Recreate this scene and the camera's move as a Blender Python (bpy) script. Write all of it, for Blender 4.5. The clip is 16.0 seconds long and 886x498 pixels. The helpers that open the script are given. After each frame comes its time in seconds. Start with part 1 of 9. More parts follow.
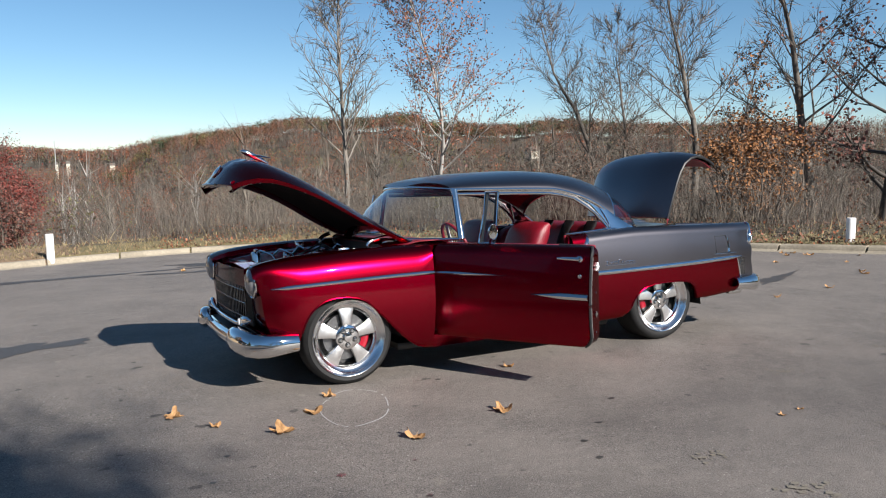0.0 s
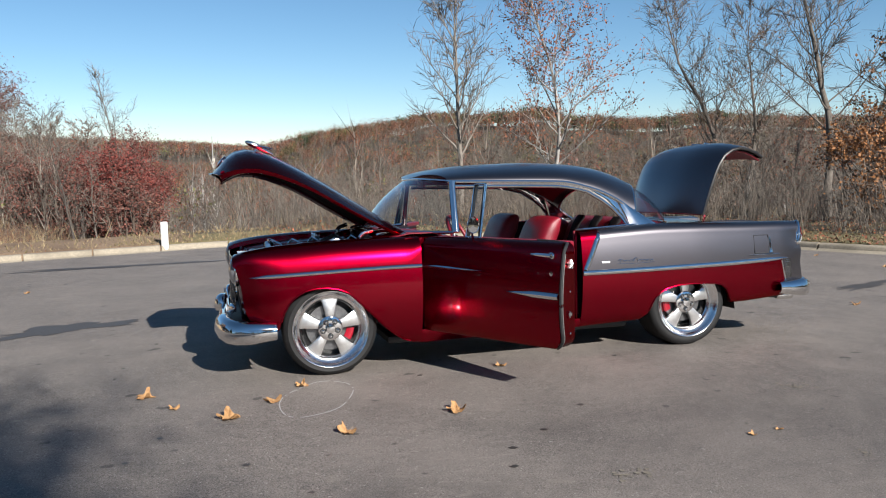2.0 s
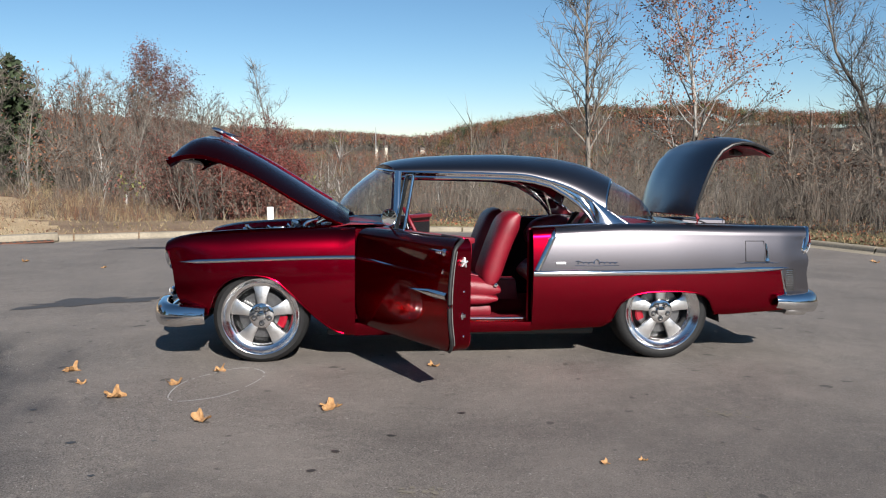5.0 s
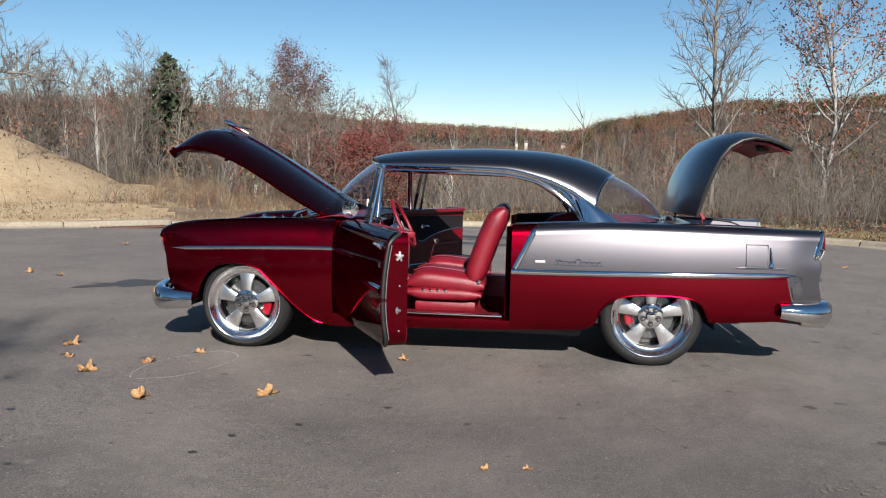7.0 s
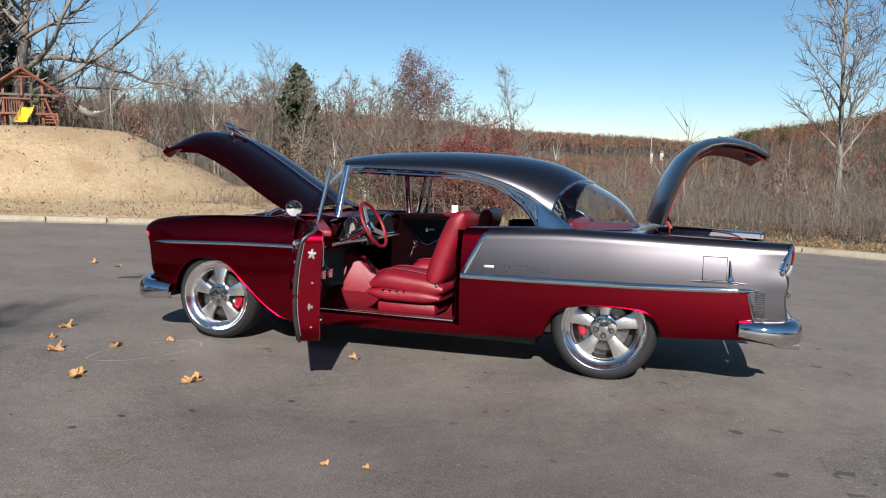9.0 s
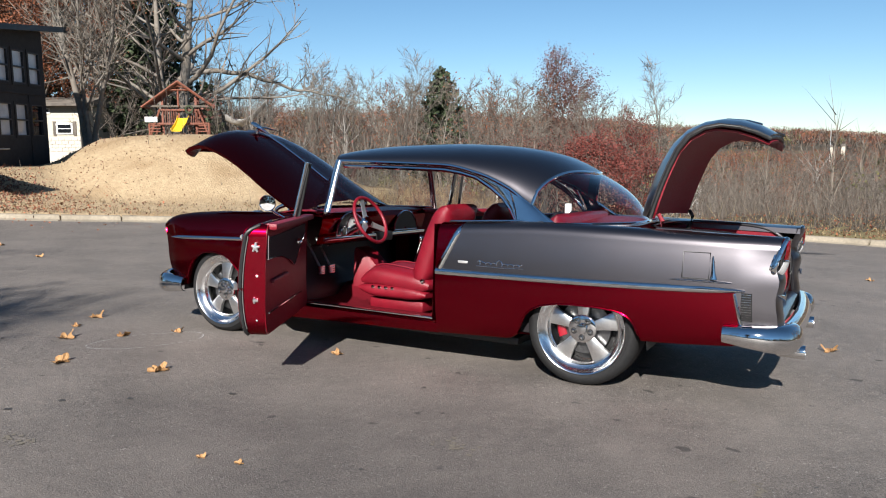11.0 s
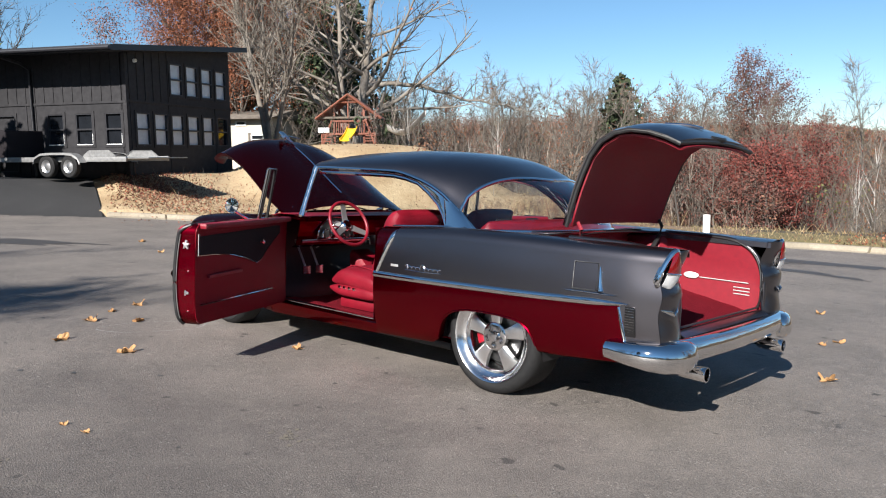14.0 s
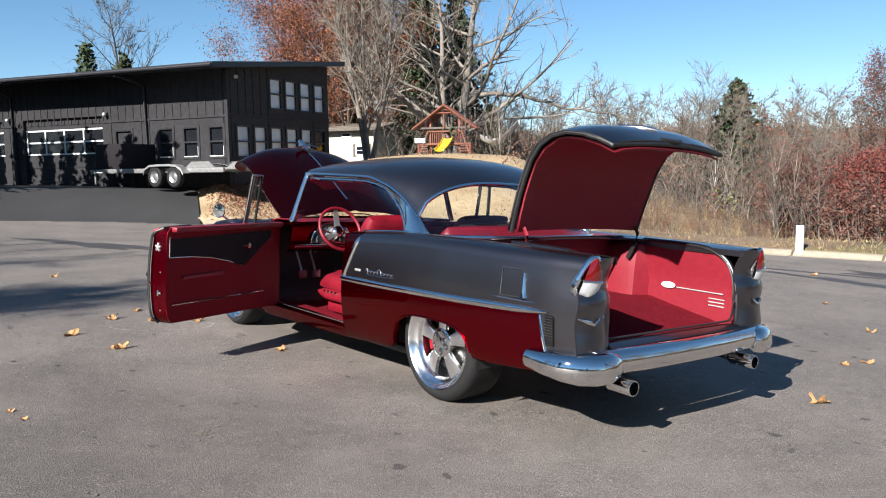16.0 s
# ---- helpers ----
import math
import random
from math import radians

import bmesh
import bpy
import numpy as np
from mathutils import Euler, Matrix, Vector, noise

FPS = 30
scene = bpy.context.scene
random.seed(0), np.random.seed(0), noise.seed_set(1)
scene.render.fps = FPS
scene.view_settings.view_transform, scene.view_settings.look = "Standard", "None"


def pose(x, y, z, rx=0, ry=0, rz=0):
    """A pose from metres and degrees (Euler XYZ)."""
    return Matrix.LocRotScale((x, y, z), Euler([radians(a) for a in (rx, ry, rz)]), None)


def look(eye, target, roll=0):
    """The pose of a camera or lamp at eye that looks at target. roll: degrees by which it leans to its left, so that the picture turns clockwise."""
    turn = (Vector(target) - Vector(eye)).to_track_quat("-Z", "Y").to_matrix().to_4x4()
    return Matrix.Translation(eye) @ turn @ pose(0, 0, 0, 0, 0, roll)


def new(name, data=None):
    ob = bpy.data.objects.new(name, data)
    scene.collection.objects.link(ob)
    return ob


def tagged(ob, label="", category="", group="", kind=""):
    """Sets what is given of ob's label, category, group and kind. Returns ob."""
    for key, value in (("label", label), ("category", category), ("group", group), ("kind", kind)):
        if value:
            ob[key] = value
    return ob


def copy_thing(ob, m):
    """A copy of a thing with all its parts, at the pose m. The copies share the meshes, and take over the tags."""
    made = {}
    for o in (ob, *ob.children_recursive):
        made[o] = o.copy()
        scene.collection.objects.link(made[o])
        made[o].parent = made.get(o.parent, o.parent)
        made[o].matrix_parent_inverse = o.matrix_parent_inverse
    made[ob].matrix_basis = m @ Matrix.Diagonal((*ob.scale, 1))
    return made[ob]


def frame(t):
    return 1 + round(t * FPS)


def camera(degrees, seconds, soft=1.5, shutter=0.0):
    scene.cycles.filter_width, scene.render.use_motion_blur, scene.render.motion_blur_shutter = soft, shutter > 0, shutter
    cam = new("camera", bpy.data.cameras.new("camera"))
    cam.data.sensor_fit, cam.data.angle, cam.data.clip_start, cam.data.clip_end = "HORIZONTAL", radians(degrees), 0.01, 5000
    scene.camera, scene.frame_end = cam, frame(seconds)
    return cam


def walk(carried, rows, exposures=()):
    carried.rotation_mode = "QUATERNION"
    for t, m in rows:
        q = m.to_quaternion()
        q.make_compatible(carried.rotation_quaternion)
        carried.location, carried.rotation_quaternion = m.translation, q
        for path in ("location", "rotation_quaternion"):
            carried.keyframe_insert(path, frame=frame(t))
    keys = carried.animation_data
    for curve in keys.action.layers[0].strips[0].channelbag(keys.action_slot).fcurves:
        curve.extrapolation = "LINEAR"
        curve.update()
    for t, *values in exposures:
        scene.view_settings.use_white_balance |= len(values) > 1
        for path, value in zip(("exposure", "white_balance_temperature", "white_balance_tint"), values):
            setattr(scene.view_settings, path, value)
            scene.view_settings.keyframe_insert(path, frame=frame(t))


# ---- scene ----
import collections

cam = camera(59.78, 16.0, soft=1.1)
# the paved lot leans about three degrees towards the valley; car and lot share this frame
LOT = Matrix.Rotation(radians(-3.15), 4, "X") @ Matrix.Rotation(radians(0.59), 4, "Y")
PATH = [
    (0, (-1.818, -5.940, 1.331), (-0.922, -4.158, 1.189), -1.58),
    (0.5, (-1.532, -5.952, 1.323), (-0.729, -4.126, 1.182), -1.37),
    (1, (-1.274, -6.014, 1.319), (-0.542, -4.157, 1.183), -1.91),
    (1.5, (-1.010, -6.151, 1.315), (-0.367, -4.262, 1.178), -1.08),
    (2, (-0.757, -6.207, 1.287), (-0.193, -4.294, 1.139), -1.01),
    (2.5, (-0.464, -6.234, 1.295), (0.021, -4.300, 1.142), -0.33),
    (3, (-0.206, -6.289, 1.290), (0.215, -4.340, 1.134), -0.55),
    (3.5, (0.079, -6.364, 1.288), (0.441, -4.403, 1.133), -0.17),
    (4, (0.341, -6.350, 1.275), (0.641, -4.379, 1.119), 0.11),
    (6.5, (1.698, -6.205, 1.278), (1.593, -4.216, 1.097), 1.30),
    (7, (2.010, -6.213, 1.281), (1.805, -4.232, 1.097), 1.49),
    (7.5, (2.293, -6.143, 1.259), (1.996, -4.173, 1.081), 1.41),
    (8, (2.615, -6.084, 1.277), (2.235, -4.128, 1.107), 1.40),
    (8.5, (2.943, -6.059, 1.281), (2.487, -4.119, 1.111), 2.10),
    (11, (4.342, -5.343, 1.267), (3.416, -3.580, 1.081), 1.61),
    (11.5, (4.607, -5.223, 1.277), (3.600, -3.505, 1.088), 1.67),
    (12, (4.889, -5.113, 1.288), (3.809, -3.441, 1.093), 2.67),
    (12.5, (5.117, -4.942, 1.280), (3.967, -3.316, 1.089), 2.58),
    (13, (5.360, -4.765, 1.298), (4.142, -3.191, 1.102), 2.36),
    (13.5, (5.644, -4.611, 1.308), (4.361, -3.089, 1.115), 2.32),
    (14, (5.833, -4.430, 1.304), (4.489, -2.959, 1.124), 2.02),
    (14.5, (5.983, -4.223, 1.313), (4.577, -2.811, 1.148), 2.74),
    (15, (6.196, -4.033, 1.317), (4.731, -2.683, 1.151), 2.46),
    (15.5, (6.402, -3.849, 1.319), (4.886, -2.555, 1.150), 2.10),
    (16, (6.535, -3.650, 1.306), (4.979, -2.404, 1.142), 1.92),
]
walk(cam, [(t, LOT @ look(eye, target, roll)) for t, eye, target, roll in PATH],
     exposures=((0.0, 1.02), (2.0, 0.99), (4.2, 0.92), (6.5, 0.84), (8.5, 0.86), (11.0, 0.98), (13.0, 1.12), (14.5, 1.24), (16.0, 1.34)))

# ---------------------------------------------------------------- light
SUN = (LOT.to_3x3() @ Vector((0.48, -1.64, 1.0))).normalized()
world = bpy.data.worlds.new("sky_world")
scene.world = world
world.use_nodes = True
wn = world.node_tree
sky = wn.nodes.new("ShaderNodeTexSky")
sky.sky_type = "NISHITA"
sky.sun_disc = False
sky.sun_elevation = math.asin(SUN.z)
sky.sun_rotation = math.atan2(SUN.x, SUN.y)
sky.altitude = 1600
sky.air_density, sky.dust_density, sky.ozone_density = 0.95, 0.0, 4.0
bg = wn.nodes["Background"]
bg.inputs["Strength"].default_value = 0.056
deep = wn.nodes.new("ShaderNodeHueSaturation")
deep.inputs["Saturation"].default_value = 1.06
deep.inputs["Hue"].default_value = 0.491
wn.links.new(sky.outputs[0], deep.inputs["Color"])
wn.links.new(deep.outputs[0], bg.inputs["Color"])
sun = new("sun", bpy.data.lights.new("sun", "SUN"))
sun.data.energy = 5.0
sun.data.angle = radians(0.53)
sun.data.color = (1.0, 0.955, 0.90)
sun.matrix_world = look(SUN * 50, (0, 0, 0))

# ---------------------------------------------------------------- materials
def nodes_of(name):
    m = bpy.data.materials.new(name)
    m.use_nodes = True
    return m, m.node_tree, m.node_tree.nodes["Principled BSDF"]


def surf(name, c1, c2, scale=8.0, rough=(0.5, 0.7), metal=0.0, bump=0.0, bscale=60.0, coat=0.0, coat_rough=0.03,
         big=None, bigscale=0.6, bigfac=0.5, spec=0.5, island=0.0, sheen=0.0, dist=0.01):
    """Two-scale procedural surface: fine grain between c1 and c2, large stains towards big, bump and uneven gloss."""
    m, nt, b = nodes_of(name)
    n, l = nt.nodes, nt.links
    co = n.new("ShaderNodeTexCoord")
    fine = n.new("ShaderNodeTexNoise")
    fine.inputs["Scale"].default_value = scale
    fine.inputs["Detail"].default_value = 8
    fine.inputs["Roughness"].default_value = 0.65
    l.new(co.outputs["Object"], fine.inputs["Vector"])
    ramp = n.new("ShaderNodeMapRange")
    ramp.inputs["From Min"].default_value, ramp.inputs["From Max"].default_value = 0.3, 0.7
    l.new(fine.outputs["Fac"], ramp.inputs["Value"])
    mix = n.new("ShaderNodeMix")
    mix.data_type = "RGBA"
    mix.inputs["A"].default_value, mix.inputs["B"].default_value = (*c1, 1), (*c2, 1)
    l.new(ramp.outputs["Result"], mix.inputs["Factor"])
    col = mix.outputs["Result"]
    if big:
        bn = n.new("ShaderNodeTexNoise")
        bn.inputs["Scale"].default_value = bigscale
        bn.inputs["Detail"].default_value = 4
        l.new(co.outputs["Object"], bn.inputs["Vector"])
        br = n.new("ShaderNodeMapRange")
        br.inputs["From Min"].default_value, br.inputs["From Max"].default_value = 0.45, 0.68
        br.inputs["To Max"].default_value = bigfac
        l.new(bn.outputs["Fac"], br.inputs["Value"])
        m2 = n.new("ShaderNodeMix")
        m2.data_type = "RGBA"
        l.new(br.outputs["Result"], m2.inputs["Factor"])
        l.new(col, m2.inputs["A"])
        m2.inputs["B"].default_value = (*big, 1)
        col = m2.outputs["Result"]
    if island:
        geo = n.new("ShaderNodeNewGeometry")
        hsv = n.new("ShaderNodeHueSaturation")
        vr = n.new("ShaderNodeMapRange")
        vr.inputs["To Min"].default_value, vr.inputs["To Max"].default_value = 1 - island, 1 + island
        l.new(geo.outputs["Random Per Island"], vr.inputs["Value"])
        l.new(vr.outputs["Result"], hsv.inputs["Value"])
        l.new(col, hsv.inputs["Color"])
        col = hsv.outputs["Color"]
    l.new(col, b.inputs["Base Color"])
    rr = n.new("ShaderNodeMapRange")
    rr.inputs["To Min"].default_value, rr.inputs["To Max"].default_value = rough
    l.new(fine.outputs["Fac"], rr.inputs["Value"])
    l.new(rr.outputs["Result"], b.inputs["Roughness"])
    b.inputs["Metallic"].default_value = metal
    b.inputs["Specular IOR Level"].default_value = spec
    b.inputs["Coat Weight"].default_value = coat
    b.inputs["Coat Roughness"].default_value = coat_rough
    b.inputs["Sheen Weight"].default_value = sheen
    if bump:
        bt = n.new("ShaderNodeTexNoise")
        bt.inputs["Scale"].default_value = bscale
        bt.inputs["Detail"].default_value = 6
        l.new(co.outputs["Object"], bt.inputs["Vector"])
        bp = n.new("ShaderNodeBump")
        bp.inputs["Strength"].default_value = bump
        bp.inputs["Distance"].default_value = dist
        l.new(bt.outputs["Fac"], bp.inputs["Height"])
        l.new(bp.outputs["Normal"], b.inputs["Normal"])
    return m


def glass(name, tint, gloss=1.0):
    m = bpy.data.materials.new(name)
    m.use_nodes = True
    nt = m.node_tree
    n, l = nt.nodes, nt.links
    n.remove(n["Principled BSDF"])
    tr, gl, fr, mx = (n.new("ShaderNodeBsdfTransparent"), n.new("ShaderNodeBsdfGlossy"), n.new("ShaderNodeLayerWeight"), n.new("ShaderNodeMixShader"))
    tr.inputs["Color"].default_value = (*tint, 1)
    gl.inputs["Roughness"].default_value = 0.01
    gl.inputs["Color"].default_value = (gloss, gloss, gloss, 1)
    fr.inputs["Blend"].default_value = 0.5
    up, amt = n.new("ShaderNodeMath"), n.new("ShaderNodeMath")
    up.operation, amt.operation = "POWER", "MULTIPLY_ADD"
    up.inputs[1].default_value = 4.0
    amt.inputs[1].default_value, amt.inputs[2].default_value = 0.85, 0.05
    l.new(fr.outputs["Facing"], up.inputs[0])
    l.new(up.outputs[0], amt.inputs[0])
    l.new(amt.outputs[0], mx.inputs[0])
    l.new(tr.outputs[0], mx.inputs[1])
    l.new(gl.outputs[0], mx.inputs[2])
    l.new(mx.outputs[0], n["Material Output"].inputs["Surface"])
    return m


RED = surf("candy_red_paint", (0.200, 0.0004, 0.0090), (0.240, 0.0006, 0.0120), 900, (0.25, 0.28), 1.0, coat=0.65, coat_rough=0.025)
RED.node_tree.nodes["Principled BSDF"].inputs["Coat IOR"].default_value = 1.26
RED.node_tree.nodes["Principled BSDF"].inputs["Specular Tint"].default_value = (0.12, 0.0, 0.03, 1)
GREY = surf("satin_grey_paint", (0.112, 0.104, 0.112), (0.146, 0.136, 0.147), 1200, (0.31, 0.35), 1.0, coat=0.45, coat_rough=0.07)
CHROME = surf("chrome", (0.68, 0.67, 0.67), (0.76, 0.75, 0.74), 5, (0.03, 0.07), 1.0)
ALLOY = surf("polished_alloy", (0.72, 0.71, 0.70), (0.82, 0.81, 0.80), 30, (0.10, 0.17), 1.0)
SPOKE = surf("polished_spoke", (0.74, 0.74, 0.74), (0.84, 0.84, 0.83), 60, (0.24, 0.36), 1.0)
RIMLIP = surf("polished_rim_lip", (0.76, 0.755, 0.75), (0.86, 0.855, 0.85), 30, (0.13, 0.24), 1.0)
DARKCHROME = surf("dark_chrome", (0.10, 0.10, 0.105), (0.16, 0.16, 0.165), 20, (0.12, 0.2), 1.0)
# seat red made deeper and glossy: the door panel's shade is in the colour
SHADE_DOOR_RED = surf("shade_darkened_door_red", (0.13, 0.002, 0.008), (0.17, 0.003, 0.011), 20, (0.30, 0.42), 0, bump=0.15, bscale=260, spec=0.2)
BAYRED = surf("gloss_red_enamel", (0.22, 0.003, 0.012), (0.28, 0.004, 0.016), 30, (0.2, 0.3), 0, coat=1.0)
WHEELSPOKE = surf("satin_spoke", (0.52, 0.52, 0.53), (0.62, 0.62, 0.63), 60, (0.30, 0.42), 0.85)
RUBBER = surf("tyre_rubber", (0.010, 0.010, 0.011), (0.018, 0.018, 0.018), 40, (0.55, 0.8), 0, bump=0.25, bscale=120, spec=0.25)
BLACK = surf("black_trim", (0.008, 0.008, 0.009), (0.018, 0.018, 0.018), 30, (0.35, 0.6))
SEAL = surf("grey_seal", (0.10, 0.098, 0.097), (0.15, 0.145, 0.142), 30, (0.35, 0.55))
REDLEATHER = surf("red_leather", (0.155, 0.0045, 0.0125), (0.205, 0.006, 0.017), 14, (0.34, 0.48), 0, bump=0.25, bscale=220, big=(0.095, 0.003, 0.008), bigscale=6)
BLACKCLOTH = surf("black_upholstery", (0.011, 0.009, 0.011), (0.020, 0.017, 0.019), 60, (0.6, 0.85), 0, bump=0.3, bscale=400, spec=0.15)
LINING = surf("black_felt_lining", (0.006, 0.005, 0.006), (0.012, 0.010, 0.011), 40, (0.7, 0.9), 0, bump=0.4, bscale=200, spec=0.1)
SATIN = surf("satin_bright_metal", (0.74, 0.73, 0.72), (0.84, 0.83, 0.82), 30, (0.30, 0.42), 0.75)
REDCARPET = surf("red_carpet", (0.12, 0.005, 0.012), (0.175, 0.009, 0.018), 160, (0.85, 1.0), 0, bump=0.8, bscale=600, spec=0.08)
REDTRUNK = surf("red_trunk_lining", (0.165, 0.004, 0.013), (0.215, 0.0055, 0.016), 30, (0.5, 0.65), 0, bump=0.2, bscale=300)
REDPAINT2 = surf("red_enamel", (0.33, 0.006, 0.009), (0.40, 0.009, 0.012), 40, (0.2, 0.35), 0, coat=0.6)
LENS_RED = surf("red_lens", (0.11, 0.001, 0.003), (0.16, 0.002, 0.004), 60, (0.04, 0.09), 0, coat=1.0)
LENS_SMOKE = surf("smoked_lens", (0.16, 0.16, 0.17), (0.24, 0.24, 0.25), 80, (0.08, 0.2), 0.2, coat=1.0, bump=0.2, bscale=90)
LENS_CLEAR = surf("frosted_lens", (0.55, 0.56, 0.57), (0.7, 0.7, 0.7), 80, (0.08, 0.2), 0.3, coat=1.0, bump=0.2, bscale=90)
GLASS = glass("window_glass", (0.90, 0.93, 0.92))
MIRROR = surf("mirror_glass", (0.85, 0.87, 0.88), (0.88, 0.9, 0.9), 3, (0.0, 0.01), 1.0)
WHITEFACE = surf("gauge_face", (0.6, 0.6, 0.58), (0.66, 0.66, 0.64), 30, (0.4, 0.5))
DISCMETAL = surf("brake_disc_steel", (0.14, 0.14, 0.145), (0.22, 0.22, 0.22), 60, (0.3, 0.45), 1.0)
CASTMETAL = surf("cast_aluminium", (0.35, 0.35, 0.36), (0.5, 0.5, 0.5), 25, (0.25, 0.45), 0.9, bump=0.2, bscale=80)
def asphalt_mat():
    """Worn lot surface: aggregate grain, broad pale and dark drifts, small pale scuffs and oil spots."""
    m, nt, b = nodes_of("asphalt")
    n, l = nt.nodes, nt.links
    co = n.new("ShaderNodeTexCoord")

    def noise_at(scale, detail, lo, hi, rough=0.6):
        t = n.new("ShaderNodeTexNoise")
        t.inputs["Scale"].default_value, t.inputs["Detail"].default_value, t.inputs["Roughness"].default_value = scale, detail, rough
        l.new(co.outputs["Object"], t.inputs["Vector"])
        r = n.new("ShaderNodeMapRange")
        r.inputs["From Min"].default_value, r.inputs["From Max"].default_value = lo, hi
        l.new(t.outputs["Fac"], r.inputs["Value"])
        return r.outputs["Result"], t.outputs["Fac"]

    def mixed(a, colour, fac, amount):
        x = n.new("ShaderNodeMix")
        x.data_type = "RGBA"
        k = n.new("ShaderNodeMath")
        k.operation = "MULTIPLY"
        k.inputs[1].default_value = amount
        l.new(fac, k.inputs[0])
        l.new(k.outputs[0], x.inputs["Factor"])
        if isinstance(a, tuple):
            x.inputs["A"].default_value = (*a, 1)
        else:
            l.new(a, x.inputs["A"])
        x.inputs["B"].default_value = (*colour, 1)
        return x.outputs["Result"]

    grain, gh = noise_at(120, 4, 0.40, 0.60, 0.7)
    mid, _ = noise_at(45, 3, 0.40, 0.60, 0.7)
    patch, _ = noise_at(11, 5, 0.38, 0.66, 0.65)
    fleck, _ = noise_at(70, 2, 0.66, 0.72, 0.5)
    dots, _ = noise_at(9, 1, 0.74, 0.77, 0.3)
    drift, _ = noise_at(0.7, 9, 0.40, 0.66, 0.70)
    dark, _ = noise_at(1.1, 9, 0.48, 0.68, 0.72)
    scuff, _ = noise_at(4.5, 9, 0.62, 0.76, 0.78)
    spot, _ = noise_at(6.5, 2, 0.71, 0.745, 0.4)
    c = mixed((0.046, 0.040, 0.036), (0.250, 0.222, 0.200), grain, 1.0)
    c = mixed(c, (0.216, 0.191, 0.171), mid, 0.40)
    c = mixed(c, (0.060, 0.055, 0.051), patch, 0.36)
    c = mixed(c, (0.44, 0.42, 0.39), fleck, 0.75)
    c = mixed(c, (0.34, 0.31, 0.25), dots, 0.18)
    c = mixed(c, (0.222, 0.194, 0.172), drift, 0.6)
    c = mixed(c, (0.070, 0.063, 0.058), dark, 0.38)
    c = mixed(c, (0.33, 0.30, 0.25), scuff, 0.6)
    # broad darker area round one point, its edge ragged by the drift noise
    far_ = n.new("ShaderNodeVectorMath")
    far_.operation = "DISTANCE"
    far_.inputs[1].default_value = (3.0, -3.2, 0.0)
    l.new(co.outputs["Object"], far_.inputs[0])
    wob = n.new("ShaderNodeMath")
    wob.operation = "MULTIPLY_ADD"
    wob.inputs[1].default_value = 1.1
    l.new(drift, wob.inputs[0])
    l.new(far_.outputs["Value"], wob.inputs[2])
    broad_dark = n.new("ShaderNodeMapRange")
    broad_dark.inputs["From Min"].default_value, broad_dark.inputs["From Max"].default_value = 3.1, 0.9
    l.new(wob.outputs[0], broad_dark.inputs["Value"])
    c = mixed(c, (0.062, 0.055, 0.053), broad_dark.outputs["Result"], 0.42)
    c = mixed(c, (0.035, 0.033, 0.032), spot, 0.7)
    l.new(c, b.inputs["Base Color"])
    b.inputs["Roughness"].default_value = 0.72
    b.inputs["Specular IOR Level"].default_value = 0.35
    bp = n.new("ShaderNodeBump")
    bp.inputs["Strength"].default_value, bp.inputs["Distance"].default_value = 0.9, 0.008
    l.new(gh, bp.inputs["Height"])
    l.new(bp.outputs["Normal"], b.inputs["Normal"])
    return m


ASPHALT = asphalt_mat()
ASPHALT2 = surf("dark_asphalt", (0.018, 0.018, 0.019), (0.036, 0.035, 0.035), 70, (0.6, 0.85), 0, bump=0.5, bscale=200, dist=0.006)
CONCRETE = surf("kerb_concrete", (0.21, 0.18, 0.135), (0.33, 0.285, 0.215), 18, (0.75, 0.95), 0, bump=0.4, bscale=70, big=(0.13, 0.11, 0.08), bigscale=1.5)
GROUND = surf("wood_floor_soil", (0.035, 0.027, 0.019), (0.085, 0.065, 0.043), 3.0, (0.85, 1.0), 0, bump=0.9, bscale=9, big=(0.085, 0.075, 0.042), bigscale=0.25, bigfac=0.5, dist=0.08)
STRAW = surf("straw_slope", (0.30, 0.215, 0.125), (0.44, 0.335, 0.205), 7.0, (0.85, 1.0), 0, bump=0.8, bscale=18, big=(0.25, 0.165, 0.085), bigscale=0.8, bigfac=0.7, dist=0.06)
LITTER = surf("leaf_litter_soil", (0.13, 0.085, 0.052), (0.25, 0.175, 0.11), 11, (0.85, 1.0), 0, bump=0.8, bscale=26, big=(0.10, 0.062, 0.038), bigscale=0.9, bigfac=0.7, dist=0.05)
GRASS = surf("dry_grass", (0.075, 0.068, 0.028), (0.18, 0.14, 0.07), 9, (0.85, 1.0), 0, bump=0.8, bscale=30, island=0.35)
BARK = surf("grey_bark", (0.08, 0.068, 0.056), (0.176, 0.152, 0.128), 9, (0.8, 1.0), 0, bump=0.6, bscale=30, big=(0.06, 0.05, 0.042), bigscale=2.0)
PALEBARK = surf("pale_bark", (0.13, 0.115, 0.098), (0.25, 0.225, 0.195), 7, (0.75, 0.95), 0, bump=0.4, bscale=25, big=(0.16, 0.13, 0.10), bigscale=1.6, bigfac=0.8)
DARKBARK = surf("dark_bark", (0.036, 0.0304, 0.0264), (0.088, 0.076, 0.0656), 10, (0.85, 1.0), 0, bump=0.6, bscale=30)
TWIG = surf("bare_twigs", (0.070, 0.055, 0.044), (0.14, 0.114, 0.091), 2, (0.85, 1.0), 0, island=0.6)
PALETWIG = surf("pale_twigs", (0.105, 0.088, 0.072), (0.19, 0.163, 0.133), 2, (0.85, 1.0), 0, island=0.5)
RUSTLEAF = surf("rust_leaves", (0.16, 0.048, 0.022), (0.25, 0.085, 0.038), 3, (0.6, 0.85), 0, island=0.5)
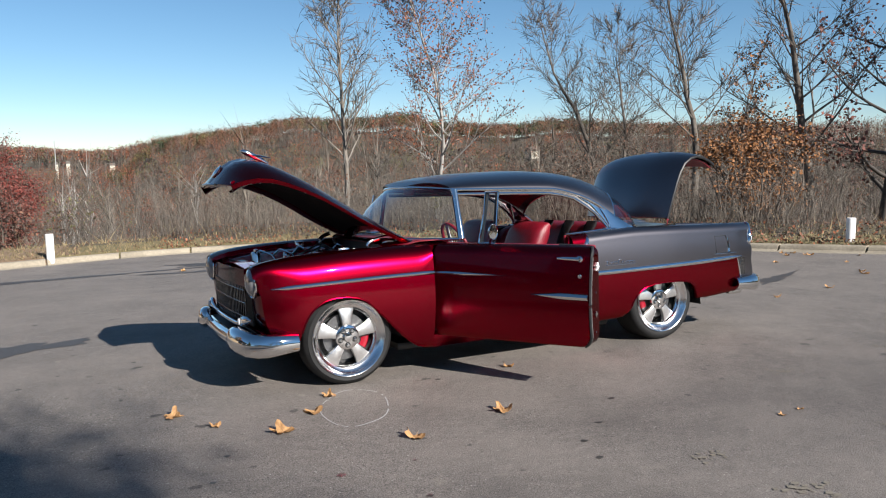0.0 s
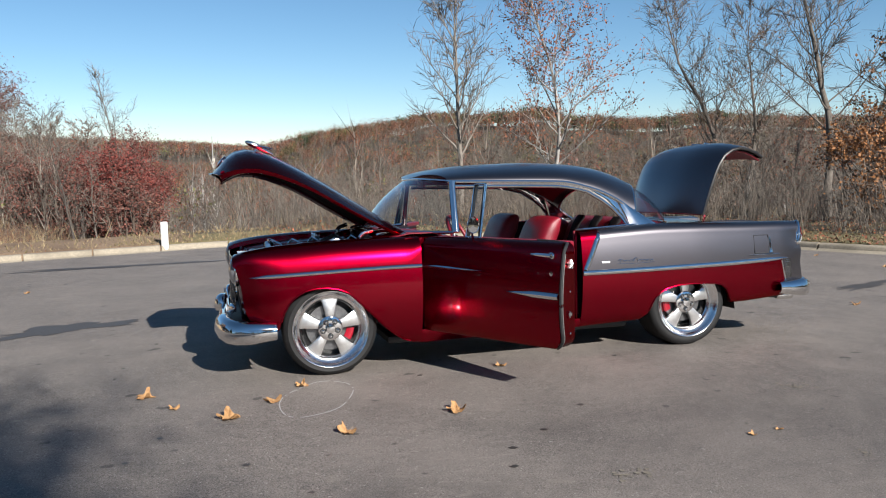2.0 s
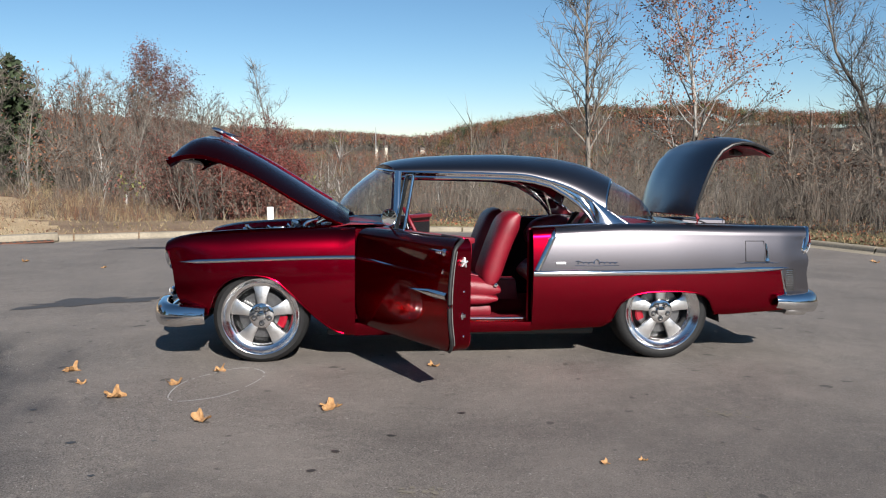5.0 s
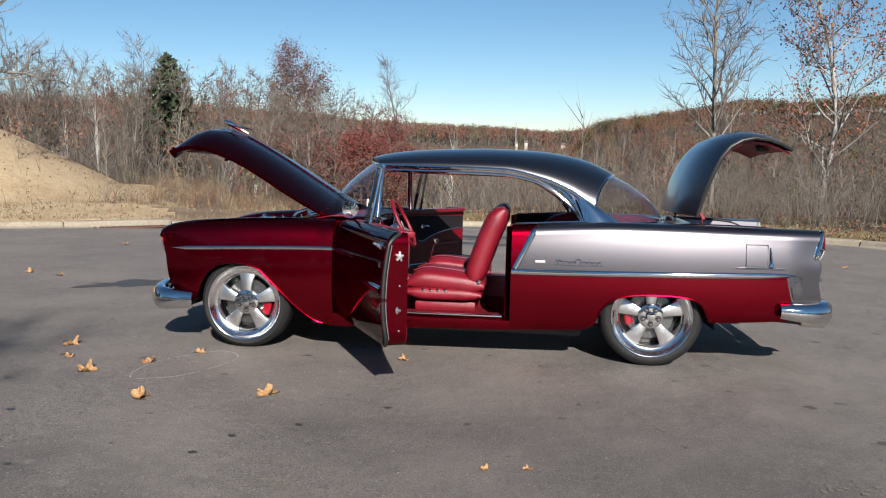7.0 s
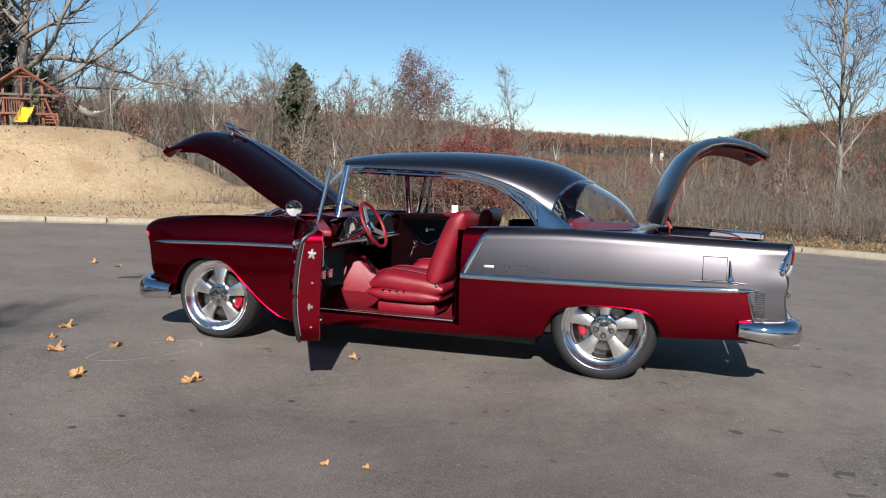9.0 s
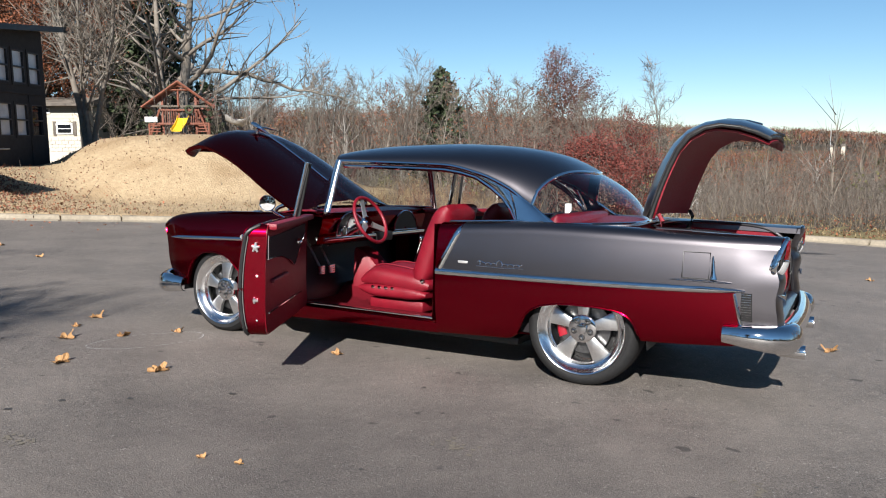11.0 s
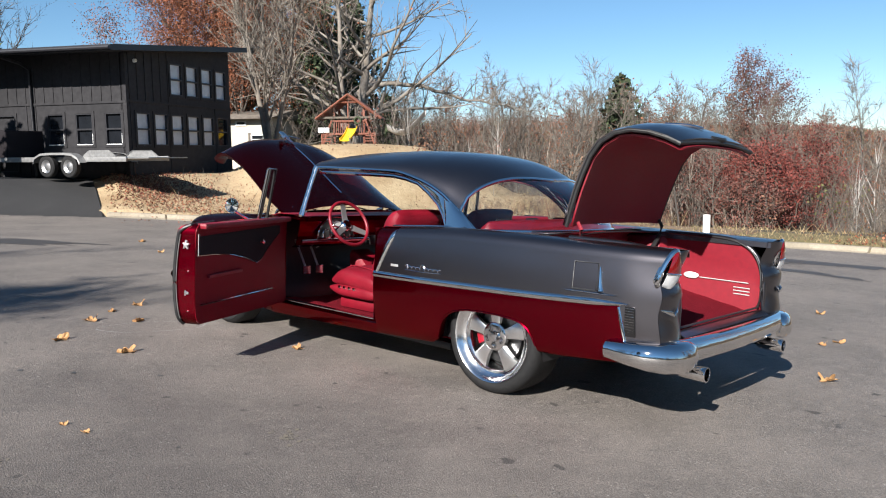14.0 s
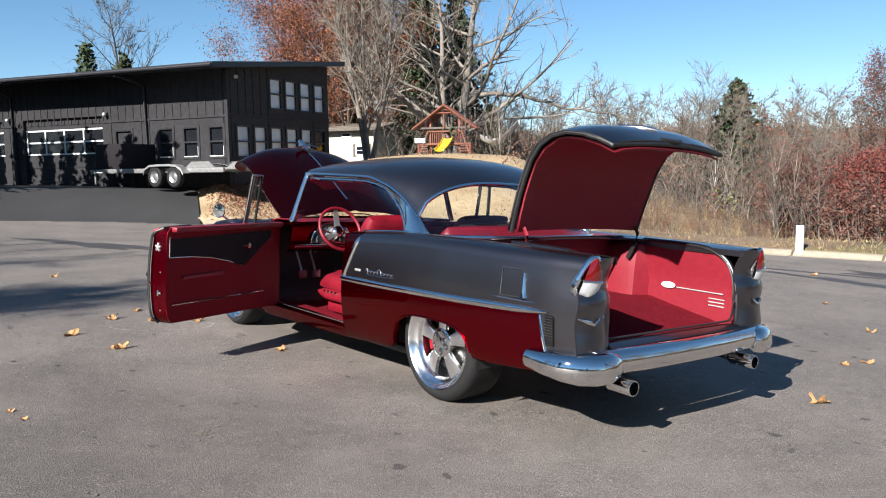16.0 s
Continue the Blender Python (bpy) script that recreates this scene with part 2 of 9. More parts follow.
ORANGELEAF = surf("orange_leaves", (0.14, 0.042, 0.017), (0.22, 0.075, 0.030), 3, (0.6, 0.85), 0, island=0.5)
STRAWBLADE = surf("straw_blades", (0.20, 0.15, 0.08), (0.33, 0.255, 0.14), 3, (0.8, 1.0), 0, island=0.3)
REDLEAF = surf("dark_red_leaves", (0.095, 0.02, 0.015), (0.17, 0.036, 0.025), 3, (0.6, 0.85), 0, island=0.5)
BROWNLEAF = surf("brown_leaves", (0.095, 0.045, 0.026), (0.165, 0.078, 0.042), 3, (0.6, 0.85), 0, island=0.5)
OLIVELEAF = surf("olive_leaves", (0.072, 0.08, 0.024), (0.136, 0.12, 0.04), 3, (0.6, 0.85), 0, island=0.45)
NEEDLE = surf("cedar_needles", (0.0224, 0.0384, 0.0144), (0.0496, 0.068, 0.028), 5, (0.7, 0.9), 0, island=0.45)
DRYLEAF = surf("curled_dry_leaf", (0.22, 0.105, 0.038), (0.47, 0.27, 0.115), 5, (0.6, 0.8), 0, bump=0.3, bscale=120)
BLACKBOARD = surf("black_board_siding", (0.025, 0.0245, 0.0265), (0.041, 0.040, 0.0425), 6, (0.5, 0.65), 0, bump=0.15, bscale=30, big=(0.021, 0.021, 0.022), bigscale=0.7, spec=0.08)
BLACKROOF = surf("black_roof_edge", (0.010, 0.010, 0.013), (0.02, 0.02, 0.024), 8, (0.4, 0.6))
WHITEFRAME = surf("white_frame", (0.70, 0.70, 0.68), (0.80, 0.80, 0.78), 10, (0.4, 0.6))
DARKGLASS = surf("dark_window_glass", (0.008, 0.009, 0.011), (0.014, 0.016, 0.02), 2, (0.03, 0.08), 0.0, spec=0.35)
# whitish blinds, with the sky's reflection painted into their blue-grey
SKY_BLIND = surf("sky_toned_window_blind", (0.36, 0.39, 0.44), (0.5, 0.53, 0.58), 3, (0.1, 0.25), 0, spec=0.4)
CREAM = surf("cream_siding", (0.44, 0.405, 0.325), (0.54, 0.50, 0.415), 5, (0.6, 0.8), 0, bump=0.2, bscale=20)
GALV = surf("galvanised_metal", (0.50, 0.50, 0.49), (0.66, 0.66, 0.65), 14, (0.35, 0.55), 0.6, bump=0.1, bscale=40)
DULLGALV = surf("weathered_galvanised_metal", (0.20, 0.20, 0.20), (0.33, 0.33, 0.325), 14, (0.4, 0.6), 0.55, bump=0.15, bscale=40)
REDWOOD = surf("stained_redwood", (0.14, 0.045, 0.028), (0.24, 0.085, 0.05), 18, (0.6, 0.8), 0, bump=0.3, bscale=60)
YELLOW = surf("yellow_plastic", (0.72, 0.46, 0.02), (0.8, 0.54, 0.04), 6, (0.3, 0.45))
WHITEPVC = surf("white_pipe", (0.74, 0.73, 0.70), (0.82, 0.81, 0.79), 12, (0.4, 0.6), 0, big=(0.5, 0.46, 0.38), bigscale=6, bigfac=0.4)
PALESTONE = surf("pale_rubble", (0.42, 0.38, 0.32), (0.60, 0.56, 0.49), 8, (0.8, 1.0), 0, bump=0.6, bscale=25)
CHALK = surf("chalk_line", (0.27, 0.265, 0.26), (0.40, 0.395, 0.39), 160, (0.9, 1.0))
RUSTIRON = surf("rusty_grate", (0.10, 0.04, 0.025), (0.18, 0.08, 0.05), 20, (0.7, 0.9), 0.3, bump=0.4)
DULLRED = surf("dull_red_leaves", (0.085, 0.032, 0.024), (0.15, 0.052, 0.036), 3, (0.6, 0.85), 0, island=0.5)
GOLDLEAF = surf("golden_brown_leaves", (0.16, 0.066, 0.022), (0.26, 0.112, 0.036), 3, (0.6, 0.85), 0, island=0.5)
BIRCHBARK = surf("birch_bark", (0.24, 0.225, 0.205), (0.42, 0.40, 0.37), 6, (0.7, 0.9), 0, bump=0.3, bscale=25, big=(0.12, 0.105, 0.09), bigscale=3.0, bigfac=0.7)

# ---------------------------------------------------------------- helpers
def spline(xs, ys):
    """A smooth curve through the given values."""
    xs, ys = np.array(xs, float), np.array(ys, float)
    d = np.diff(ys) / np.diff(xs)
    s = np.r_[d[0], np.where(d[1:] * d[:-1] > 0, 2 * d[1:] * d[:-1] / (d[1:] + d[:-1] + 1e-12), 0), d[-1]]

    def at(x):
        x = min(max(x, xs[0]), xs[-1])
        i = min(max(int(np.searchsorted(xs, x)) - 1, 0), len(d) - 1)
        h = xs[i + 1] - xs[i]
        u = (x - xs[i]) / h
        return float(ys[i] * (1 + 2 * u) * (1 - u) ** 2 + s[i] * h * u * (1 - u) ** 2 + ys[i + 1] * u * u * (3 - 2 * u) + s[i + 1] * h * u * u * (u - 1))

    return at


def lin(xs, ys):
    return lambda x: float(np.interp(x, xs, ys))


def mesh_ob(name, verts, faces, mats, parent=None, label="", smooth=True, index=None, sharp=38, solid=0.0):
    me = bpy.data.meshes.new(name)
    me.from_pydata([tuple(v) for v in verts], [], faces)
    for m in mats if isinstance(mats, (list, tuple)) else [mats]:
        me.materials.append(m)
    if index is not None:
        me.polygons.foreach_set("material_index", index)
    if smooth:
        me.polygons.foreach_set("use_smooth", [True] * len(me.polygons))
        me.set_sharp_from_angle(angle=radians(sharp))
        if solid:
            uses = collections.Counter(k for p in me.polygons for k in p.edge_keys)
            for e in me.edges:
                if uses[e.key] == 1:
                    e.use_edge_sharp = True
    me.update()
    ob = new(name, me)
    if parent:
        ob.parent = parent
    if label:
        ob["label"] = label
    if solid:
        s = ob.modifiers.new("thickness", "SOLIDIFY")
        s.thickness, s.offset = solid, 0.0
    return ob


def thing(name, m, label, category, group="", kind=""):
    ob = new(name)
    ob.empty_display_size = 0.1
    ob.matrix_world = m
    return tagged(ob, label, category, group, kind)


def grid_faces(nr, nc, close_r=False, close_c=False, base=0, flip=False):
    f = []
    for r in range(nr if close_r else nr - 1):
        for c in range(nc if close_c else nc - 1):
            q = (base + r * nc + c, base + r * nc + (c + 1) % nc, base + (r + 1) % nr * nc + (c + 1) % nc, base + (r + 1) % nr * nc + c)
            f.append(q[::-1] if flip else q)
    return f


def sheet(name, rows, mats, parent=None, label="", solid=0.0, flip=False, close_c=False, sharp=38, pick=None):
    """A surface through a table of points; pick(centre) gives each face's material."""
    nr, nc = len(rows), len(rows[0])
    verts = [p for r in rows for p in r]
    faces = grid_faces(nr, nc, close_c=close_c, flip=flip)
    index = None
    if pick:
        index = [pick(sum((Vector(verts[i]) for i in f), Vector()) / 4) for f in faces]
    return mesh_ob(name, verts, faces, mats, parent, label, index=index, solid=solid, sharp=sharp)


class Bag:
    """Vertices and faces of one mesh, gathered piece by piece."""

    def __init__(self):
        self.v, self.f, self.i = [], [], []

    def add(self, verts, faces, mat=0):
        b = len(self.v)
        self.v += [tuple(p) for p in verts]
        self.f += [tuple(b + k for k in f) for f in faces]
        self.i += [mat] * len(faces)
        return self

    def tube(self, path, radius, seg=8, mat=0, cap=True, squash=(1, 1), up=(0, 0, 1)):
        path = [Vector(p) for p in path]
        rad = radius if isinstance(radius, (list, tuple)) else [radius] * len(path)
        rows = []
        for k, p in enumerate(path):
            d = (path[min(k + 1, len(path) - 1)] - path[max(k - 1, 0)]).normalized()
            a = d.cross(Vector(up))
            if a.length < 1e-3:
                a = d.cross(Vector((1, 0.2, 0)))
            a.normalize()
            b = a.cross(d).normalized()
            rows.append([p + rad[k] * (a * math.cos(2 * math.pi * s / seg) * squash[0] + b * math.sin(2 * math.pi * s / seg) * squash[1]) for s in range(seg)])
        fs = grid_faces(len(rows), seg, close_c=True)
        vs = [p for r in rows for p in r]
        if cap:
            fs = fs + [tuple(range(seg))[::-1], tuple(range(len(vs) - seg, len(vs)))]
        return self.add(vs, fs, mat)

    def ring(self, centre, ru, rv, u, w, radius, seg=32, tseg=8, mat=0):
        u, w, c = Vector(u), Vector(w), Vector(centre)
        rows = []
        for k in range(seg):
            a = 2 * math.pi * k / seg
            p = c + u * ru * math.cos(a) + w * rv * math.sin(a)
            o = (u * math.cos(a) + w * math.sin(a)).normalized()
            nrm = u.cross(w).normalized()
            rows.append([p + radius * (o * math.cos(2 * math.pi * s / tseg) + nrm * math.sin(2 * math.pi * s / tseg)) for s in range(tseg)])
        return self.add([p for r in rows for p in r], grid_faces(seg, tseg, close_r=True, close_c=True), mat)

    def box(self, lo, hi, bevel=0.0, mat=0, m=None):
        bm = bmesh.new()
        bmesh.ops.create_cube(bm, size=1)
        for v in bm.verts:
            v.co = Vector([lo[k] + (v.co[k] + 0.5) * (hi[k] - lo[k]) for k in range(3)])
        if bevel:
            bmesh.ops.bevel(bm, geom=bm.edges[:], offset=bevel, segments=2, affect="EDGES", profile=0.6)
        if m:
            bm.transform(m)
        bm.verts.index_update()
        self.add([v.co.copy() for v in bm.verts], [[v.index for v in f.verts] for f in bm.faces], mat)
        bm.free()
        return self

    def lathe(self, profile, centre, axis="y", seg=32, mat=0, sign=1, close=False):
        """Turned shape: profile of (radius, offset along the axis)."""
        c, rows = Vector(centre), []
        for r, o in profile:
            row = []
            for k in range(seg):
                a = 2 * math.pi * k / seg
                if axis == "y":
                    row.append(c + Vector((r * math.cos(a), sign * o, r * math.sin(a))))
                elif axis == "x":
                    row.append(c + Vector((sign * o, r * math.cos(a), r * math.sin(a))))
                else:
                    row.append(c + Vector((r * math.cos(a), r * math.sin(a), sign * o)))
            rows.append(row)
        return self.add([p for r in rows for p in r], grid_faces(len(rows), seg, close_r=close, close_c=True), mat)

    def strip(self, path, half, normal_of, thick, mat=0, width_dir=(0, 0, 1)):
        """A half-round moulding along a path: half = half width, thick = how proud it stands."""
        rows, wd = [], Vector(width_dir)
        for k, p in enumerate(path):
            h = half[k] if isinstance(half, (list, tuple)) else half
            p, n = Vector(p), Vector(normal_of(k)).normalized()
            d = (Vector(path[min(k + 1, len(path) - 1)]) - Vector(path[max(k - 1, 0)])).normalized()
            w = d.cross(n).normalized()
            if w.dot(wd) < 0:
                w = -w
            rows.append([p + w * h * s + n * (thick * (1 - s * s) if abs(s) < 1 else -0.006) for s in (-1, -0.85, -0.5, 0, 0.5, 0.85, 1)])
        self.add([p for r in rows for p in r], grid_faces(len(rows), 7), mat)
        return self

    def make(self, name, mats, parent=None, label="", smooth=True, sharp=38):
        return mesh_ob(name, self.v, self.f, mats, parent, label, smooth, self.i, sharp)

# ---------------------------------------------------------------- the lie of the land
CENTRE = Vector((-2.0, 0.0))
EDGE = [(-14.7, 4.6), (-12.2, 6.3), (-8.9, 8.8), (-6, 10.6), (-2.6, 12.8), (1, 14.7), (3.6, 14.7), (6.5, 13.7), (8.9, 12.4), (10.1, 11), (10.5, 8.5),
        (10.8, 6), (11.6, 4), (13, 1), (14, -5), (13, -14), (5, -19), (-5, -19), (-13, -14), (-16.5, -6), (-17, 0), (-16.2, 3.0)]


def wrap(a):
    return (a + math.pi) % (2 * math.pi) - math.pi


edge_polar = sorted((math.atan2(y - CENTRE.y, x - CENTRE.x), math.hypot(x - CENTRE.x, y - CENTRE.y)) for x, y in EDGE)
EDGE_A = np.array([edge_polar[-1][0] - 2 * math.pi] + [a for a, _ in edge_polar] + [edge_polar[0][0] + 2 * math.pi])
EDGE_R = np.array([edge_polar[-1][1]] + [r for _, r in edge_polar] + [edge_polar[0][1]])


def edge_radius(a):
    """Distance of the lot's edge from its centre, rounded at the corners."""
    return sum(float(np.interp(wrap(a + s), EDGE_A, EDGE_R)) for s in (-0.06, -0.03, 0, 0.03, 0.06)) / 5


def smooth(a, b, x):
    u = min(max((x - a) / (b - a), 0.0), 1.0)
    return u * u * (3 - 2 * u)


# heights of the wooded skylines by bearing (degrees right of the valley, degrees up): the near hillside and the far ridge
RIDGE = spline([-180, -60, -40, -28, -17, -13, -8, 3.0, 4.4, 5.5, 7.5, 9.5, 12.5, 15.3, 17.7, 20.7, 23, 25, 30, 34, 38, 54, 80, 180],
               [2.5, 2.5, 2.4, 2.2, 1.2, 0.0, -0.75, -0.75, 0.5, 1.1, 1.5, 1.85, 2.2, 2.7, 2.6, 2.75, 3.0, 2.2, 2.1, 2.4, 2.1, 1.7, 2, 2.5])
FAR_RIDGE = spline([-180, -40, -15, -12.9, -7, -4.2, -1.3, 1.2, 3.2, 5, 9, 40, 180], [1.8, 1.8, 1.5, 1.2, 0.9, 0.8, 0.68, 0.45, 0.5, 0.65, 0.7, 0.8, 1.8])


def lot_z(x, y):
    return -0.0551 * y - 0.0103 * x


def ground_z(x, y):
    a = math.atan2(y - CENTRE.y, x - CENTRE.x)
    r = math.hypot(x - CENTRE.x, y - CENTRE.y)
    d = r - edge_radius(a)
    if d <= 0:
        return lot_z(x, y) - (0.06 if d < -0.05 else 0.0)
    drive = smooth(-14.0, -15.2, x) * smooth(5.6, 4.6, y + 0.35 * (x + 15)) * smooth(-12, -9, y)
    e = edge_radius(a)
    ex, ey = CENTRE.x + e * math.cos(a), CENTRE.y + e * math.sin(a)
    z = lot_z(ex, ey) + 0.15 * smooth(0, 0.25, d) * (1 - drive)
    z += 0.12 * smooth(0.3, 3, d) * (1 - drive)
    z -= 0.50 * smooth(0.8, 6.0, d) * smooth(-9.0, -5.0, x) * smooth(3.0, 0.0, x) * smooth(8.0, 11.0, y)
    # yard and drive climbing towards the buildings
    yard = smooth(-13.6, -18.2, x) * smooth(26, 12, y)
    z += 0.85 * yard
    # earth mound beside the drive: a blunt cone
    reach_ = math.hypot(x + 16.43, y - 14.75)
    cone = 1.90 - 0.515 * max(reach_ - 2.8, 0) - 0.020 * min(reach_, 2.8) ** 2
    k = 0.35
    h = min(max(0.5 + 0.5 * (cone - z) / k, 0), 1)
    z = (z * (1 - h) + cone * h + k * h * (1 - h) * 0.5) * smooth(0.0, 1.2, d) + z * (1 - smooth(0.0, 1.2, d))
    # the valley and the wooded hills beyond
    side = smooth(-28, -9, x) * smooth(-25, 0, y) + smooth(26, 40, y) * smooth(-40, -20, x)
    side = min(side, 1)
    z -= (1 - 0.999 * smooth(12.0, 7.0, reach_)) * side * (5.5 * smooth(3, 40, d) + 1.5 * smooth(30, 70, d))
    bearing = math.degrees(math.atan2(x - 2, y + 6))
    far = math.hypot(x - 2, y + 6)
    top = 1.6 + 175 * math.tan(radians(RIDGE(bearing))) - 3.3
    f = smooth(70, 175, far)
    z = z * (1 - f) + top * f
    f = smooth(230, 520, far)
    z = z * (1 - f) + (1.6 + 520 * math.tan(radians(FAR_RIDGE(bearing))) - 7.0) * f
    if far > 20:
        z += (noise.noise((x * 0.09, y * 0.09, 0.0))) * min((far - 20) / 60, 1.0) * 0.9
    return z


def drive_edge(x):
    """Near and far side of the black drive at x."""
    u = (-14.3 - x) / 26
    return -11 - 4 * u, min(4.45 - 0.36 * (x + 14.4), 6.62 + 0.476 * (x + 17.12))


def on_drive(x, y):
    if x > -14.3 or x < -40.2:
        return 0.0
    lo, hi = drive_edge(x)
    return smooth(hi - 0.1, hi - 0.9, y) * smooth(lo + 0.1, lo + 0.9, y)


def on_ground(x, y):
    return Vector((x, y, ground_z(x, y)))


DIST = [-99, -6, -2, -0.5, -0.06, 0.02, 0.14, 0.3, 0.6, 1.0, 1.6, 2.0, 2.4, 2.8, 3.2, 3.6, 4, 4.5, 5, 5.6, 6.2, 6.9, 7.6, 8.4, 9.2, 10.1, 11, 12, 13, 14.5, 16, 18, 20, 22.5, 25, 31, 38, 46, 56, 68, 82, 98, 116, 135, 156, 180, 230, 280, 330, 390, 450, 520, 600, 800, 1600, 3500]
NA = 400
rows = []
for d in DIST:
    row = []
    for k in range(NA):
        a = 2 * math.pi * k / NA
        r = max(edge_radius(a) + d, 0.3)
        x, y = CENTRE.x + r * math.cos(a), CENTRE.y + r * math.sin(a)
        row.append((x, y, ground_z(x, y) - 0.9 * on_drive(x, y)))
    rows.append(row)


def ground_kind(c):
    a = math.atan2(c.y - CENTRE.y, c.x - CENTRE.x)
    d = math.hypot(c.x - CENTRE.x, c.y - CENTRE.y) - edge_radius(a)
    n = noise.noise((c.x * 0.35, c.y * 0.35, 3.0)) + 0.7 * noise.noise((c.x * 1.9, c.y * 1.9, 7.0))
    if c.x < -5.6 + 1.6 * n and c.x > -27 and 2 < c.y < 21 + 2 * n and d < 22 and c.y < 3.0 * (-c.x) - 8 + 3 * n:
        return 1
    if 0 < d < 15 and c.x < -1.5 + 1.5 * n:
        return 3
    if 0 < d < 1.5 + 0.8 * n:
        return 2
    return 0


ground = sheet("ground", rows, [GROUND, STRAW, GRASS, LITTER], close_c=True, flip=True, pick=ground_kind)
tagged(ground, "rough ground with straw-covered slope falling to a wooded valley", "ground", kind="structure")

# the paved lot, one slab with a rounded outline
lot_v, lot_f = [(0.0 + CENTRE.x, CENTRE.y, lot_z(CENTRE.x, CENTRE.y))], []
for k in range(NA):
    a = 2 * math.pi * k / NA
    for s in (0.35, 0.7, 1.0):
        r = edge_radius(a) * s
        x, y = CENTRE.x + r * math.cos(a), CENTRE.y + r * math.sin(a)
        lot_v.append((x, y, lot_z(x, y)))
    b, c = 1 + 3 * k, 1 + 3 * ((k + 1) % NA)
    lot_f += [(0, b, c), (b, b + 1, c + 1, c), (b + 1, b + 2, c + 2, c + 1)]
road = mesh_ob("road", lot_v, lot_f, ASPHALT)
tagged(road, "worn grey asphalt parking lot with scuffs and stains", "asphalt", kind="structure")

# ---------------------------------------------------------------- the car: lines of its body
CAR = LOT @ Matrix.Translation((0, 0.08, 0))
car = thing("vintage_coupe", CAR, "candy red and satin grey hardtop coupe with everything opened", "car")
ztop = spline([-0.66, -0.62, -0.56, -0.367, 0.078, 0.7, 1.2, 1.93, 2.06, 2.3, 2.68, 3.06, 3.43, 3.8, 4.04],
              [0.858, 0.878, 0.896, 0.925, 0.952, 0.965, 0.968, 0.966, 0.972, 0.986, 1.0, 0.998, 0.992, 0.988, 0.984])
zlow_f = lin([-0.66, -0.41, -0.36, -0.345, -0.325, -0.29, -0.24, -0.18, -0.11, -0.03, 0.05, 0.124, 0.252, 0.38, 0.46, 0.53, 0.6, 0.7],
             [0.34, 0.335, 0.345, 0.40, 0.46, 0.525, 0.575, 0.608, 0.623, 0.625, 0.613, 0.584, 0.46, 0.33, 0.262, 0.216, 0.194, 0.19])
zlow_r = lin([0.66, 1.93, 2.46, 2.52, 2.545, 2.575, 2.62, 2.68, 2.78, 2.89, 3.03, 3.14, 3.2, 3.245, 3.275, 3.30, 3.43, 3.8, 4.04],
             [0.19, 0.22, 0.245, 0.28, 0.35, 0.41, 0.452, 0.482, 0.502, 0.508, 0.507, 0.498, 0.482, 0.448, 0.40, 0.335, 0.337, 0.362, 0.40])
width = spline([-0.66, -0.5, -0.3, 0.1, 0.7, 2.0, 2.9, 3.4, 3.8, 4.04], [0.875, 0.912, 0.93, 0.94, 0.943, 0.943, 0.94, 0.925, 0.90, 0.865])
yin = spline([-0.66, -0.3, 0.5, 0.75, 1.2, 2.0, 2.45, 2.62, 2.8, 3.15, 3.4, 4.04], [0.60, 0.66, 0.70, 0.74, 0.79, 0.79, 0.78, 0.76, 0.70, 0.62, 0.61, 0.60])
TRIM = spline([-0.57, 0.665, 1.94, 3.07, 3.85], [0.721, 0.758, 0.645, 0.66, 0.683])


def half(x, z):
    w = width(x)
    return w - (0.075 * ((0.58 - z) / 0.4) ** 2 if z < 0.58 else 0.055 * ((z - 0.58) / 0.42) ** 2)

TAIL = spline([0.40, 0.48, 0.55, 0.60, 0.645, 0.69, 0.735, 0.77, 0.80, 0.84, 0.965, 0.99], [-0.006, 0.002, -0.006, -0.016, -0.020, -0.013, -0.006, -0.013, -0.028, -0.033, 0.006, 0.006])


def lean(x, z):
    """How far the ends of the body tuck in below the headlamps and the tail lamps."""
    f = min(max((-0.36 - x) / 0.30, 0), 1)
    r = min(max((x - 3.8) / 0.24, 0), 1)
    front = float(np.interp(z, [0.33, 0.42, 0.5, 0.66, 0.80, 0.87], [0.19, 0.11, 0.075, 0.055, 0.02, 0.0]))
    back = TAIL(min(max(z, 0.40), 0.99))
    return x + front * f + back * r


def section(x, zl, side, lip=True, n=11, zt=None, inner=True, mid=None, r=0.075, yf=1.25):
    """One cross-section of a body side, from the sill up over the shoulder to the inner edge."""
    t = ztop(x) if zt is None else zt
    pts = []
    if lip:
        pts.append((x, side * (half(x, zl) - 0.045), zl + 0.012))
        pts.append((x, side * (half(x, zl) - 0.008), zl + 0.002))
    z0, z1 = zl + 0.012, t - r
    for k in range(n):
        z = z0 + (z1 - z0) * k / (n - 1)
        if mid:
            h = (n - 1) // 2
            z = z0 + (mid - z0) * k / h if k <= h else mid + (z1 - mid) * (k - h) / (n - 1 - h)
        pts.append((lean(x, z), side * half(x, z), z))
    y1 = half(x, z1)
    for k in range(1, 7):
        a = math.pi / 2 * k / 6
        pts.append((lean(x, t), side * (y1 - r * yf * (1 - math.cos(a))), t - r + r * math.sin(a)))
    if inner:
        ye, yi = y1 - r * yf, min(yin(x), y1 - r * yf - 0.01)
        for k in range(1, 4):
            pts.append((lean(x, t), side * (ye + (yi - ye) * k / 3), t - 0.016 * (k / 3) ** 2))
        pts.append((lean(x, t), side * (yi - 0.004), t - 0.05))
    return pts


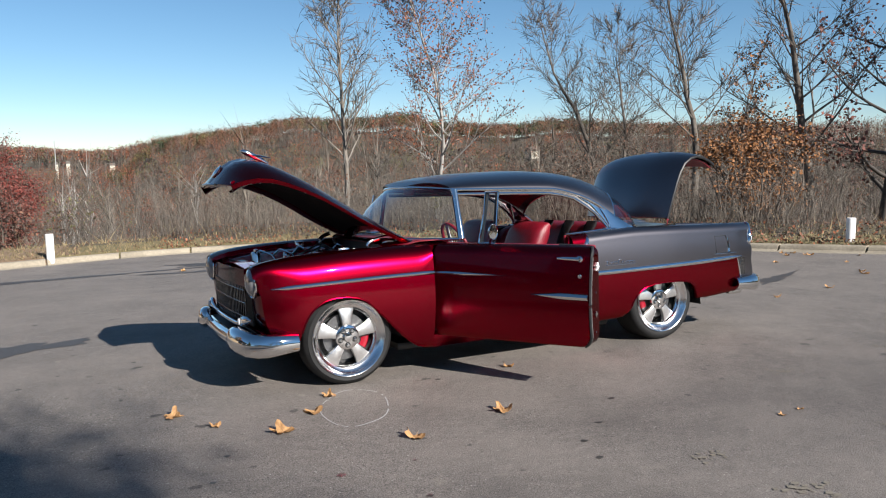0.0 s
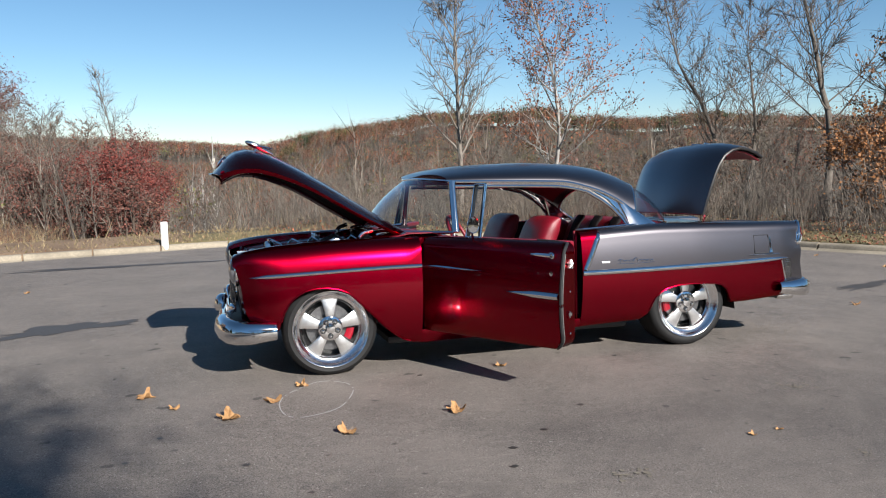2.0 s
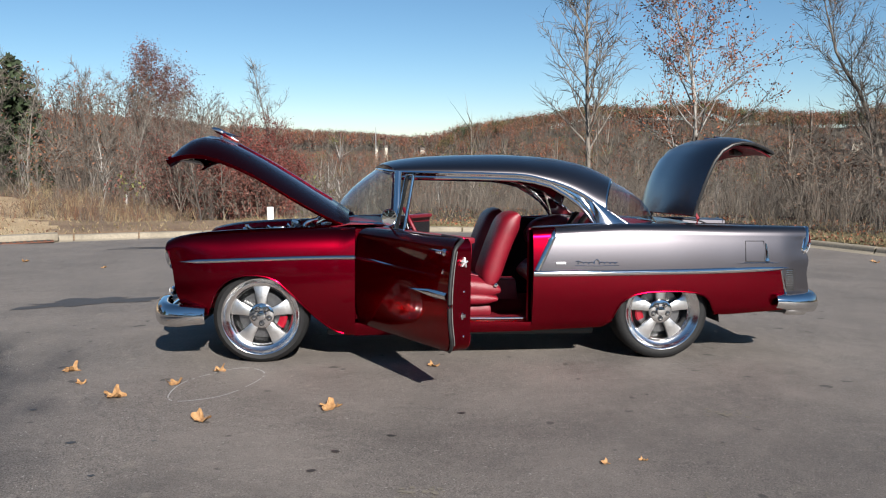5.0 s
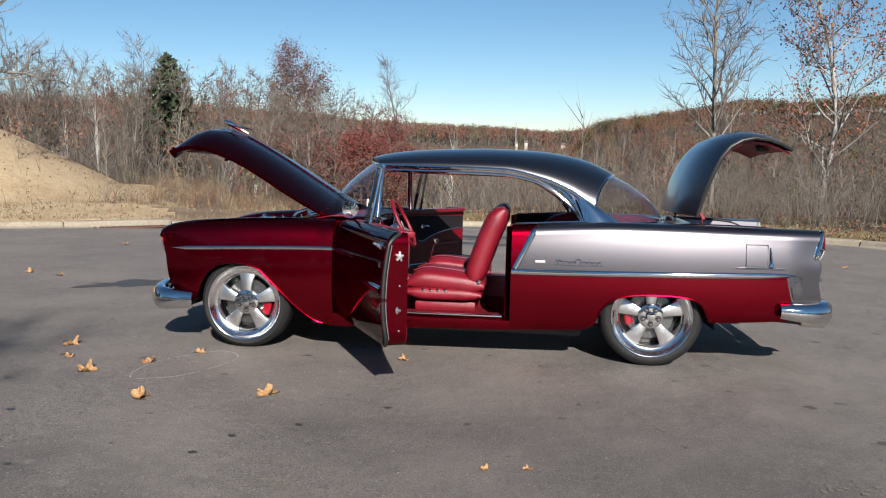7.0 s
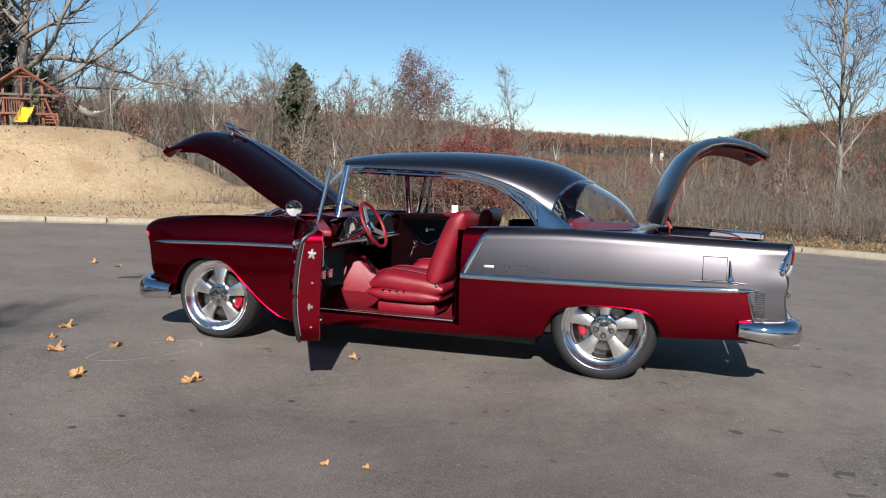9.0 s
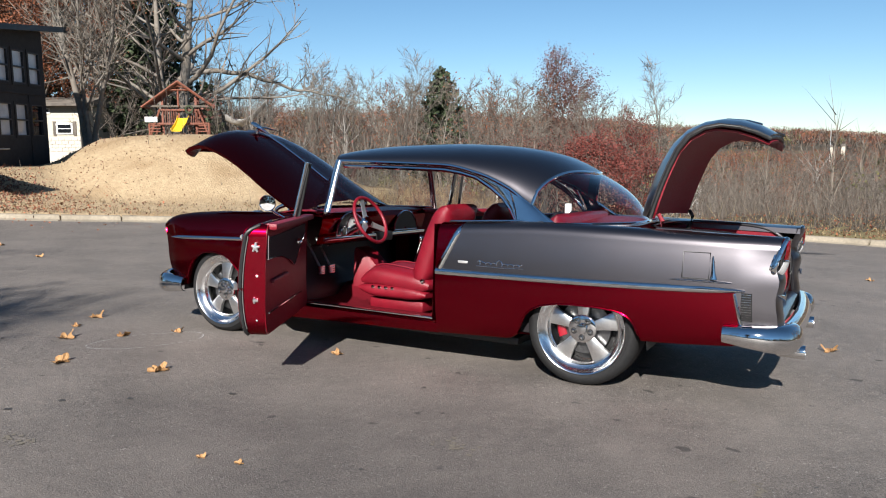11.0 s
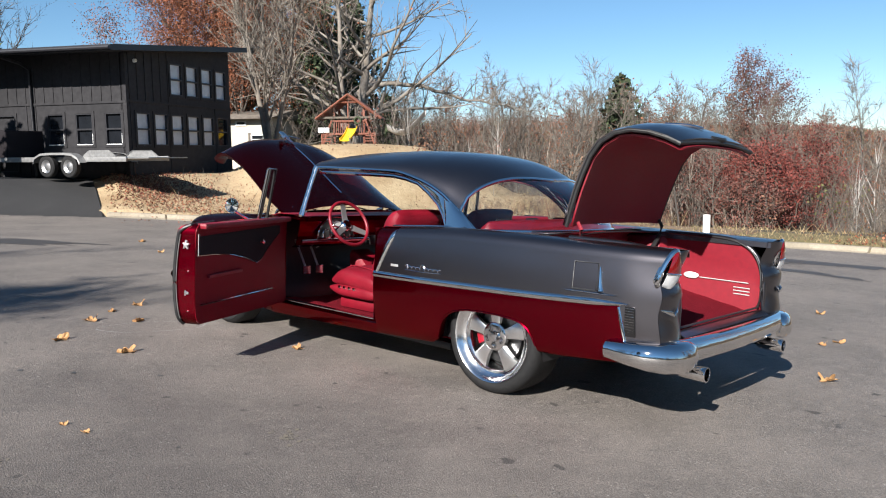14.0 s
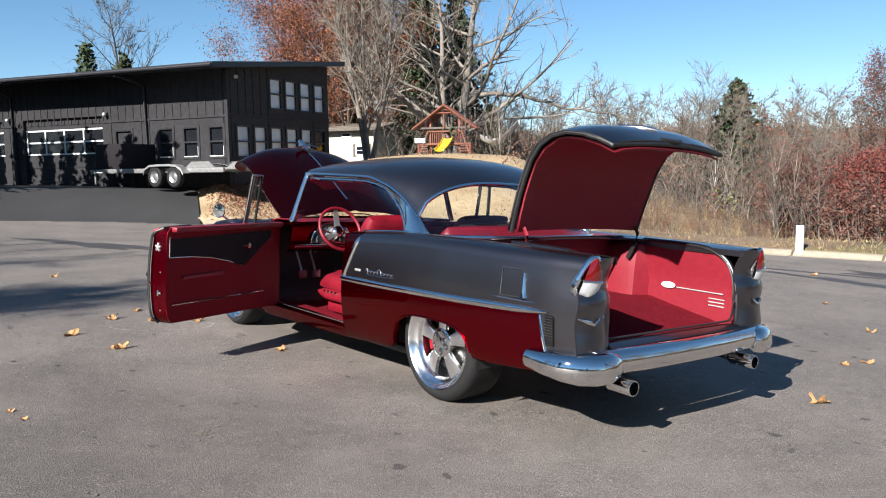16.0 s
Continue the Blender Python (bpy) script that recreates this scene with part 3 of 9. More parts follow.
def stations(a, b, step, extra=()):
    n = max(2, int(round((b - a) / step)) + 1)
    return sorted(set([round(a + (b - a) * k / (n - 1), 4) for k in range(n)] + [e for e in extra if a < e < b]))


def sweep_edge(z):
    """Where the slanting moulding parts the red door pillar from the grey quarter."""
    return 1.955 + (z - 0.66) * 0.48


def crest(x):
    """Share of the broad rounded shoulder along the front fender."""
    return smooth(-0.62, -0.25, x) * smooth(0.72, 0.54, x)


for s in (-1, 1):
    xs = stations(-0.66, 0.662, 0.03, (-0.36, -0.345, -0.325, -0.41))
    sheet("front_fender", [section(x, zlow_f(x), s, r=0.075 + 0.115 * crest(x), yf=1.25 - 0.45 * crest(x)) for x in xs], RED, car, "candy red front fender", 0.004, flip=s > 0)
    xs = stations(1.935, 4.035, 0.028, (2.52, 2.545, 2.575, 3.245, 3.275, 3.30, 3.20))
    rows = [section(x, zlow_r(x), s, n=15, mid=TRIM(x)) for x in xs]
    nr, nc = len(rows), len(rows[0])
    verts = [p for r in rows for p in r]
    upper, lower = [], []
    for f in grid_faces(nr, nc, flip=s > 0):
        c = sum((Vector(verts[i]) for i in f), Vector()) / 4
        grey = (c.z > TRIM(c.x) and c.x > sweep_edge(c.z)) or c.x > 3.83 + (0.55 - c.z) * 0.25
        (upper if grey else lower).append(f)
    for nm, fs, mt, lb in (("upper_quarter_panel", upper, GREY, "satin grey upper quarter panel"), ("lower_quarter_panel", lower, RED, "candy red lower quarter panel")):
        used = sorted({i for f in fs for i in f})
        at = {i: k for k, i in enumerate(used)}
        mesh_ob(nm, [verts[i] for i in used], [tuple(at[i] for i in f) for f in fs], mt, car, lb, solid=0.004)
    # sill under the door
    rows = []
    for x in stations(0.66, 1.94, 0.08):
        zl = zlow_r(x)
        rows.append([(x, s * (half(x, zl) - 0.05), zl + 0.01), (x, s * (half(x, zl) - 0.005), zl), (x, s * half(x, 0.25), 0.25), (x, s * (half(x, 0.29) - 0.012), 0.285),
                     (x, s * 0.86, 0.30), (x, s * 0.80, 0.305), (x, s * 0.74, 0.305), (x, s * 0.735, 0.24)])
    sheet("rocker_panel", rows, RED, car, "candy red sill", 0.003, flip=s > 0)
    b = Bag().box((0.80, min(s * 0.835, s * 0.868), 0.303), (1.88, max(s * 0.835, s * 0.868), 0.316), 0.004)
    b.make("sill_plate", CHROME, car, "thin bright sill plate")
    Bag().box((0.76, min(s * 0.72, s * 0.833), 0.30), (1.90, max(s * 0.72, s * 0.833), 0.312), 0.005).make("sill_carpet", REDCARPET, car, "red carpeted sill step")

# ---- roof
zc = spline([0.79, 0.83, 0.9, 1.0, 1.2, 1.45, 1.75, 2.1, 2.3, 2.46, 2.6, 2.72], [1.395, 1.425, 1.45, 1.47, 1.493, 1.507, 1.515, 1.503, 1.48, 1.445, 1.39, 1.325])
ze = spline([0.79, 0.95, 1.3, 1.85, 2.13, 2.34, 2.47, 2.72], [1.36, 1.368, 1.365, 1.355, 1.30, 1.215, 1.13, 0.98])
ye = spline([0.79, 1.0, 1.5, 2.0, 2.35, 2.55, 2.72], [0.655, 0.685, 0.70, 0.705, 0.71, 0.725, 0.745])


def roof_point(u, w):
    front = 0.79 + 0.15 * abs(w) ** 2.2
    rear = 2.72 - 0.21 * abs(w) ** 1.6
    x = front + (rear - front) * u
    z = ze(x) + (zc(x) - ze(x)) * (1 - abs(w) ** 2.5) ** 0.62
    return Vector((x, ye(x) * w, z))


NU, NW = 44, 33
roof_rows = [[roof_point(i / (NU - 1), math.sin(math.pi * (j / (NW - 1) - 0.5))) for j in range(NW)] for i in range(NU)]
sheet("roof", roof_rows, GREY, car, "satin grey hardtop roof", 0.012, flip=True)
sheet("headliner", [[p + Vector((0, 0, -0.03)) * 1 for p in r[2:-2]] for r in roof_rows[2:-2]], REDLEATHER, car, "dark red headliner")
for s in (-1, 1):
    edge = [roof_point(i / 30, s) for i in range(31)]
    b = Bag()
    b.tube([p + Vector((0, s * 0.006, -0.006)) for p in edge], 0.013, 8)
    b.make("drip_rail", CHROME, car, "chrome drip rail over the side windows")
    # inner bright frame of the side opening, sweeping down into the rear pillar
    path = [Vector((x, s * (ye(x) - 0.01 + 0.0), ze(x) - 0.04)) for x in np.linspace(1.0, 2.1, 10)]
    path += [Vector(p) for p in ((2.22, s * 0.705, 1.20), (2.31, s * 0.715, 1.135), (2.375, s * 0.73, 1.065), (2.42, s * 0.75, 1.0))]
    b = Bag()
    b.tube(path, 0.014, 8)
    b.make("window_frame", CHROME, car, "chrome frame of the side window opening")
    # broad bright band between the opening and the roof edge
    lead = [roof_point((p.x - 0.94) / (2.51 - 0.94), s) for p in path[2:10]]
    lead += [Vector((2.34, s * 0.70, 1.215)).lerp(Vector((2.44, s * 0.775, 0.985)), u) for u in (0.0, 0.3, 0.62, 1.0)]
    rows = [[p.lerp(q, v) + Vector((0, s * 0.006 * math.sin(math.pi * v), 0)) for v in (0, 0.33, 0.67, 1)] for p, q in zip(path[2:], lead)]
    sheet("window_surround", rows, CHROME, car, "broad chrome band above the side opening", 0.006, flip=s < 0)
    # rear pillar, bright metal between side opening and rear window
    rows = []
    for k in range(9):
        u = k / 8
        a = Vector((2.34, s * 0.70, 1.215)).lerp(Vector((2.44, s * 0.775, 0.985)), u) + Vector((0.015 * math.sin(math.pi * u), 0, 0))
        c = roof_point(1, s).lerp(Vector((2.70, s * 0.765, 0.99)), u) 
        rows.append([a.lerp(c, v) + Vector((0, s * 0.014 * math.sin(math.pi * v), 0)) for v in (0, 0.2, 0.4, 0.6, 0.8, 1)])
    sheet("rear_pillar", rows, CHROME, car, "bright metal rear roof pillar", 0.01, flip=s < 0)


# ---- glass
def shield(u, w):
    top = Vector((0.80 + 0.155 * abs(w) ** 2.2, 0.695 * w, 1.395 - 0.03 * abs(w) ** 2))
    low = Vector((0.42 + 0.52 * abs(w) ** 2.4, 0.82 * w, 0.985))
    p = low.lerp(top, u)
    return p + Vector((-0.045 * math.sin(math.pi * u) * (1 - abs(w) ** 4), 0, 0.01 * math.sin(math.pi * u)))


def rear_glass(u, w):
    top = roof_point(1, w) + Vector((0, 0, -0.004))
    low = Vector((3.10 - 0.42 * abs(w) ** 2.3, 0.765 * w, 0.985 + 0.01 * (1 - abs(w))))
    p = low.lerp(top, u)
    return p + Vector((0.05, 0.02 * w, 0.02)) * math.sin(math.pi * u) * (1 - abs(w) ** 4)


for nm, fn, lb in (("windshield", shield, "wraparound windshield"), ("rear_window", rear_glass, "curved rear window")):
    g = sheet(nm, [[fn(i / 9, -1 + j / 12) for j in range(25)] for i in range(10)], GLASS, car, lb)
    b = Bag()
    rim = [fn(0, -1 + j / 16) for j in range(33)] + [fn(i / 8, 1) for i in range(1, 9)] + [fn(1, 1 - j / 16) for j in range(1, 33)] + [fn(1 - i / 8, -1) for i in range(1, 9)]
    b.tube(rim, 0.013, 8)
    b.make("window_frame", CHROME, g, "chrome window surround")
# front pillars
for s in (-1, 1):
    b = Bag()
    path = [shield(u, s) + Vector((0.018, s * 0.004, 0)) for u in (0, 0.25, 0.5, 0.75, 1.0)]
    b.tube(path, [0.028, 0.024, 0.021, 0.020, 0.022], 10, squash=(1.0, 0.75))
    b.make("front_pillar", CHROME, car, "chrome windshield pillar")

# ---- cowl, tail deck
rows = []
for i in range(9):
    u = i / 8
    rows.append([Vector((0.36, 0.70 * w, 0.985 - 0.03 * abs(w) ** 2)).lerp(shield(0, w) + Vector((0.0, 0, -0.004)), u) + Vector((0, 0, 0.012 * math.sin(math.pi * u))) for w in np.linspace(-1, 1, 21)])
sheet("cowl", rows, RED, car, "candy red cowl below the windshield", 0.004, flip=True)
for s in (-1, 1):
    rows = []
    for i in range(8):
        x = 0.36 + 0.55 * i / 7
        y0, y1 = 0.68, half(x, 0.9) - 0.09
        rows.append([(x, s * (y0 + (y1 - y0) * k / 4), ztop(x) - 0.012 + 0.01 * (1 - k / 4)) for k in range(5)])
    sheet("cowl_side", rows, RED, car, "", 0.004, flip=s < 0)
rows = []
for i in range(8):
    u = i / 7
    rows.append([(rear_glass(0, w) + Vector((0, 0, -0.004))).lerp(Vector((3.20 + 0.02 * (1 - abs(w)), 0.64 * w, 1.0 + 0.012 * (1 - abs(w) ** 2))), u) for w in np.linspace(-1, 1, 21)])
sheet("tail_deck", rows, GREY, car, "satin grey deck behind the rear window", 0.004, flip=True)

# ---- wheels
def build_wheel(x, side, yface, R, rim, wdt):
    """Five-spoke alloy wheel with deep polished lip; yface: outer sidewall plane."""
    root = new("wheel")
    root.parent = car
    root.location = (x, side * yface, R - 0.004)
    root["label"] = "five-spoke polished alloy wheel with low-profile tyre"
    o = -side
    # offsets run inwards from the outer face
    prof = [(rim - 0.005, 0.012), (rim + 0.01, 0.004), (rim + 0.03, 0.0), (R - 0.03, 0.006), (R - 0.012, 0.02), (R - 0.003, 0.04), (R, 0.07), (R, wdt - 0.07), (R - 0.003, wdt - 0.04), (R - 0.03, wdt - 0.01), (rim, wdt)]
    Bag().lathe([(r, k) for r, k in prof], (0, 0, 0), "y", 64, sign=o).make("tyre", RUBBER, root, "black low-profile tyre")
    b = Bag()
    b.lathe([(rim - 0.004, 0.014), (rim + 0.004, 0.004), (rim, -0.004), (rim - 0.008, 0.0), (rim - 0.014, 0.012), (rim - 0.024, 0.02), (rim - 0.03, 0.030), (rim - 0.052, 0.040), (rim - 0.058, 0.052), (rim - 0.068, 0.062), (rim - 0.070, 0.18), (rim - 0.03, wdt - 0.02)], (0, 0, 0), "y", 64, sign=o)
    b.make("rim", RIMLIP, root, "polished stepped rim lip")
    for k in range(5):
        a0 = 2 * math.pi * (k + 0.25) / 5 + 0.0
        sp = Bag()
        rr = []
        for r, hw, of in ((0.048, 0.028, 0.050), (0.085, 0.029, 0.044), (0.13, 0.037, 0.044), (0.175, 0.049, 0.050), (rim - 0.060, 0.062, 0.058)):
            u, w = Vector((math.cos(a0), 0, math.sin(a0))), Vector((-math.sin(a0), 0, math.cos(a0)))
            c = u * r
            yo = Vector((0, o, 0))
            rr.append([c - w * hw + yo * (of + 0.03), c - w * hw + yo * (of + 0.004), c - w * hw * 0.8 + yo * of, c + w * hw * 0.8 + yo * of, c + w * hw + yo * (of + 0.004), c + w * hw + yo * (of + 0.03)])
        sp.add([p for r in rr for p in r], grid_faces(len(rr), 6, close_c=True))
        sp.make("spoke", SPOKE, root, "brushed flared spoke")
    h = Bag()
    h.lathe([(0.088, 0.07), (0.088, 0.044), (0.08, 0.039), (0.036, 0.042), (0.034, 0.024), (0.03, 0.016), (0.012, 0.013), (0.0005, 0.013)], (0, 0, 0), "y", 32, sign=o)
    hub = h.make("hub", CHROME, root, "chrome wheel centre")
    for k in range(5):
        a = 2 * math.pi * (k + 0.75) / 5
        n = Bag().lathe([(0.011, 0.046), (0.011, 0.028), (0.008, 0.022), (0.0005, 0.021)], (0.056 * math.cos(a), 0, 0.056 * math.sin(a)), "y", 8, sign=o)
        n.make("lug_nut", CHROME, hub)
        # flat black ring paints the shade of a recess round each nut
        Bag().lathe([(0.021, 0.0405), (0.019, 0.0385), (0.012, 0.040)], (0.056 * math.cos(a), 0, 0.056 * math.sin(a)), "y", 16, sign=o).make("lug_shade_ring", BLACK, hub, "flat black ring for the shade in a lug recess")
    d = Bag().lathe([(0.06, 0.10), (0.165, 0.10), (0.168, 0.105), (0.168, 0.125), (0.06, 0.125)], (0, 0, 0), "y", 48, sign=o)
    d.make("brake_disc", DISCMETAL, root, "steel brake disc")
    Bag().lathe([(0.0005, 0.16), (rim - 0.07, 0.16)], (0, 0, 0), "y", 32, sign=o).make("wheel_backing", BLACK, root)
    ca = radians(-18) if x < 1 else radians(192)
    cb = Bag()
    rows = []
    for k in range(7):
        a = ca + radians(-16 + 30 * k / 6)
        rows.append([(r * math.cos(a), o * q, r * math.sin(a)) for r, q in ((0.122, 0.088), (0.13, 0.082), (0.168, 0.082), (0.178, 0.09), (0.178, 0.13), (0.122, 0.13))])
    cb.add([p for r in rows for p in r], grid_faces(7, 6, close_c=True) + [tuple(range(6)), tuple(range(36, 42))[::-1]])
    cb.make("brake_caliper", BAYRED, root, "red brake caliper")
    return root


for s in (-1, 1):
    build_wheel(0.0, s, 0.895, 0.337, 0.272, 0.225)
    build_wheel(2.921, s, 0.868, 0.356, 0.280, 0.29)

# dark wheel housings and underbody
for s in (-1, 1):
    for x0, r, z0 in ((0.0, 0.40, 0.30), (2.92, 0.42, 0.28)):
        rows = []
        for k in range(17):
            a = math.pi * k / 16
            rows.append([(x0 - r * math.cos(a), s * y, z0 + r * 0.92 * math.sin(a)) for y in (0.90, 0.84, 0.60 if x0 > 1 else 0.5)])
        b = Bag().add([p for q in rows for p in q], grid_faces(17, 3))
        yk = 0.60 if x0 > 1 else 0.5
        b.add([(x0 - r, s * yk, z0)] + [(x0 - r * math.cos(math.pi * k / 16), s * yk, z0 + r * 0.92 * math.sin(math.pi * k / 16)) for k in range(17)], [tuple(range(1, 18))])
        b.make("wheel_housing", BLACK, car, "black inner wheel housing")
Bag().box((0.45, -0.70, 0.16), (2.45, 0.70, 0.215), 0.02).make("underbody", BLACK, car, "black underbody")
Bag().box((3.32, -0.70, 0.34), (3.94, 0.70, 0.40), 0.02).make("rear_underbody", BLACK, car)

# ---- doors, swung open about their front hinges
SWING = 63.0
HX, HY = 0.680, 0.915


def door_bottom(x):
    return 0.283 + 0.02 * (x - 0.67) / 1.26


def rounded(x, z):
    """Draws the free end of the door in at its rounded corners."""
    low, high, cut = z - door_bottom(1.926), ztop(1.926) - z, 0.0
    if low < 0.09:
        cut = 0.09 - math.sqrt(max(0.0, 0.0081 - (0.09 - max(low, 0.0)) ** 2))
    if high < 0.06:
        cut = max(cut, 0.06 - math.sqrt(max(0.0, 0.0036 - (0.06 - max(high, 0.0)) ** 2)))
    return x - 0.9 * cut * smooth(1.72, 1.926, x)


for s in (-1, 1):
    def loc(p):
        return Vector(p) - Vector((HX, s * HY, 0))

    xs = stations(0.672, 1.926, 0.05, (1.80, 1.85, 1.89, 1.91))
    rows = []
    for x in xs:
        r = section(x, door_bottom(x), s, n=12, inner=False)
        t = ztop(x)
        r += [(x, s * (half(x, t - 0.075) - 0.115), t - 0.002), (x, s * (half(x, t - 0.075) - 0.13), t - 0.02)]
        rows.append([loc((rounded(p[0], p[2]), p[1], p[2])) for p in r])
    door = sheet("door", rows, RED, car, "open door, candy red outside, red and black inside", 0.003, flip=s > 0)
    door.location = (HX, s * HY, 0)
    door.rotation_euler = (0, 0, radians(-SWING if s < 0 else SWING))
    # rear and front edges with hardware and seal
    for x, nm in ((1.926, "door_edge"), (0.672, "hinge_edge")):
        er = []
        for k in range(29):
            z = door_bottom(x) + 0.004 + (ztop(x) - 0.008 - door_bottom(x)) * k / 28
            zz = min(z, ztop(x) - 0.075)
            yo = half(x, zz) - (0.0 if z < ztop(x) - 0.075 else 0.09 * ((z - ztop(x) + 0.075) / 0.075) ** 2)
            er.append([loc((rounded(x, z) - 0.002, s * (yo - 0.003 - (yo - 0.785) * j / 4), z)) for j in range(5)])
        edge = sheet(nm, er, RED, door, "candy red door edge", 0.003)
        if nm == "door_edge":
            rim = []
            for k in range(33):
                z = door_bottom(1.926) + 0.006 + (ztop(1.926) - 0.016 - door_bottom(1.926)) * k / 32
                rim.append(loc((rounded(1.930, z), s * (half(1.926, min(z, 0.89)) - 0.014 - 0.09 * max(0.0, (z - 0.89) / 0.075) ** 2), z)))
            rim += [loc((1.80, s * 0.815, 0.962)), loc((1.66, s * 0.815, 0.966))]
            Bag().tube(rim, 0.0115, 8).make("door_seal", BLACK, edge, "black rubber door seal")
            Bag().tube([p - Vector((-0.004, s * 0.016, 0)) for p in rim[2:30]], 0.003, 6).make("seal_lip", SEAL, edge, "thin grey seal lip")
            b = Bag()
            for k in range(5):
                a = 2 * math.pi * k / 5 + 0.4
                b.tube([loc((1.936, s * 0.838, 0.83)), loc((1.936, s * (0.838 + 0.024 * math.cos(a)), 0.83 + 0.030 * math.sin(a)))], [0.020, 0.010], 8, squash=(1, 0.6))
            b.make("latch", SATIN, edge, "bright star-shaped door latch")
            b = Bag().box(loc((1.926, s * 0.838 - 0.016, 0.51)), loc((1.936, s * 0.838 + 0.016, 0.53)), 0.003).box(loc((1.926, s * 0.845 - 0.006, 0.50)), loc((1.938, s * 0.845 + 0.006, 0.54)), 0.003)
            b.make("striker", ALLOY, edge)
            for z in (0.40, 0.66):
                Bag().lathe([(0.006, 0), (0.006, 0.004), (0.0005, 0.006)], loc((1.925, s * 0.83, z)), "x", 8).make("edge_screw", ALLOY, edge)
    # inner trim panel
    yi = lambda x, z: 0.776 + 0.012 * math.sin((z - 0.3) / 0.65 * math.pi)
    pr = [[loc((rounded(x, z), s * yi(x, z), z)) for z in np.linspace(door_bottom(x) + 0.008, ztop(x) - 0.004, 26)] for x in stations(0.675, 1.922, 0.06, (1.80, 1.86, 1.90))]
    panel = sheet("inner_panel", pr, SHADE_DOOR_RED, door, "glossy red door panel with shade put into its colour", 0.006)
    ins = []
    low = lin([0.80, 0.95, 1.08, 1.15, 1.3, 1.5, 1.7, 1.9], [0.85, 0.76, 0.665, 0.645, 0.695, 0.735, 0.755, 0.76])
    for x in stations(0.80, 1.90, 0.035):
        ins.append([loc((x, s * (yi(x, z) - 0.007), z)) for z in np.linspace(low(x), 0.905 - 0.02 * (x - 0.8), 6)])
    sheet("panel_insert", ins, BLACKCLOTH, panel, "black upholstered insert", 0.006)
    b = Bag().tube([loc((x, s * (yi(x, low(x)) - 0.013), low(x))) for x in stations(0.80, 1.90, 0.035)], 0.0035, 6)
    b.tube([loc((1.902, s * (yi(1.9, 0.8) - 0.013), z)) for z in (0.76, 0.8, 0.86, 0.9)], 0.0035, 6)
    b.make("insert_piping", CHROME, panel, "thin bright moulding")
    b = Bag().tube([loc((x, s * (yi(x, 0.42) - 0.01), 0.425 + 0.012 * (x - 0.9))) for x in np.linspace(0.9, 1.88, 8)], 0.006, 6)
    b.make("panel_moulding", CHROME, panel, "bright lower moulding")
    b = Bag().box(loc((1.36, s * 0.77 - 0.02, 0.60)), loc((1.78, s * 0.77 + 0.008, 0.625)), 0.01)
    b.make("armrest", REDLEATHER, panel, "red padded armrest")
    b = Bag().lathe([(0.022, 0), (0.02, 0.018), (0.0005, 0.02)], loc((1.10, s * 0.76, 0.80)), "y", 14, sign=-s)
    b.tube([loc((1.10, s * 0.735, 0.80)), loc((1.15, s * 0.725, 0.805)), loc((1.19, s * 0.73, 0.80))], [0.008, 0.009, 0.006], 8)
    b.make("inner_handle", CHROME, panel, "chrome inside handle")
    b = Bag().box(loc((0.69, s * 0.765 - 0.035, 0.93)), loc((1.885, s * 0.765 + 0.04, 0.968)), 0.014)
    b.make("window_ledge", REDLEATHER, panel, "red padded window ledge")
    # outside brightwork
    def outn(k):
        return (0, s, 0.05)
    path = [loc((x, s * half(x, 0.757), 0.757)) for x in np.linspace(0.685, 1.30, 14)]
    b = Bag().strip(path, [0.015 - 0.012 * max(0, (k - 5) / 8) for k in range(14)], outn, 0.012)
    b.make("door_spear", CHROME, door, "tapered bright moulding")
    path = [loc((x, s * half(x, 0.64), 0.640 - 0.006 * (x - 1.5))) for x in np.linspace(1.50, 1.925, 14)]
    b = Bag().strip(path, [0.004 + 0.021 * min(1, k / 7) for k in range(14)], outn, 0.018)
    b.make("door_spear", CHROME, door, "ribbed bright moulding")
    b = Bag().lathe([(0.022, -0.002), (0.022, 0.014), (0.014, 0.022), (0.0005, 0.023)], loc((1.86, s * half(1.86, 0.885), 0.885)), "y", 14, sign=s)
    b.tube([loc((1.865, s * (half(1.86, 0.885) + 0.022), 0.885)), loc((1.78, s * (half(1.86, 0.885) + 0.026), 0.888)), loc((1.70, s * (half(1.86, 0.885) + 0.012), 0.888))], [0.013, 0.011, 0.008], 8)
    b.make("door_handle", CHROME, door, "chrome push-button handle")
    Bag().lathe([(0.014, -0.002), (0.014, 0.008), (0.0005, 0.01)], loc((1.865, s * half(1.865, 0.775), 0.775)), "y", 14, sign=s).make("door_lock", CHROME, door, "chrome lock")
    # vent window frame on the door
    a0, a1, b1, b0 = loc((0.985, s * 0.785, 0.965)), loc((1.005, s * 0.705, 1.335)), loc((1.115, s * 0.71, 1.335)), loc((1.125, s * 0.785, 0.965))
    vent = mesh_ob("vent_window", [a0, b0, b1, a1], [(0, 1, 2, 3)], GLASS, door, "clear vent window pane")
    b = Bag().tube([a0, a0.lerp(a1, 0.5) + Vector((0.006, 0, 0)), a1, b1], 0.008, 8)
    b.tube([b0, b1], 0.009, 8)
    b.tube([a0, b0], 0.011, 8)
    b.make("vent_frame", CHROME, vent, "chrome vent window frame")
    iw = Vector((0, -s * 0.008, 0))
    Bag().tube([a0.lerp(b0, 0.12) + iw, a1.lerp(b1, 0.14) + iw, a1.lerp(b1, 0.86) + iw, a0.lerp(b0, 0.88) + iw], 0.012, 6).make("vent_rubber", BLACK, vent, "black vent rubber")
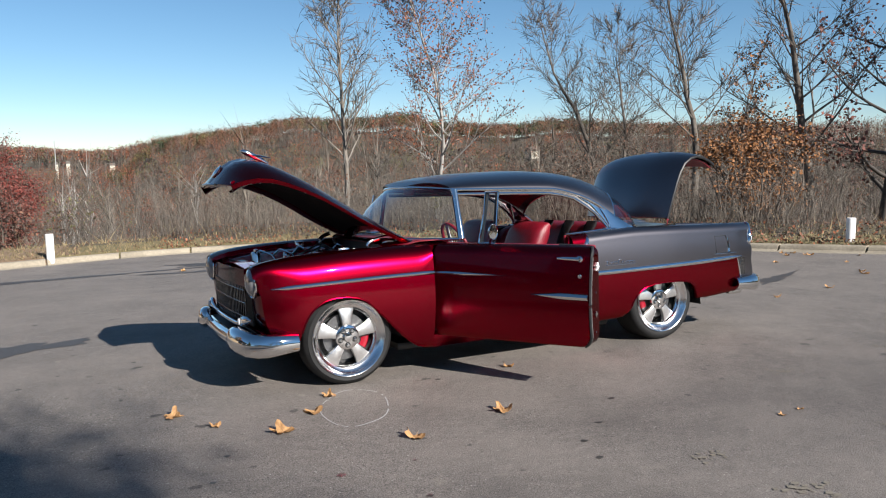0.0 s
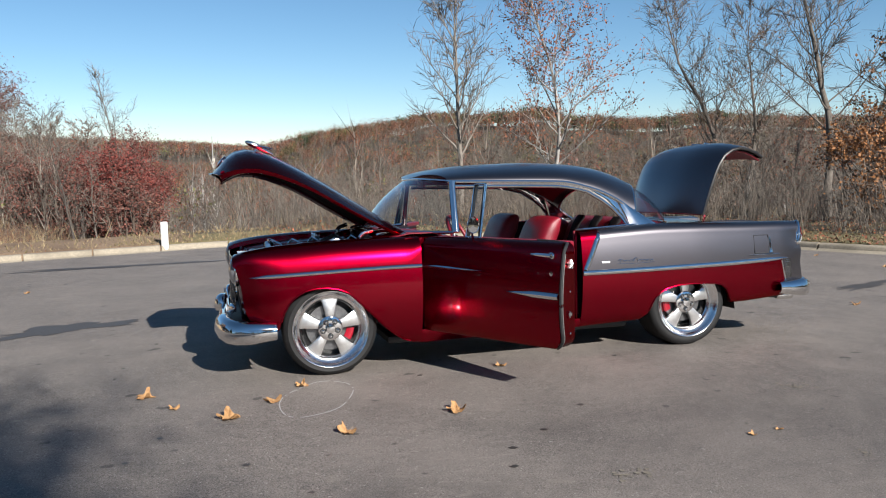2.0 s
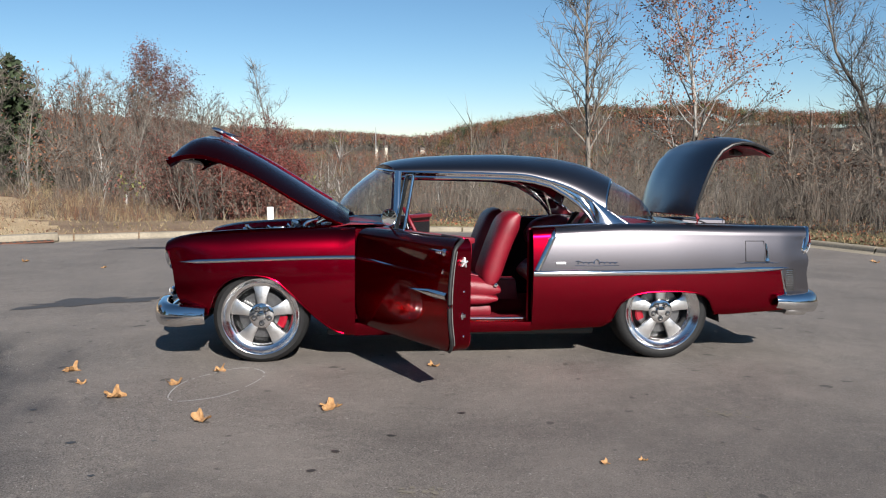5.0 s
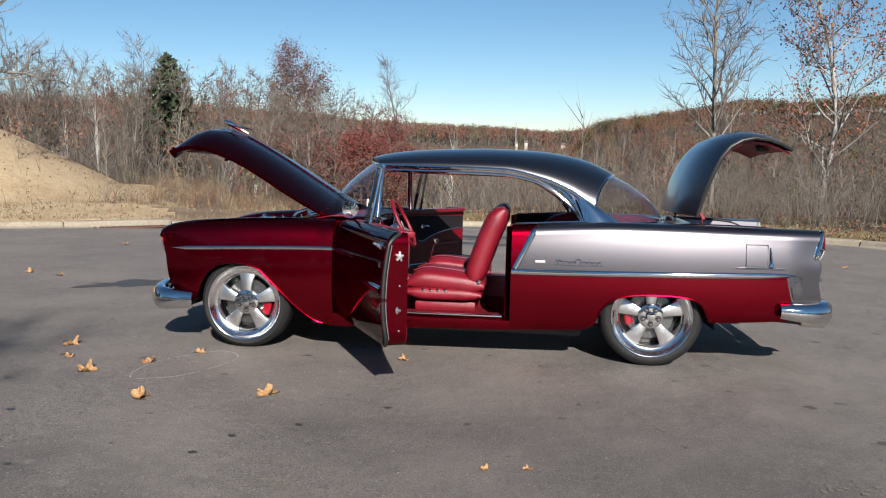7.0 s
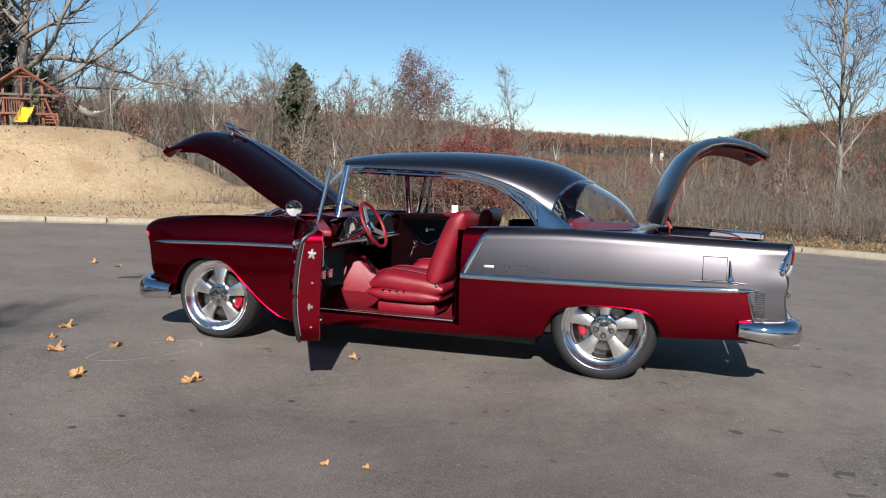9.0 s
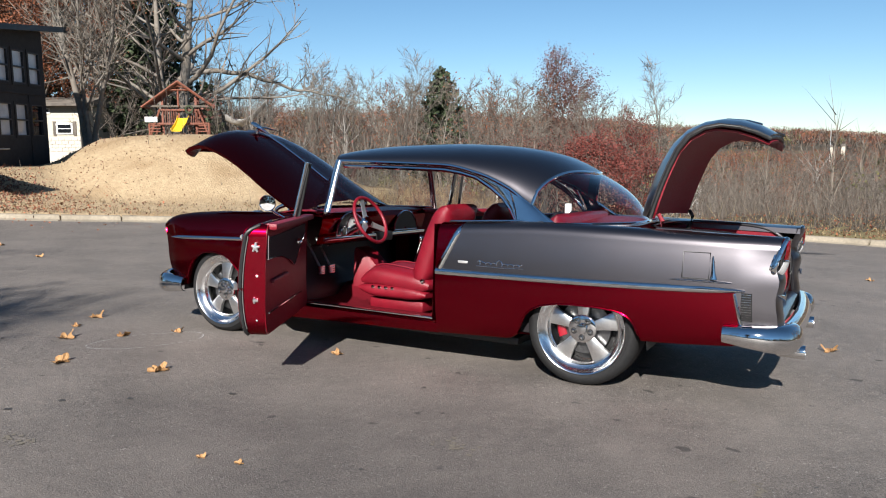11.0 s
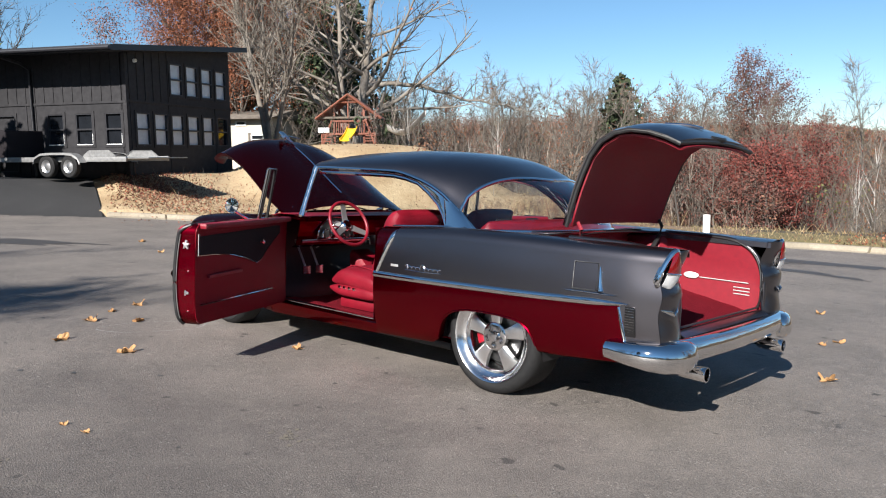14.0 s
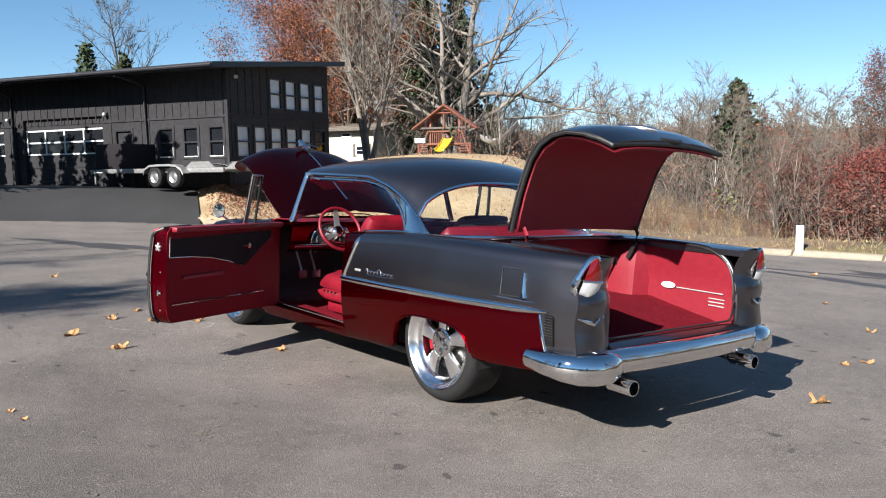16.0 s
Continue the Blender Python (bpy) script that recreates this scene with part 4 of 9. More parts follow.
    if s < 0:
        # round mirror on a curved stalk
        b = Bag().tube([loc((1.12, s * 0.85, 0.955)), loc((1.16, s * 0.90, 0.99)), loc((1.20, s * 0.945, 1.03)), loc((1.205, s * 0.945, 1.055))], 0.008, 8)
        b.lathe([(0.0005, -0.028), (0.03, -0.022), (0.05, -0.008), (0.056, 0.004), (0.054, 0.008), (0.050, 0.006)], loc((1.21, s * 0.945, 1.06)), "x", 24)
        mir = b.make("door_mirror", CHROME, door, "round chrome door mirror")
        Bag().lathe([(0.050, 0.0065), (0.0005, 0.0085)], loc((1.21, s * 0.945, 1.06)), "x", 24).make("mirror_glass", MIRROR, mir, "mirror glass")

# ---- hood, raised
hc = [(0.585, 1.045), (0.45, 1.135), (0.3, 1.225), (0.15, 1.32), (0.0, 1.41), (-0.15, 1.495), (-0.3, 1.572), (-0.42, 1.618), (-0.52, 1.632), (-0.60, 1.612), (-0.67, 1.565), (-0.72, 1.505), (-0.765, 1.45)]
hs = [(0.63, 0.955), (0.50, 1.005), (0.34, 1.085), (0.18, 1.175), (0.05, 1.255), (-0.08, 1.33), (-0.21, 1.392), (-0.33, 1.437), (-0.44, 1.468), (-0.53, 1.473), (-0.60, 1.465), (-0.66, 1.45), (-0.715, 1.43)]
hw = [0.70, 0.695, 0.69, 0.68, 0.67, 0.66, 0.65, 0.64, 0.63, 0.62, 0.61, 0.60, 0.585]
rows, under = [], []
for c, e, w in zip(hc, hs, hw):
    row, un = [], []
    for j in range(25):
        v = -1 + j / 12
        f = abs(v) ** 2.6
        rib = 0.012 * math.exp(-(v / 0.05) ** 2)
        row.append((c[0] + (e[0] - c[0]) * f, w * v, c[1] + (e[1] - c[1]) * f + rib))
    rows.append(row)
hood = sheet("hood", rows, RED, car, "raised candy red hood", 0.006, flip=True)
un = []
for i in range(1, 11):
    c, e, w = hc[i], hs[i], hw[i]
    un.append([(c[0] + (e[0] - c[0]) * abs(v) ** 2.6 + 0.03, w * v, c[1] + (e[1] - c[1]) * abs(v) ** 2.6 - 0.045) for v in np.linspace(-0.86, 0.86, 15)])
sheet("hood_lining", un, LINING, hood, "black insulation under the hood", 0.01)
for s in (-1, 1):
    rows = []
    for c, e, w in zip(hc, hs, hw):
        f = [1.0, 1.0, 0.90 ** 2.6, 0.84 ** 2.6, 0.80 ** 2.6]
        rows.append([(c[0] + (e[0] - c[0]) * f[k] + dx, s * w * v, c[1] + (e[1] - c[1]) * f[k] - dz) for k, (v, dx, dz) in enumerate(((1.0, 0.0, 0.002), (0.99, 0.014, 0.026), (0.92, 0.030, 0.052), (0.85, 0.034, 0.058), (0.81, 0.030, 0.050)))])
    rail = sheet("hood_frame", rows, RED, hood, "candy red inner hood frame", 0.003, flip=s > 0)
    for k in (2, 4, 6, 8, 9):
        p = (Vector(rows[k][1]) + Vector(rows[k][2])) / 2
        Bag().tube([p, p + Vector((0.006, s * 0.006, -0.010))], [0.008, 0.005], 8).make("frame_bolt", ALLOY, rail)
Bag().tube([(hc[11][0] + 0.03, w, 1.455 - 0.02 * abs(w)) for w in np.linspace(-0.56, 0.56, 9)], 0.02, 8).make("front_frame", RED, hood, "candy red front cross member")
b = Bag().tube([(-0.755 - 0.025 * (1 - (y / 0.26) ** 2), y, 1.452 - 0.008 * (y / 0.26) ** 2) for y in np.linspace(-0.26, 0.26, 13)], 0.016, 8, squash=(1.0, 0.6))
b.make("hood_lip", DARKCHROME, hood, "dark chrome lip along the hood's nose")
# ornament
b = Bag()
b.tube([(-0.30, 0, 1.606), (-0.36, 0, 1.636), (-0.42, 0, 1.668), (-0.46, 0, 1.688), (-0.495, 0, 1.702), (-0.51, 0, 1.706)], [0.008, 0.018, 0.024, 0.025, 0.018, 0.005], 12, squash=(1, 0.9))
for s in (-1, 1):
    b.tube([(-0.42, s * 0.010, 1.668), (-0.38, s * 0.045, 1.664), (-0.335, s * 0.08, 1.652), (-0.30, s * 0.10, 1.645)], [0.018, 0.015, 0.011, 0.004], 8, squash=(1.5, 0.5))
b.tube([(-0.42, 0, 1.66), (-0.43, 0, 1.618)], [0.012, 0.016], 8)
b.make("hood_ornament", ALLOY, hood, "chrome jet-shaped hood ornament")
b = Bag().tube([(c[0], 0, c[1] + 0.016) for c in hc[1:7]], 0.006, 6)
b.make("hood_moulding", CHROME, hood, "bright centre moulding")
b = Bag().lathe([(0.046, 0.0), (0.046, 0.010), (0.036, 0.016), (0.0005, 0.020)], (0, 0, 0), "z", 20)
b.tube([(0.05 * math.cos(a), 0.05 * math.sin(a), 0.008) for a in np.linspace(0, 2 * math.pi, 17)], 0.007, 6)
crest_ = b.make("hood_emblem", ALLOY, hood, "round bright crest")
crest_.matrix_local = Matrix.Translation((-0.692, 0, 1.545)) @ Matrix.Rotation(radians(-52), 4, "Y")
# hinge arms
for s in (-1, 1):
    for x0, z0, lift in ((0.31, 0.88, 0.13), (0.44, 0.92, 0.07)):
        arc = [(x0 - 0.01 - 0.035 * math.sin(math.pi * u) + 0.075 * u * u, s * 0.585, z0 + lift * u + 0.02 * math.sin(math.pi * u)) for u in np.linspace(0, 1, 10)]
        Bag().tube(arc, 0.010, 8, squash=(0.6, 1.7)).make("hood_hinge", ALLOY, car, "polished curved hood hinge arm")
    Bag().box((0.05, min(s * 0.56, s * 0.60), 0.86), (0.13, max(s * 0.56, s * 0.60), 0.955), 0.012).make("hinge_bracket", ALLOY, car, "bright hinge bracket")

# ---- trunk lid, raised
lc = [(3.13, 1.065), (3.155, 1.18), (3.19, 1.30), (3.24, 1.42), (3.31, 1.53), (3.40, 1.615), (3.51, 1.665), (3.62, 1.682), (3.73, 1.672), (3.83, 1.64), (3.92, 1.59)]
ls = [(3.235, 1.055), (3.265, 1.16), (3.30, 1.27), (3.34, 1.38), (3.385, 1.48), (3.445, 1.56), (3.53, 1.61), (3.62, 1.628), (3.72, 1.617), (3.81, 1.59), (3.89, 1.552)]
lw = [0.60, 0.605, 0.61, 0.61, 0.61, 0.605, 0.595, 0.58, 0.56, 0.54, 0.52]
rows = []
for c, e, w in zip(lc, ls, lw):
    rows.append([(c[0] + (e[0] - c[0]) * abs(v) ** 3, w * v, c[1] + (e[1] - c[1]) * abs(v) ** 3) for v in np.linspace(-1, 1, 25)])
lid = sheet("trunk_lid", rows, GREY, car, "raised satin grey trunk lid", 0.008, flip=True)
rows = []
for i, (c, e, w) in enumerate(zip(lc, ls, lw)):
    n = Vector((0.05, 0, -0.01)) if i < 4 else Vector((0.03, 0, -0.035)) if i < 7 else Vector((0.0, 0, -0.045))
    rows.append([Vector((c[0] + (e[0] - c[0]) * abs(v) ** 3, w * v, c[1] + (e[1] - c[1]) * abs(v) ** 3)) + n for v in np.linspace(-0.93, 0.93, 17)])
sheet("lid_lining", rows, REDTRUNK, lid, "red lining inside the lid", 0.012)
b = Bag().tube([Vector((e[0], -w, e[1])) + Vector((0.012, 0.015, -0.008)) for e, w in zip(ls, lw)] + [(lc[-1][0] * (1 - v * v) + ls[-1][0] * v * v - 0.004, 0.52 * v, 1.575 - 0.03 * v * v) for v in np.linspace(-0.9, 0.9, 9)]
               + [Vector((e[0], w, e[1])) + Vector((0.012, -0.015, -0.008)) for e, w in list(zip(ls, lw))[::-1]], 0.014, 8)
b.make("lid_seal", BLACK, lid, "black rubber lid seal")
b = Bag().box((3.80, -0.05, 1.545), (3.88, 0.05, 1.60), 0.012).tube([(3.90, -0.09, 1.60), (3.93, 0, 1.592), (3.90, 0.09, 1.60)], 0.014, 8)
b.make("lid_latch", BLACK, lid, "dark lid latch")
b = Bag().tube([(3.60, -0.10, 1.69), (3.72, -0.04, 1.685), (3.80, 0, 1.665), (3.72, 0.04, 1.685), (3.60, 0.10, 1.69)], 0.008, 6)
b.make("lid_emblem", CHROME, lid, "chrome V-shaped lid trim")
for s in (-1, 1):
    b = Bag().tube([(3.24, s * 0.52, 0.86), (3.30, s * 0.52, 0.97), (3.312, s * 0.52, 1.03), (3.285, s * 0.52, 1.075)], [0.015, 0.013, 0.012, 0.010], 8, squash=(0.7, 1.2))
    b.make("lid_hinge", REDTRUNK if s < 0 else BLACK, car, "trunk lid gooseneck hinge")

# ---- trunk well
b = Bag()
rows = [[(x, y, 0.49 + 0.20 * min(max(3.95 - x, 0), 0.6) + 0.012 * noise.noise((x * 6, y * 6, 0))) for y in np.linspace(-0.66, 0.66, 25)] for x in np.linspace(2.98, 3.955, 22)]
sheet("trunk_floor", rows, REDCARPET, car, "red carpeted trunk floor", flip=True)
for s in (-1, 1):
    rows = []
    for x in np.linspace(3.0, 4.0, 14):
        rows.append([(x, s * (0.645 - 0.035 * smooth(0.7, 0.98, z)), z) for z in np.linspace(0.455, min(ztop(x) - 0.04, float(np.interp(x, [3.6, 3.76, 3.86, 3.94, 3.985, 4.0], [0.975, 0.965, 0.938, 0.885, 0.80, 0.70]))), 9)])
    wall = sheet("trunk_side", rows, REDTRUNK, car, "red padded trunk side panel", 0.008, flip=s < 0)
    rows = [[(3.50 + 0.055 * q * math.cos(a), s * (0.628 - 0.008 * (1 - q * q)), 0.70 + 0.022 * q * math.sin(a)) for a in np.linspace(0, 2 * math.pi, 21)] for q in (1.0, 0.7, 0.35, 0.02)]
    sheet("oval_badge", rows, WHITEFACE, wall, "pale oval badge")
    b = Bag().tube([(3.56, s * 0.636, 0.69), (3.9, s * 0.634, 0.685)], 0.004, 6)
    for k in range(3):
        b.tube([(3.80, s * 0.638, 0.65 - 0.022 * k), (3.91, s * 0.637, 0.648 - 0.022 * k)], 0.004, 6)
    b.make("side_moulding", GALV, wall, "thin bright mouldings")
    rows = [[(3.0, s * y_, z_), (3.10, s * y_, z_), (3.24, s * y_, z_), (3.28, s * (y_ + 0.012), z_), (3.33, s * 0.64, z_)] for y_, z_ in ((0.52, 0.46), (0.525, 0.60), (0.535, 0.78), (0.55, 0.90), (0.58, 0.945), (0.61, 0.955))]
    sheet("wheelhouse_cover", rows, REDTRUNK, wall, "red padded wheelhouse cover", 0.006, flip=s < 0)
rows = [[(3.0 + 0.03 * math.sin((z - 0.5) * 6), y, z) for y in np.linspace(-0.66, 0.66, 15)] for z in np.linspace(0.455, 0.985, 9)]
sheet("trunk_back", rows, REDTRUNK, car, "red trunk bulkhead", 0.008)
rows = [[(x, s_, z) for s_ in np.linspace(-0.61, 0.61, 9)] for x, z in ((3.955, 0.46), (3.96, 0.505), (3.985, 0.522), (4.02, 0.518), (4.05, 0.50), (4.05, 0.46), (4.02, 0.40), (3.98, 0.34))]
sheet("rear_panel", rows, GREY, car, "satin grey rear panel below the trunk", 0.006, flip=True)
rim = [Vector(p) for p in [(3.22, -0.60, 0.985), (3.6, -0.605, 0.982), (3.76, -0.604, 0.972), (3.86, -0.602, 0.945), (3.94, -0.60, 0.89), (3.985, -0.598, 0.80), (4.0, -0.595, 0.68), (3.995, -0.593, 0.58), (3.985, -0.59, 0.548), (3.985, -0.585, 0.54), (3.982, -0.55, 0.537), (3.975, 0, 0.535), (3.982, 0.55, 0.537), (3.985, 0.585, 0.54), (3.985, 0.59, 0.548), (3.995, 0.593, 0.58), (4.0, 0.595, 0.68), (3.985, 0.598, 0.80), (3.94, 0.60, 0.89), (3.86, 0.602, 0.945), (3.76, 0.604, 0.972), (3.6, 0.605, 0.982), (3.22, 0.60, 0.985), (3.21, 0, 1.0), (3.22, -0.60, 0.985)]]
for _ in range(2):
    rim = [q for p0, p1 in zip(rim, rim[1:]) for q in (p0.lerp(p1, 0.25), p0.lerp(p1, 0.75))]
Bag().tube(rim + rim[:2], 0.008, 8, squash=(1.4, 0.8)).make("trunk_seal", BLACK, car, "black trunk opening weatherstrip")
for s in (-1, 1):
    lip = [(3.30, 0.986), (3.60, 0.983), (3.76, 0.974), (3.86, 0.950), (3.935, 0.90), (3.985, 0.81), (4.008, 0.69), (4.008, 0.60), (4.008, 0.53)]
    for _ in range(2):
        lip = [lip[0]] + [(p[0] + (q[0] - p[0]) * u, p[1] + (q[1] - p[1]) * u) for p, q in zip(lip, lip[1:]) for u in (0.25, 0.75)] + [lip[-1]]
    Bag().tube([(x, s * 0.618, z) for x, z in lip], 0.019, 10, squash=(1.0, 0.8)).make("trunk_lip", GREY, car, "satin grey rolled lip of the trunk opening")
# ---- tail caps and lamps
for s in (-1, 1):
    rows = []
    for z in np.linspace(0.41, 0.975, 34):
        zz = min(z, ztop(4.03) - 0.075)
        yo = half(4.035, zz) - 0.09 * max(0, (z - 0.91) / 0.075) ** 2
        rows.append([(lean(4.036, z) + 0.026 * math.sin(math.pi * j / 10) ** 0.8 - 0.022 * (j / 10) ** 3, s * (yo + (0.595 - yo) * j / 10), z) for j in range(11)])
    sheet("tail_cap", rows, GREY, car, "satin grey tail end", 0.004, flip=s < 0)
    ctr = Vector((4.022, s * 0.786, 0.876))
    u, w = Vector((0.24, -s * 0.14, 0.95)).normalized(), Vector((-0.12, s, 0.10)).normalized()
    HH, HW = 0.104, 0.064
    across = lin([-1.0, -0.94, -0.8, -0.55, -0.1, 0.4, 0.8, 0.95, 1.0], [0.30, 0.66, 0.92, 1.0, 0.95, 0.74, 0.48, 0.30, 0.12])
    dome = lambda q, v: Vector(((0.044 - 0.018 * q) * math.sqrt(max(0, 1 - 0.55 * q * q - 0.45 * v * v)), 0, 0))
    qs = list(np.linspace(-1, 1, 17))
    rim = [ctr + u * HH * q + w * HW * across(q) for q in qs] + [ctr + u * HH * q - w * HW * across(q) for q in qs[::-1]]
    b = Bag().tube(rim + rim[:2], 0.016, 8)
    lamp = b.make("tail_lamp", CHROME, car, "teardrop tail lamp with chrome bezel")
    rows = [[p, p + Vector((-0.025, 0, 0))] for p in rim + rim[:1]]
    sheet("lamp_housing", rows, CHROME, lamp, "chrome lamp housing", 0.004)
    for nm, lo, hi, mt in (("red_lens", -0.16, 0.98, LENS_RED), ("reverse_lens", -0.98, -0.22, LENS_CLEAR)):
        rows = []
        for k in range(9):
            q = lo + (hi - lo) * k / 8
            rows.append([ctr + u * HH * 0.96 * q + w * HW * 0.94 * across(q) * v + dome(q, v) for v in np.linspace(-1, 1, 9)])
        sheet(nm, rows, mt, lamp, "red tail lens" if mt is LENS_RED else "clear reversing lens", 0.004)
    Bag().tube([ctr + u * HH * -0.19 + w * HW * v + dome(-0.19, v) for v in np.linspace(-0.98, 0.98, 9)], 0.006, 6).make("lens_divider", CHROME, lamp)
    b = Bag().tube([(4.025, s * 0.855, 0.672), (4.052, s * 0.80, 0.655), (4.056, s * 0.765, 0.640)], [0.003, 0.015, 0.008], 8, squash=(0.8, 1.0))
    b.tube([(4.056, s * 0.765, 0.640), (4.054, s * 0.735, 0.662), (4.050, s * 0.72, 0.675)], [0.008, 0.008, 0.002], 8)
    b.make("tail_ornament", CHROME, car, "small chrome wing ornament")


# ---- bumpers
def bumper(name, path, hh, bulge, parent, label, mat=CHROME):
    rows = []
    n = len(path)
    for k, (x, y, z) in enumerate(path):
        a, c = Vector(path[max(k - 1, 0)]), Vector(path[min(k + 1, n - 1)])
        d = (c - a)
        d.z = 0
        d.normalize()
        o = Vector((d.y, -d.x, 0))
        if o.dot(Vector((x - 1.7, y, 0))) < 0:
            o = -o
        h = hh[k] if isinstance(hh, list) else hh
        g = bulge[k] if isinstance(bulge, list) else bulge
        prof = [(-0.02, -1.0), (0.30, -0.98), (0.62, -0.86), (0.86, -0.6), (1.0, -0.2), (0.98, 0.2), (0.82, 0.6), (0.58, 0.86), (0.28, 0.99), (-0.05, 1.02), (-0.3, 0.95)]
        rows.append([Vector((x, y, z)) + o * g * p + Vector((0, 0, h * q)) for p, q in prof])
    return sheet(name, rows, mat, parent, label, 0.006)


for s in (-1, 1):
    bumper("front_bumper_wing", [(-0.38, s * 0.905, 0.345), (-0.48, s * 0.91, 0.345), (-0.56, s * 0.905, 0.342), (-0.63, s * 0.87, 0.342), (-0.68, s * 0.80, 0.345), (-0.705, s * 0.71, 0.350), (-0.718, s * 0.63, 0.355), (-0.722, s * 0.57, 0.36), (-0.722, s * 0.53, 0.362), (-0.716, s * 0.505, 0.362), (-0.706, s * 0.49, 0.362)],
           [0.056, 0.066, 0.074, 0.080, 0.084, 0.087, 0.087, 0.083, 0.072, 0.052, 0.015], [0.05, 0.055, 0.058, 0.06, 0.064, 0.068, 0.07, 0.068, 0.056, 0.036, 0.01], car, "chrome front bumper end")
    bumper("rear_bumper_wing", [(3.76, s * 0.91, 0.437), (3.88, s * 0.915, 0.432), (3.98, s * 0.90, 0.428), (4.05, s * 0.855, 0.424), (4.085, s * 0.78, 0.422), (4.098, s * 0.71, 0.424), (4.10, s * 0.66, 0.428), (4.097, s * 0.63, 0.43), (4.088, s * 0.612, 0.432)],
           [0.045, 0.058, 0.068, 0.076, 0.080, 0.079, 0.068, 0.048, 0.015], [0.045, 0.053, 0.058, 0.062, 0.066, 0.066, 0.056, 0.036, 0.01], car, "chrome rear bumper end")
bumper("front_bumper_bar", [(-0.690 - 0.025 * (1 - (y / 0.6) ** 2), y, 0.322) for y in np.linspace(-0.60, 0.60, 15)], 0.056, 0.045, car, "chrome front bumper bar")
bumper("rear_bumper_bar", [(4.068 + 0.035 * (1 - (y / 0.78) ** 2), y, 0.443) for y in np.linspace(-0.78, 0.78, 17)], 0.063, 0.055, car, "chrome rear bumper bar")
for s in (-1, 1):
    b = Bag().tube([(3.7, s * 0.60, 0.345), (3.92, s * 0.588, 0.33), (4.06, s * 0.577, 0.317)], 0.027, 16, cap=False, mat=1)
    b.lathe([(0.030, -0.16), (0.040, -0.145), (0.041, -0.004), (0.040, 0.0), (0.036, 0.0), (0.035, -0.006), (0.034, -0.10)], (4.172, s * 0.575, 0.317), "x", 24)
    b.lathe([(0.0345, -0.02), (0.034, -0.10), (0.0005, -0.102)], (4.172, s * 0.575, 0.317), "x", 24, mat=1)
    b.make("exhaust_tip", [CHROME, BLACK], car, "hollow chrome exhaust tip")

# ---- nose: headlamps, grille, parking lamps
for s in (-1, 1):
    c = Vector((-0.625, s * 0.745, 0.765))
    b = Bag().lathe([(0.100, 0.05), (0.112, 0.02), (0.113, -0.012), (0.107, -0.020), (0.102, -0.012)], c, "x", 36)
    lamp = b.make("headlamp", CHROME, car, "round headlamp in a chrome bezel")
    Bag().lathe([(0.104, -0.012), (0.085, -0.036), (0.05, -0.052), (0.0005, -0.058)], c, "x", 32).make("headlamp_lens", LENS_SMOKE, lamp, "smoked headlamp lens")
    rows = []
    for k in range(25):
        a = 2 * math.pi * k / 24
        yy, zz = math.cos(a), math.sin(a)
        o = Vector((lean(-0.655, 0.765 + 0.12 * zz), s * (0.735 + (0.14 if yy > 0 else 0.13) * yy), 0.75 + 0.115 * zz))
        rows.append([o, o.lerp(c + Vector((0.01, s * 0.102 * yy, 0.102 * zz)), 0.5) + Vector((0.01, 0, 0)), c + Vector((0.02, s * 0.1 * yy, 0.1 * zz))])
    sheet("headlamp_bucket", rows, RED, car, "candy red headlamp surround", 0.003, flip=s > 0)
    rows = []
    for z in np.linspace(0.34, 0.68, 9):
        rows.append([(lean(-0.652, z) + 0.012 * j / 7 + (-0.03 * math.sin(math.pi * j / 7)), s * (half(-0.655, z) + (0.50 - half(-0.655, z)) * j / 7), z) for j in range(8)])
    sheet("nose_panel", rows, RED, car, "candy red panel beside the grille", 0.003, flip=s > 0)
    c2 = Vector((-0.665, s * 0.63, 0.49))
    b = Bag().tube([(-0.672, s * 0.38, 0.440), (-0.674, s * 0.46, 0.452), (-0.674, s * 0.54, 0.468), (-0.668, s * 0.61, 0.482), (-0.656, s * 0.67, 0.492), (-0.644, s * 0.71, 0.497)], [0.012, 0.020, 0.033, 0.038, 0.028, 0.006], 14, squash=(0.7, 1.0))
    pl = b.make("parking_lamp", CHROME, car, "teardrop parking lamp at the end of the grille bar")
    Bag().lathe([(0.026, 0.0), (0.020, -0.010), (0.0005, -0.014)], c2 + Vector((-0.032, -s * 0.05, -0.012)), "x", 18).make("parking_lens", LENS_CLEAR, pl, "clear lens")
rows = [[(-0.64 - 0.02 * (1 - (y / 0.5) ** 2), y, z) for y in np.linspace(-0.62, 0.62, 13)] for z in (0.70, 0.76, 0.82, 0.835)]
sheet("header_panel", rows, RED, car, "candy red header over the grille", 0.005)
Bag().box((-0.60, -0.56, 0.43), (-0.58, 0.56, 0.72), 0.004).make("grille_backing", BLACK, car)
b = Bag()
for k in range(25):
    y = -0.54 + 0.045 * k
    b.box((-0.645 - 0.02 * (1 - (y / 0.55) ** 2), y - 0.0045, 0.445), (-0.633 - 0.02 * (1 - (y / 0.55) ** 2), y + 0.0045, 0.715), 0.002)
for z in (0.50, 0.60, 0.69):
    b.tube([(-0.645 - 0.02 * (1 - (y / 0.55) ** 2), y, z) for y in np.linspace(-0.55, 0.55, 9)], 0.004, 6)
grille = b.make("grille", DARKCHROME, car, "dark chrome grille of upright bars")
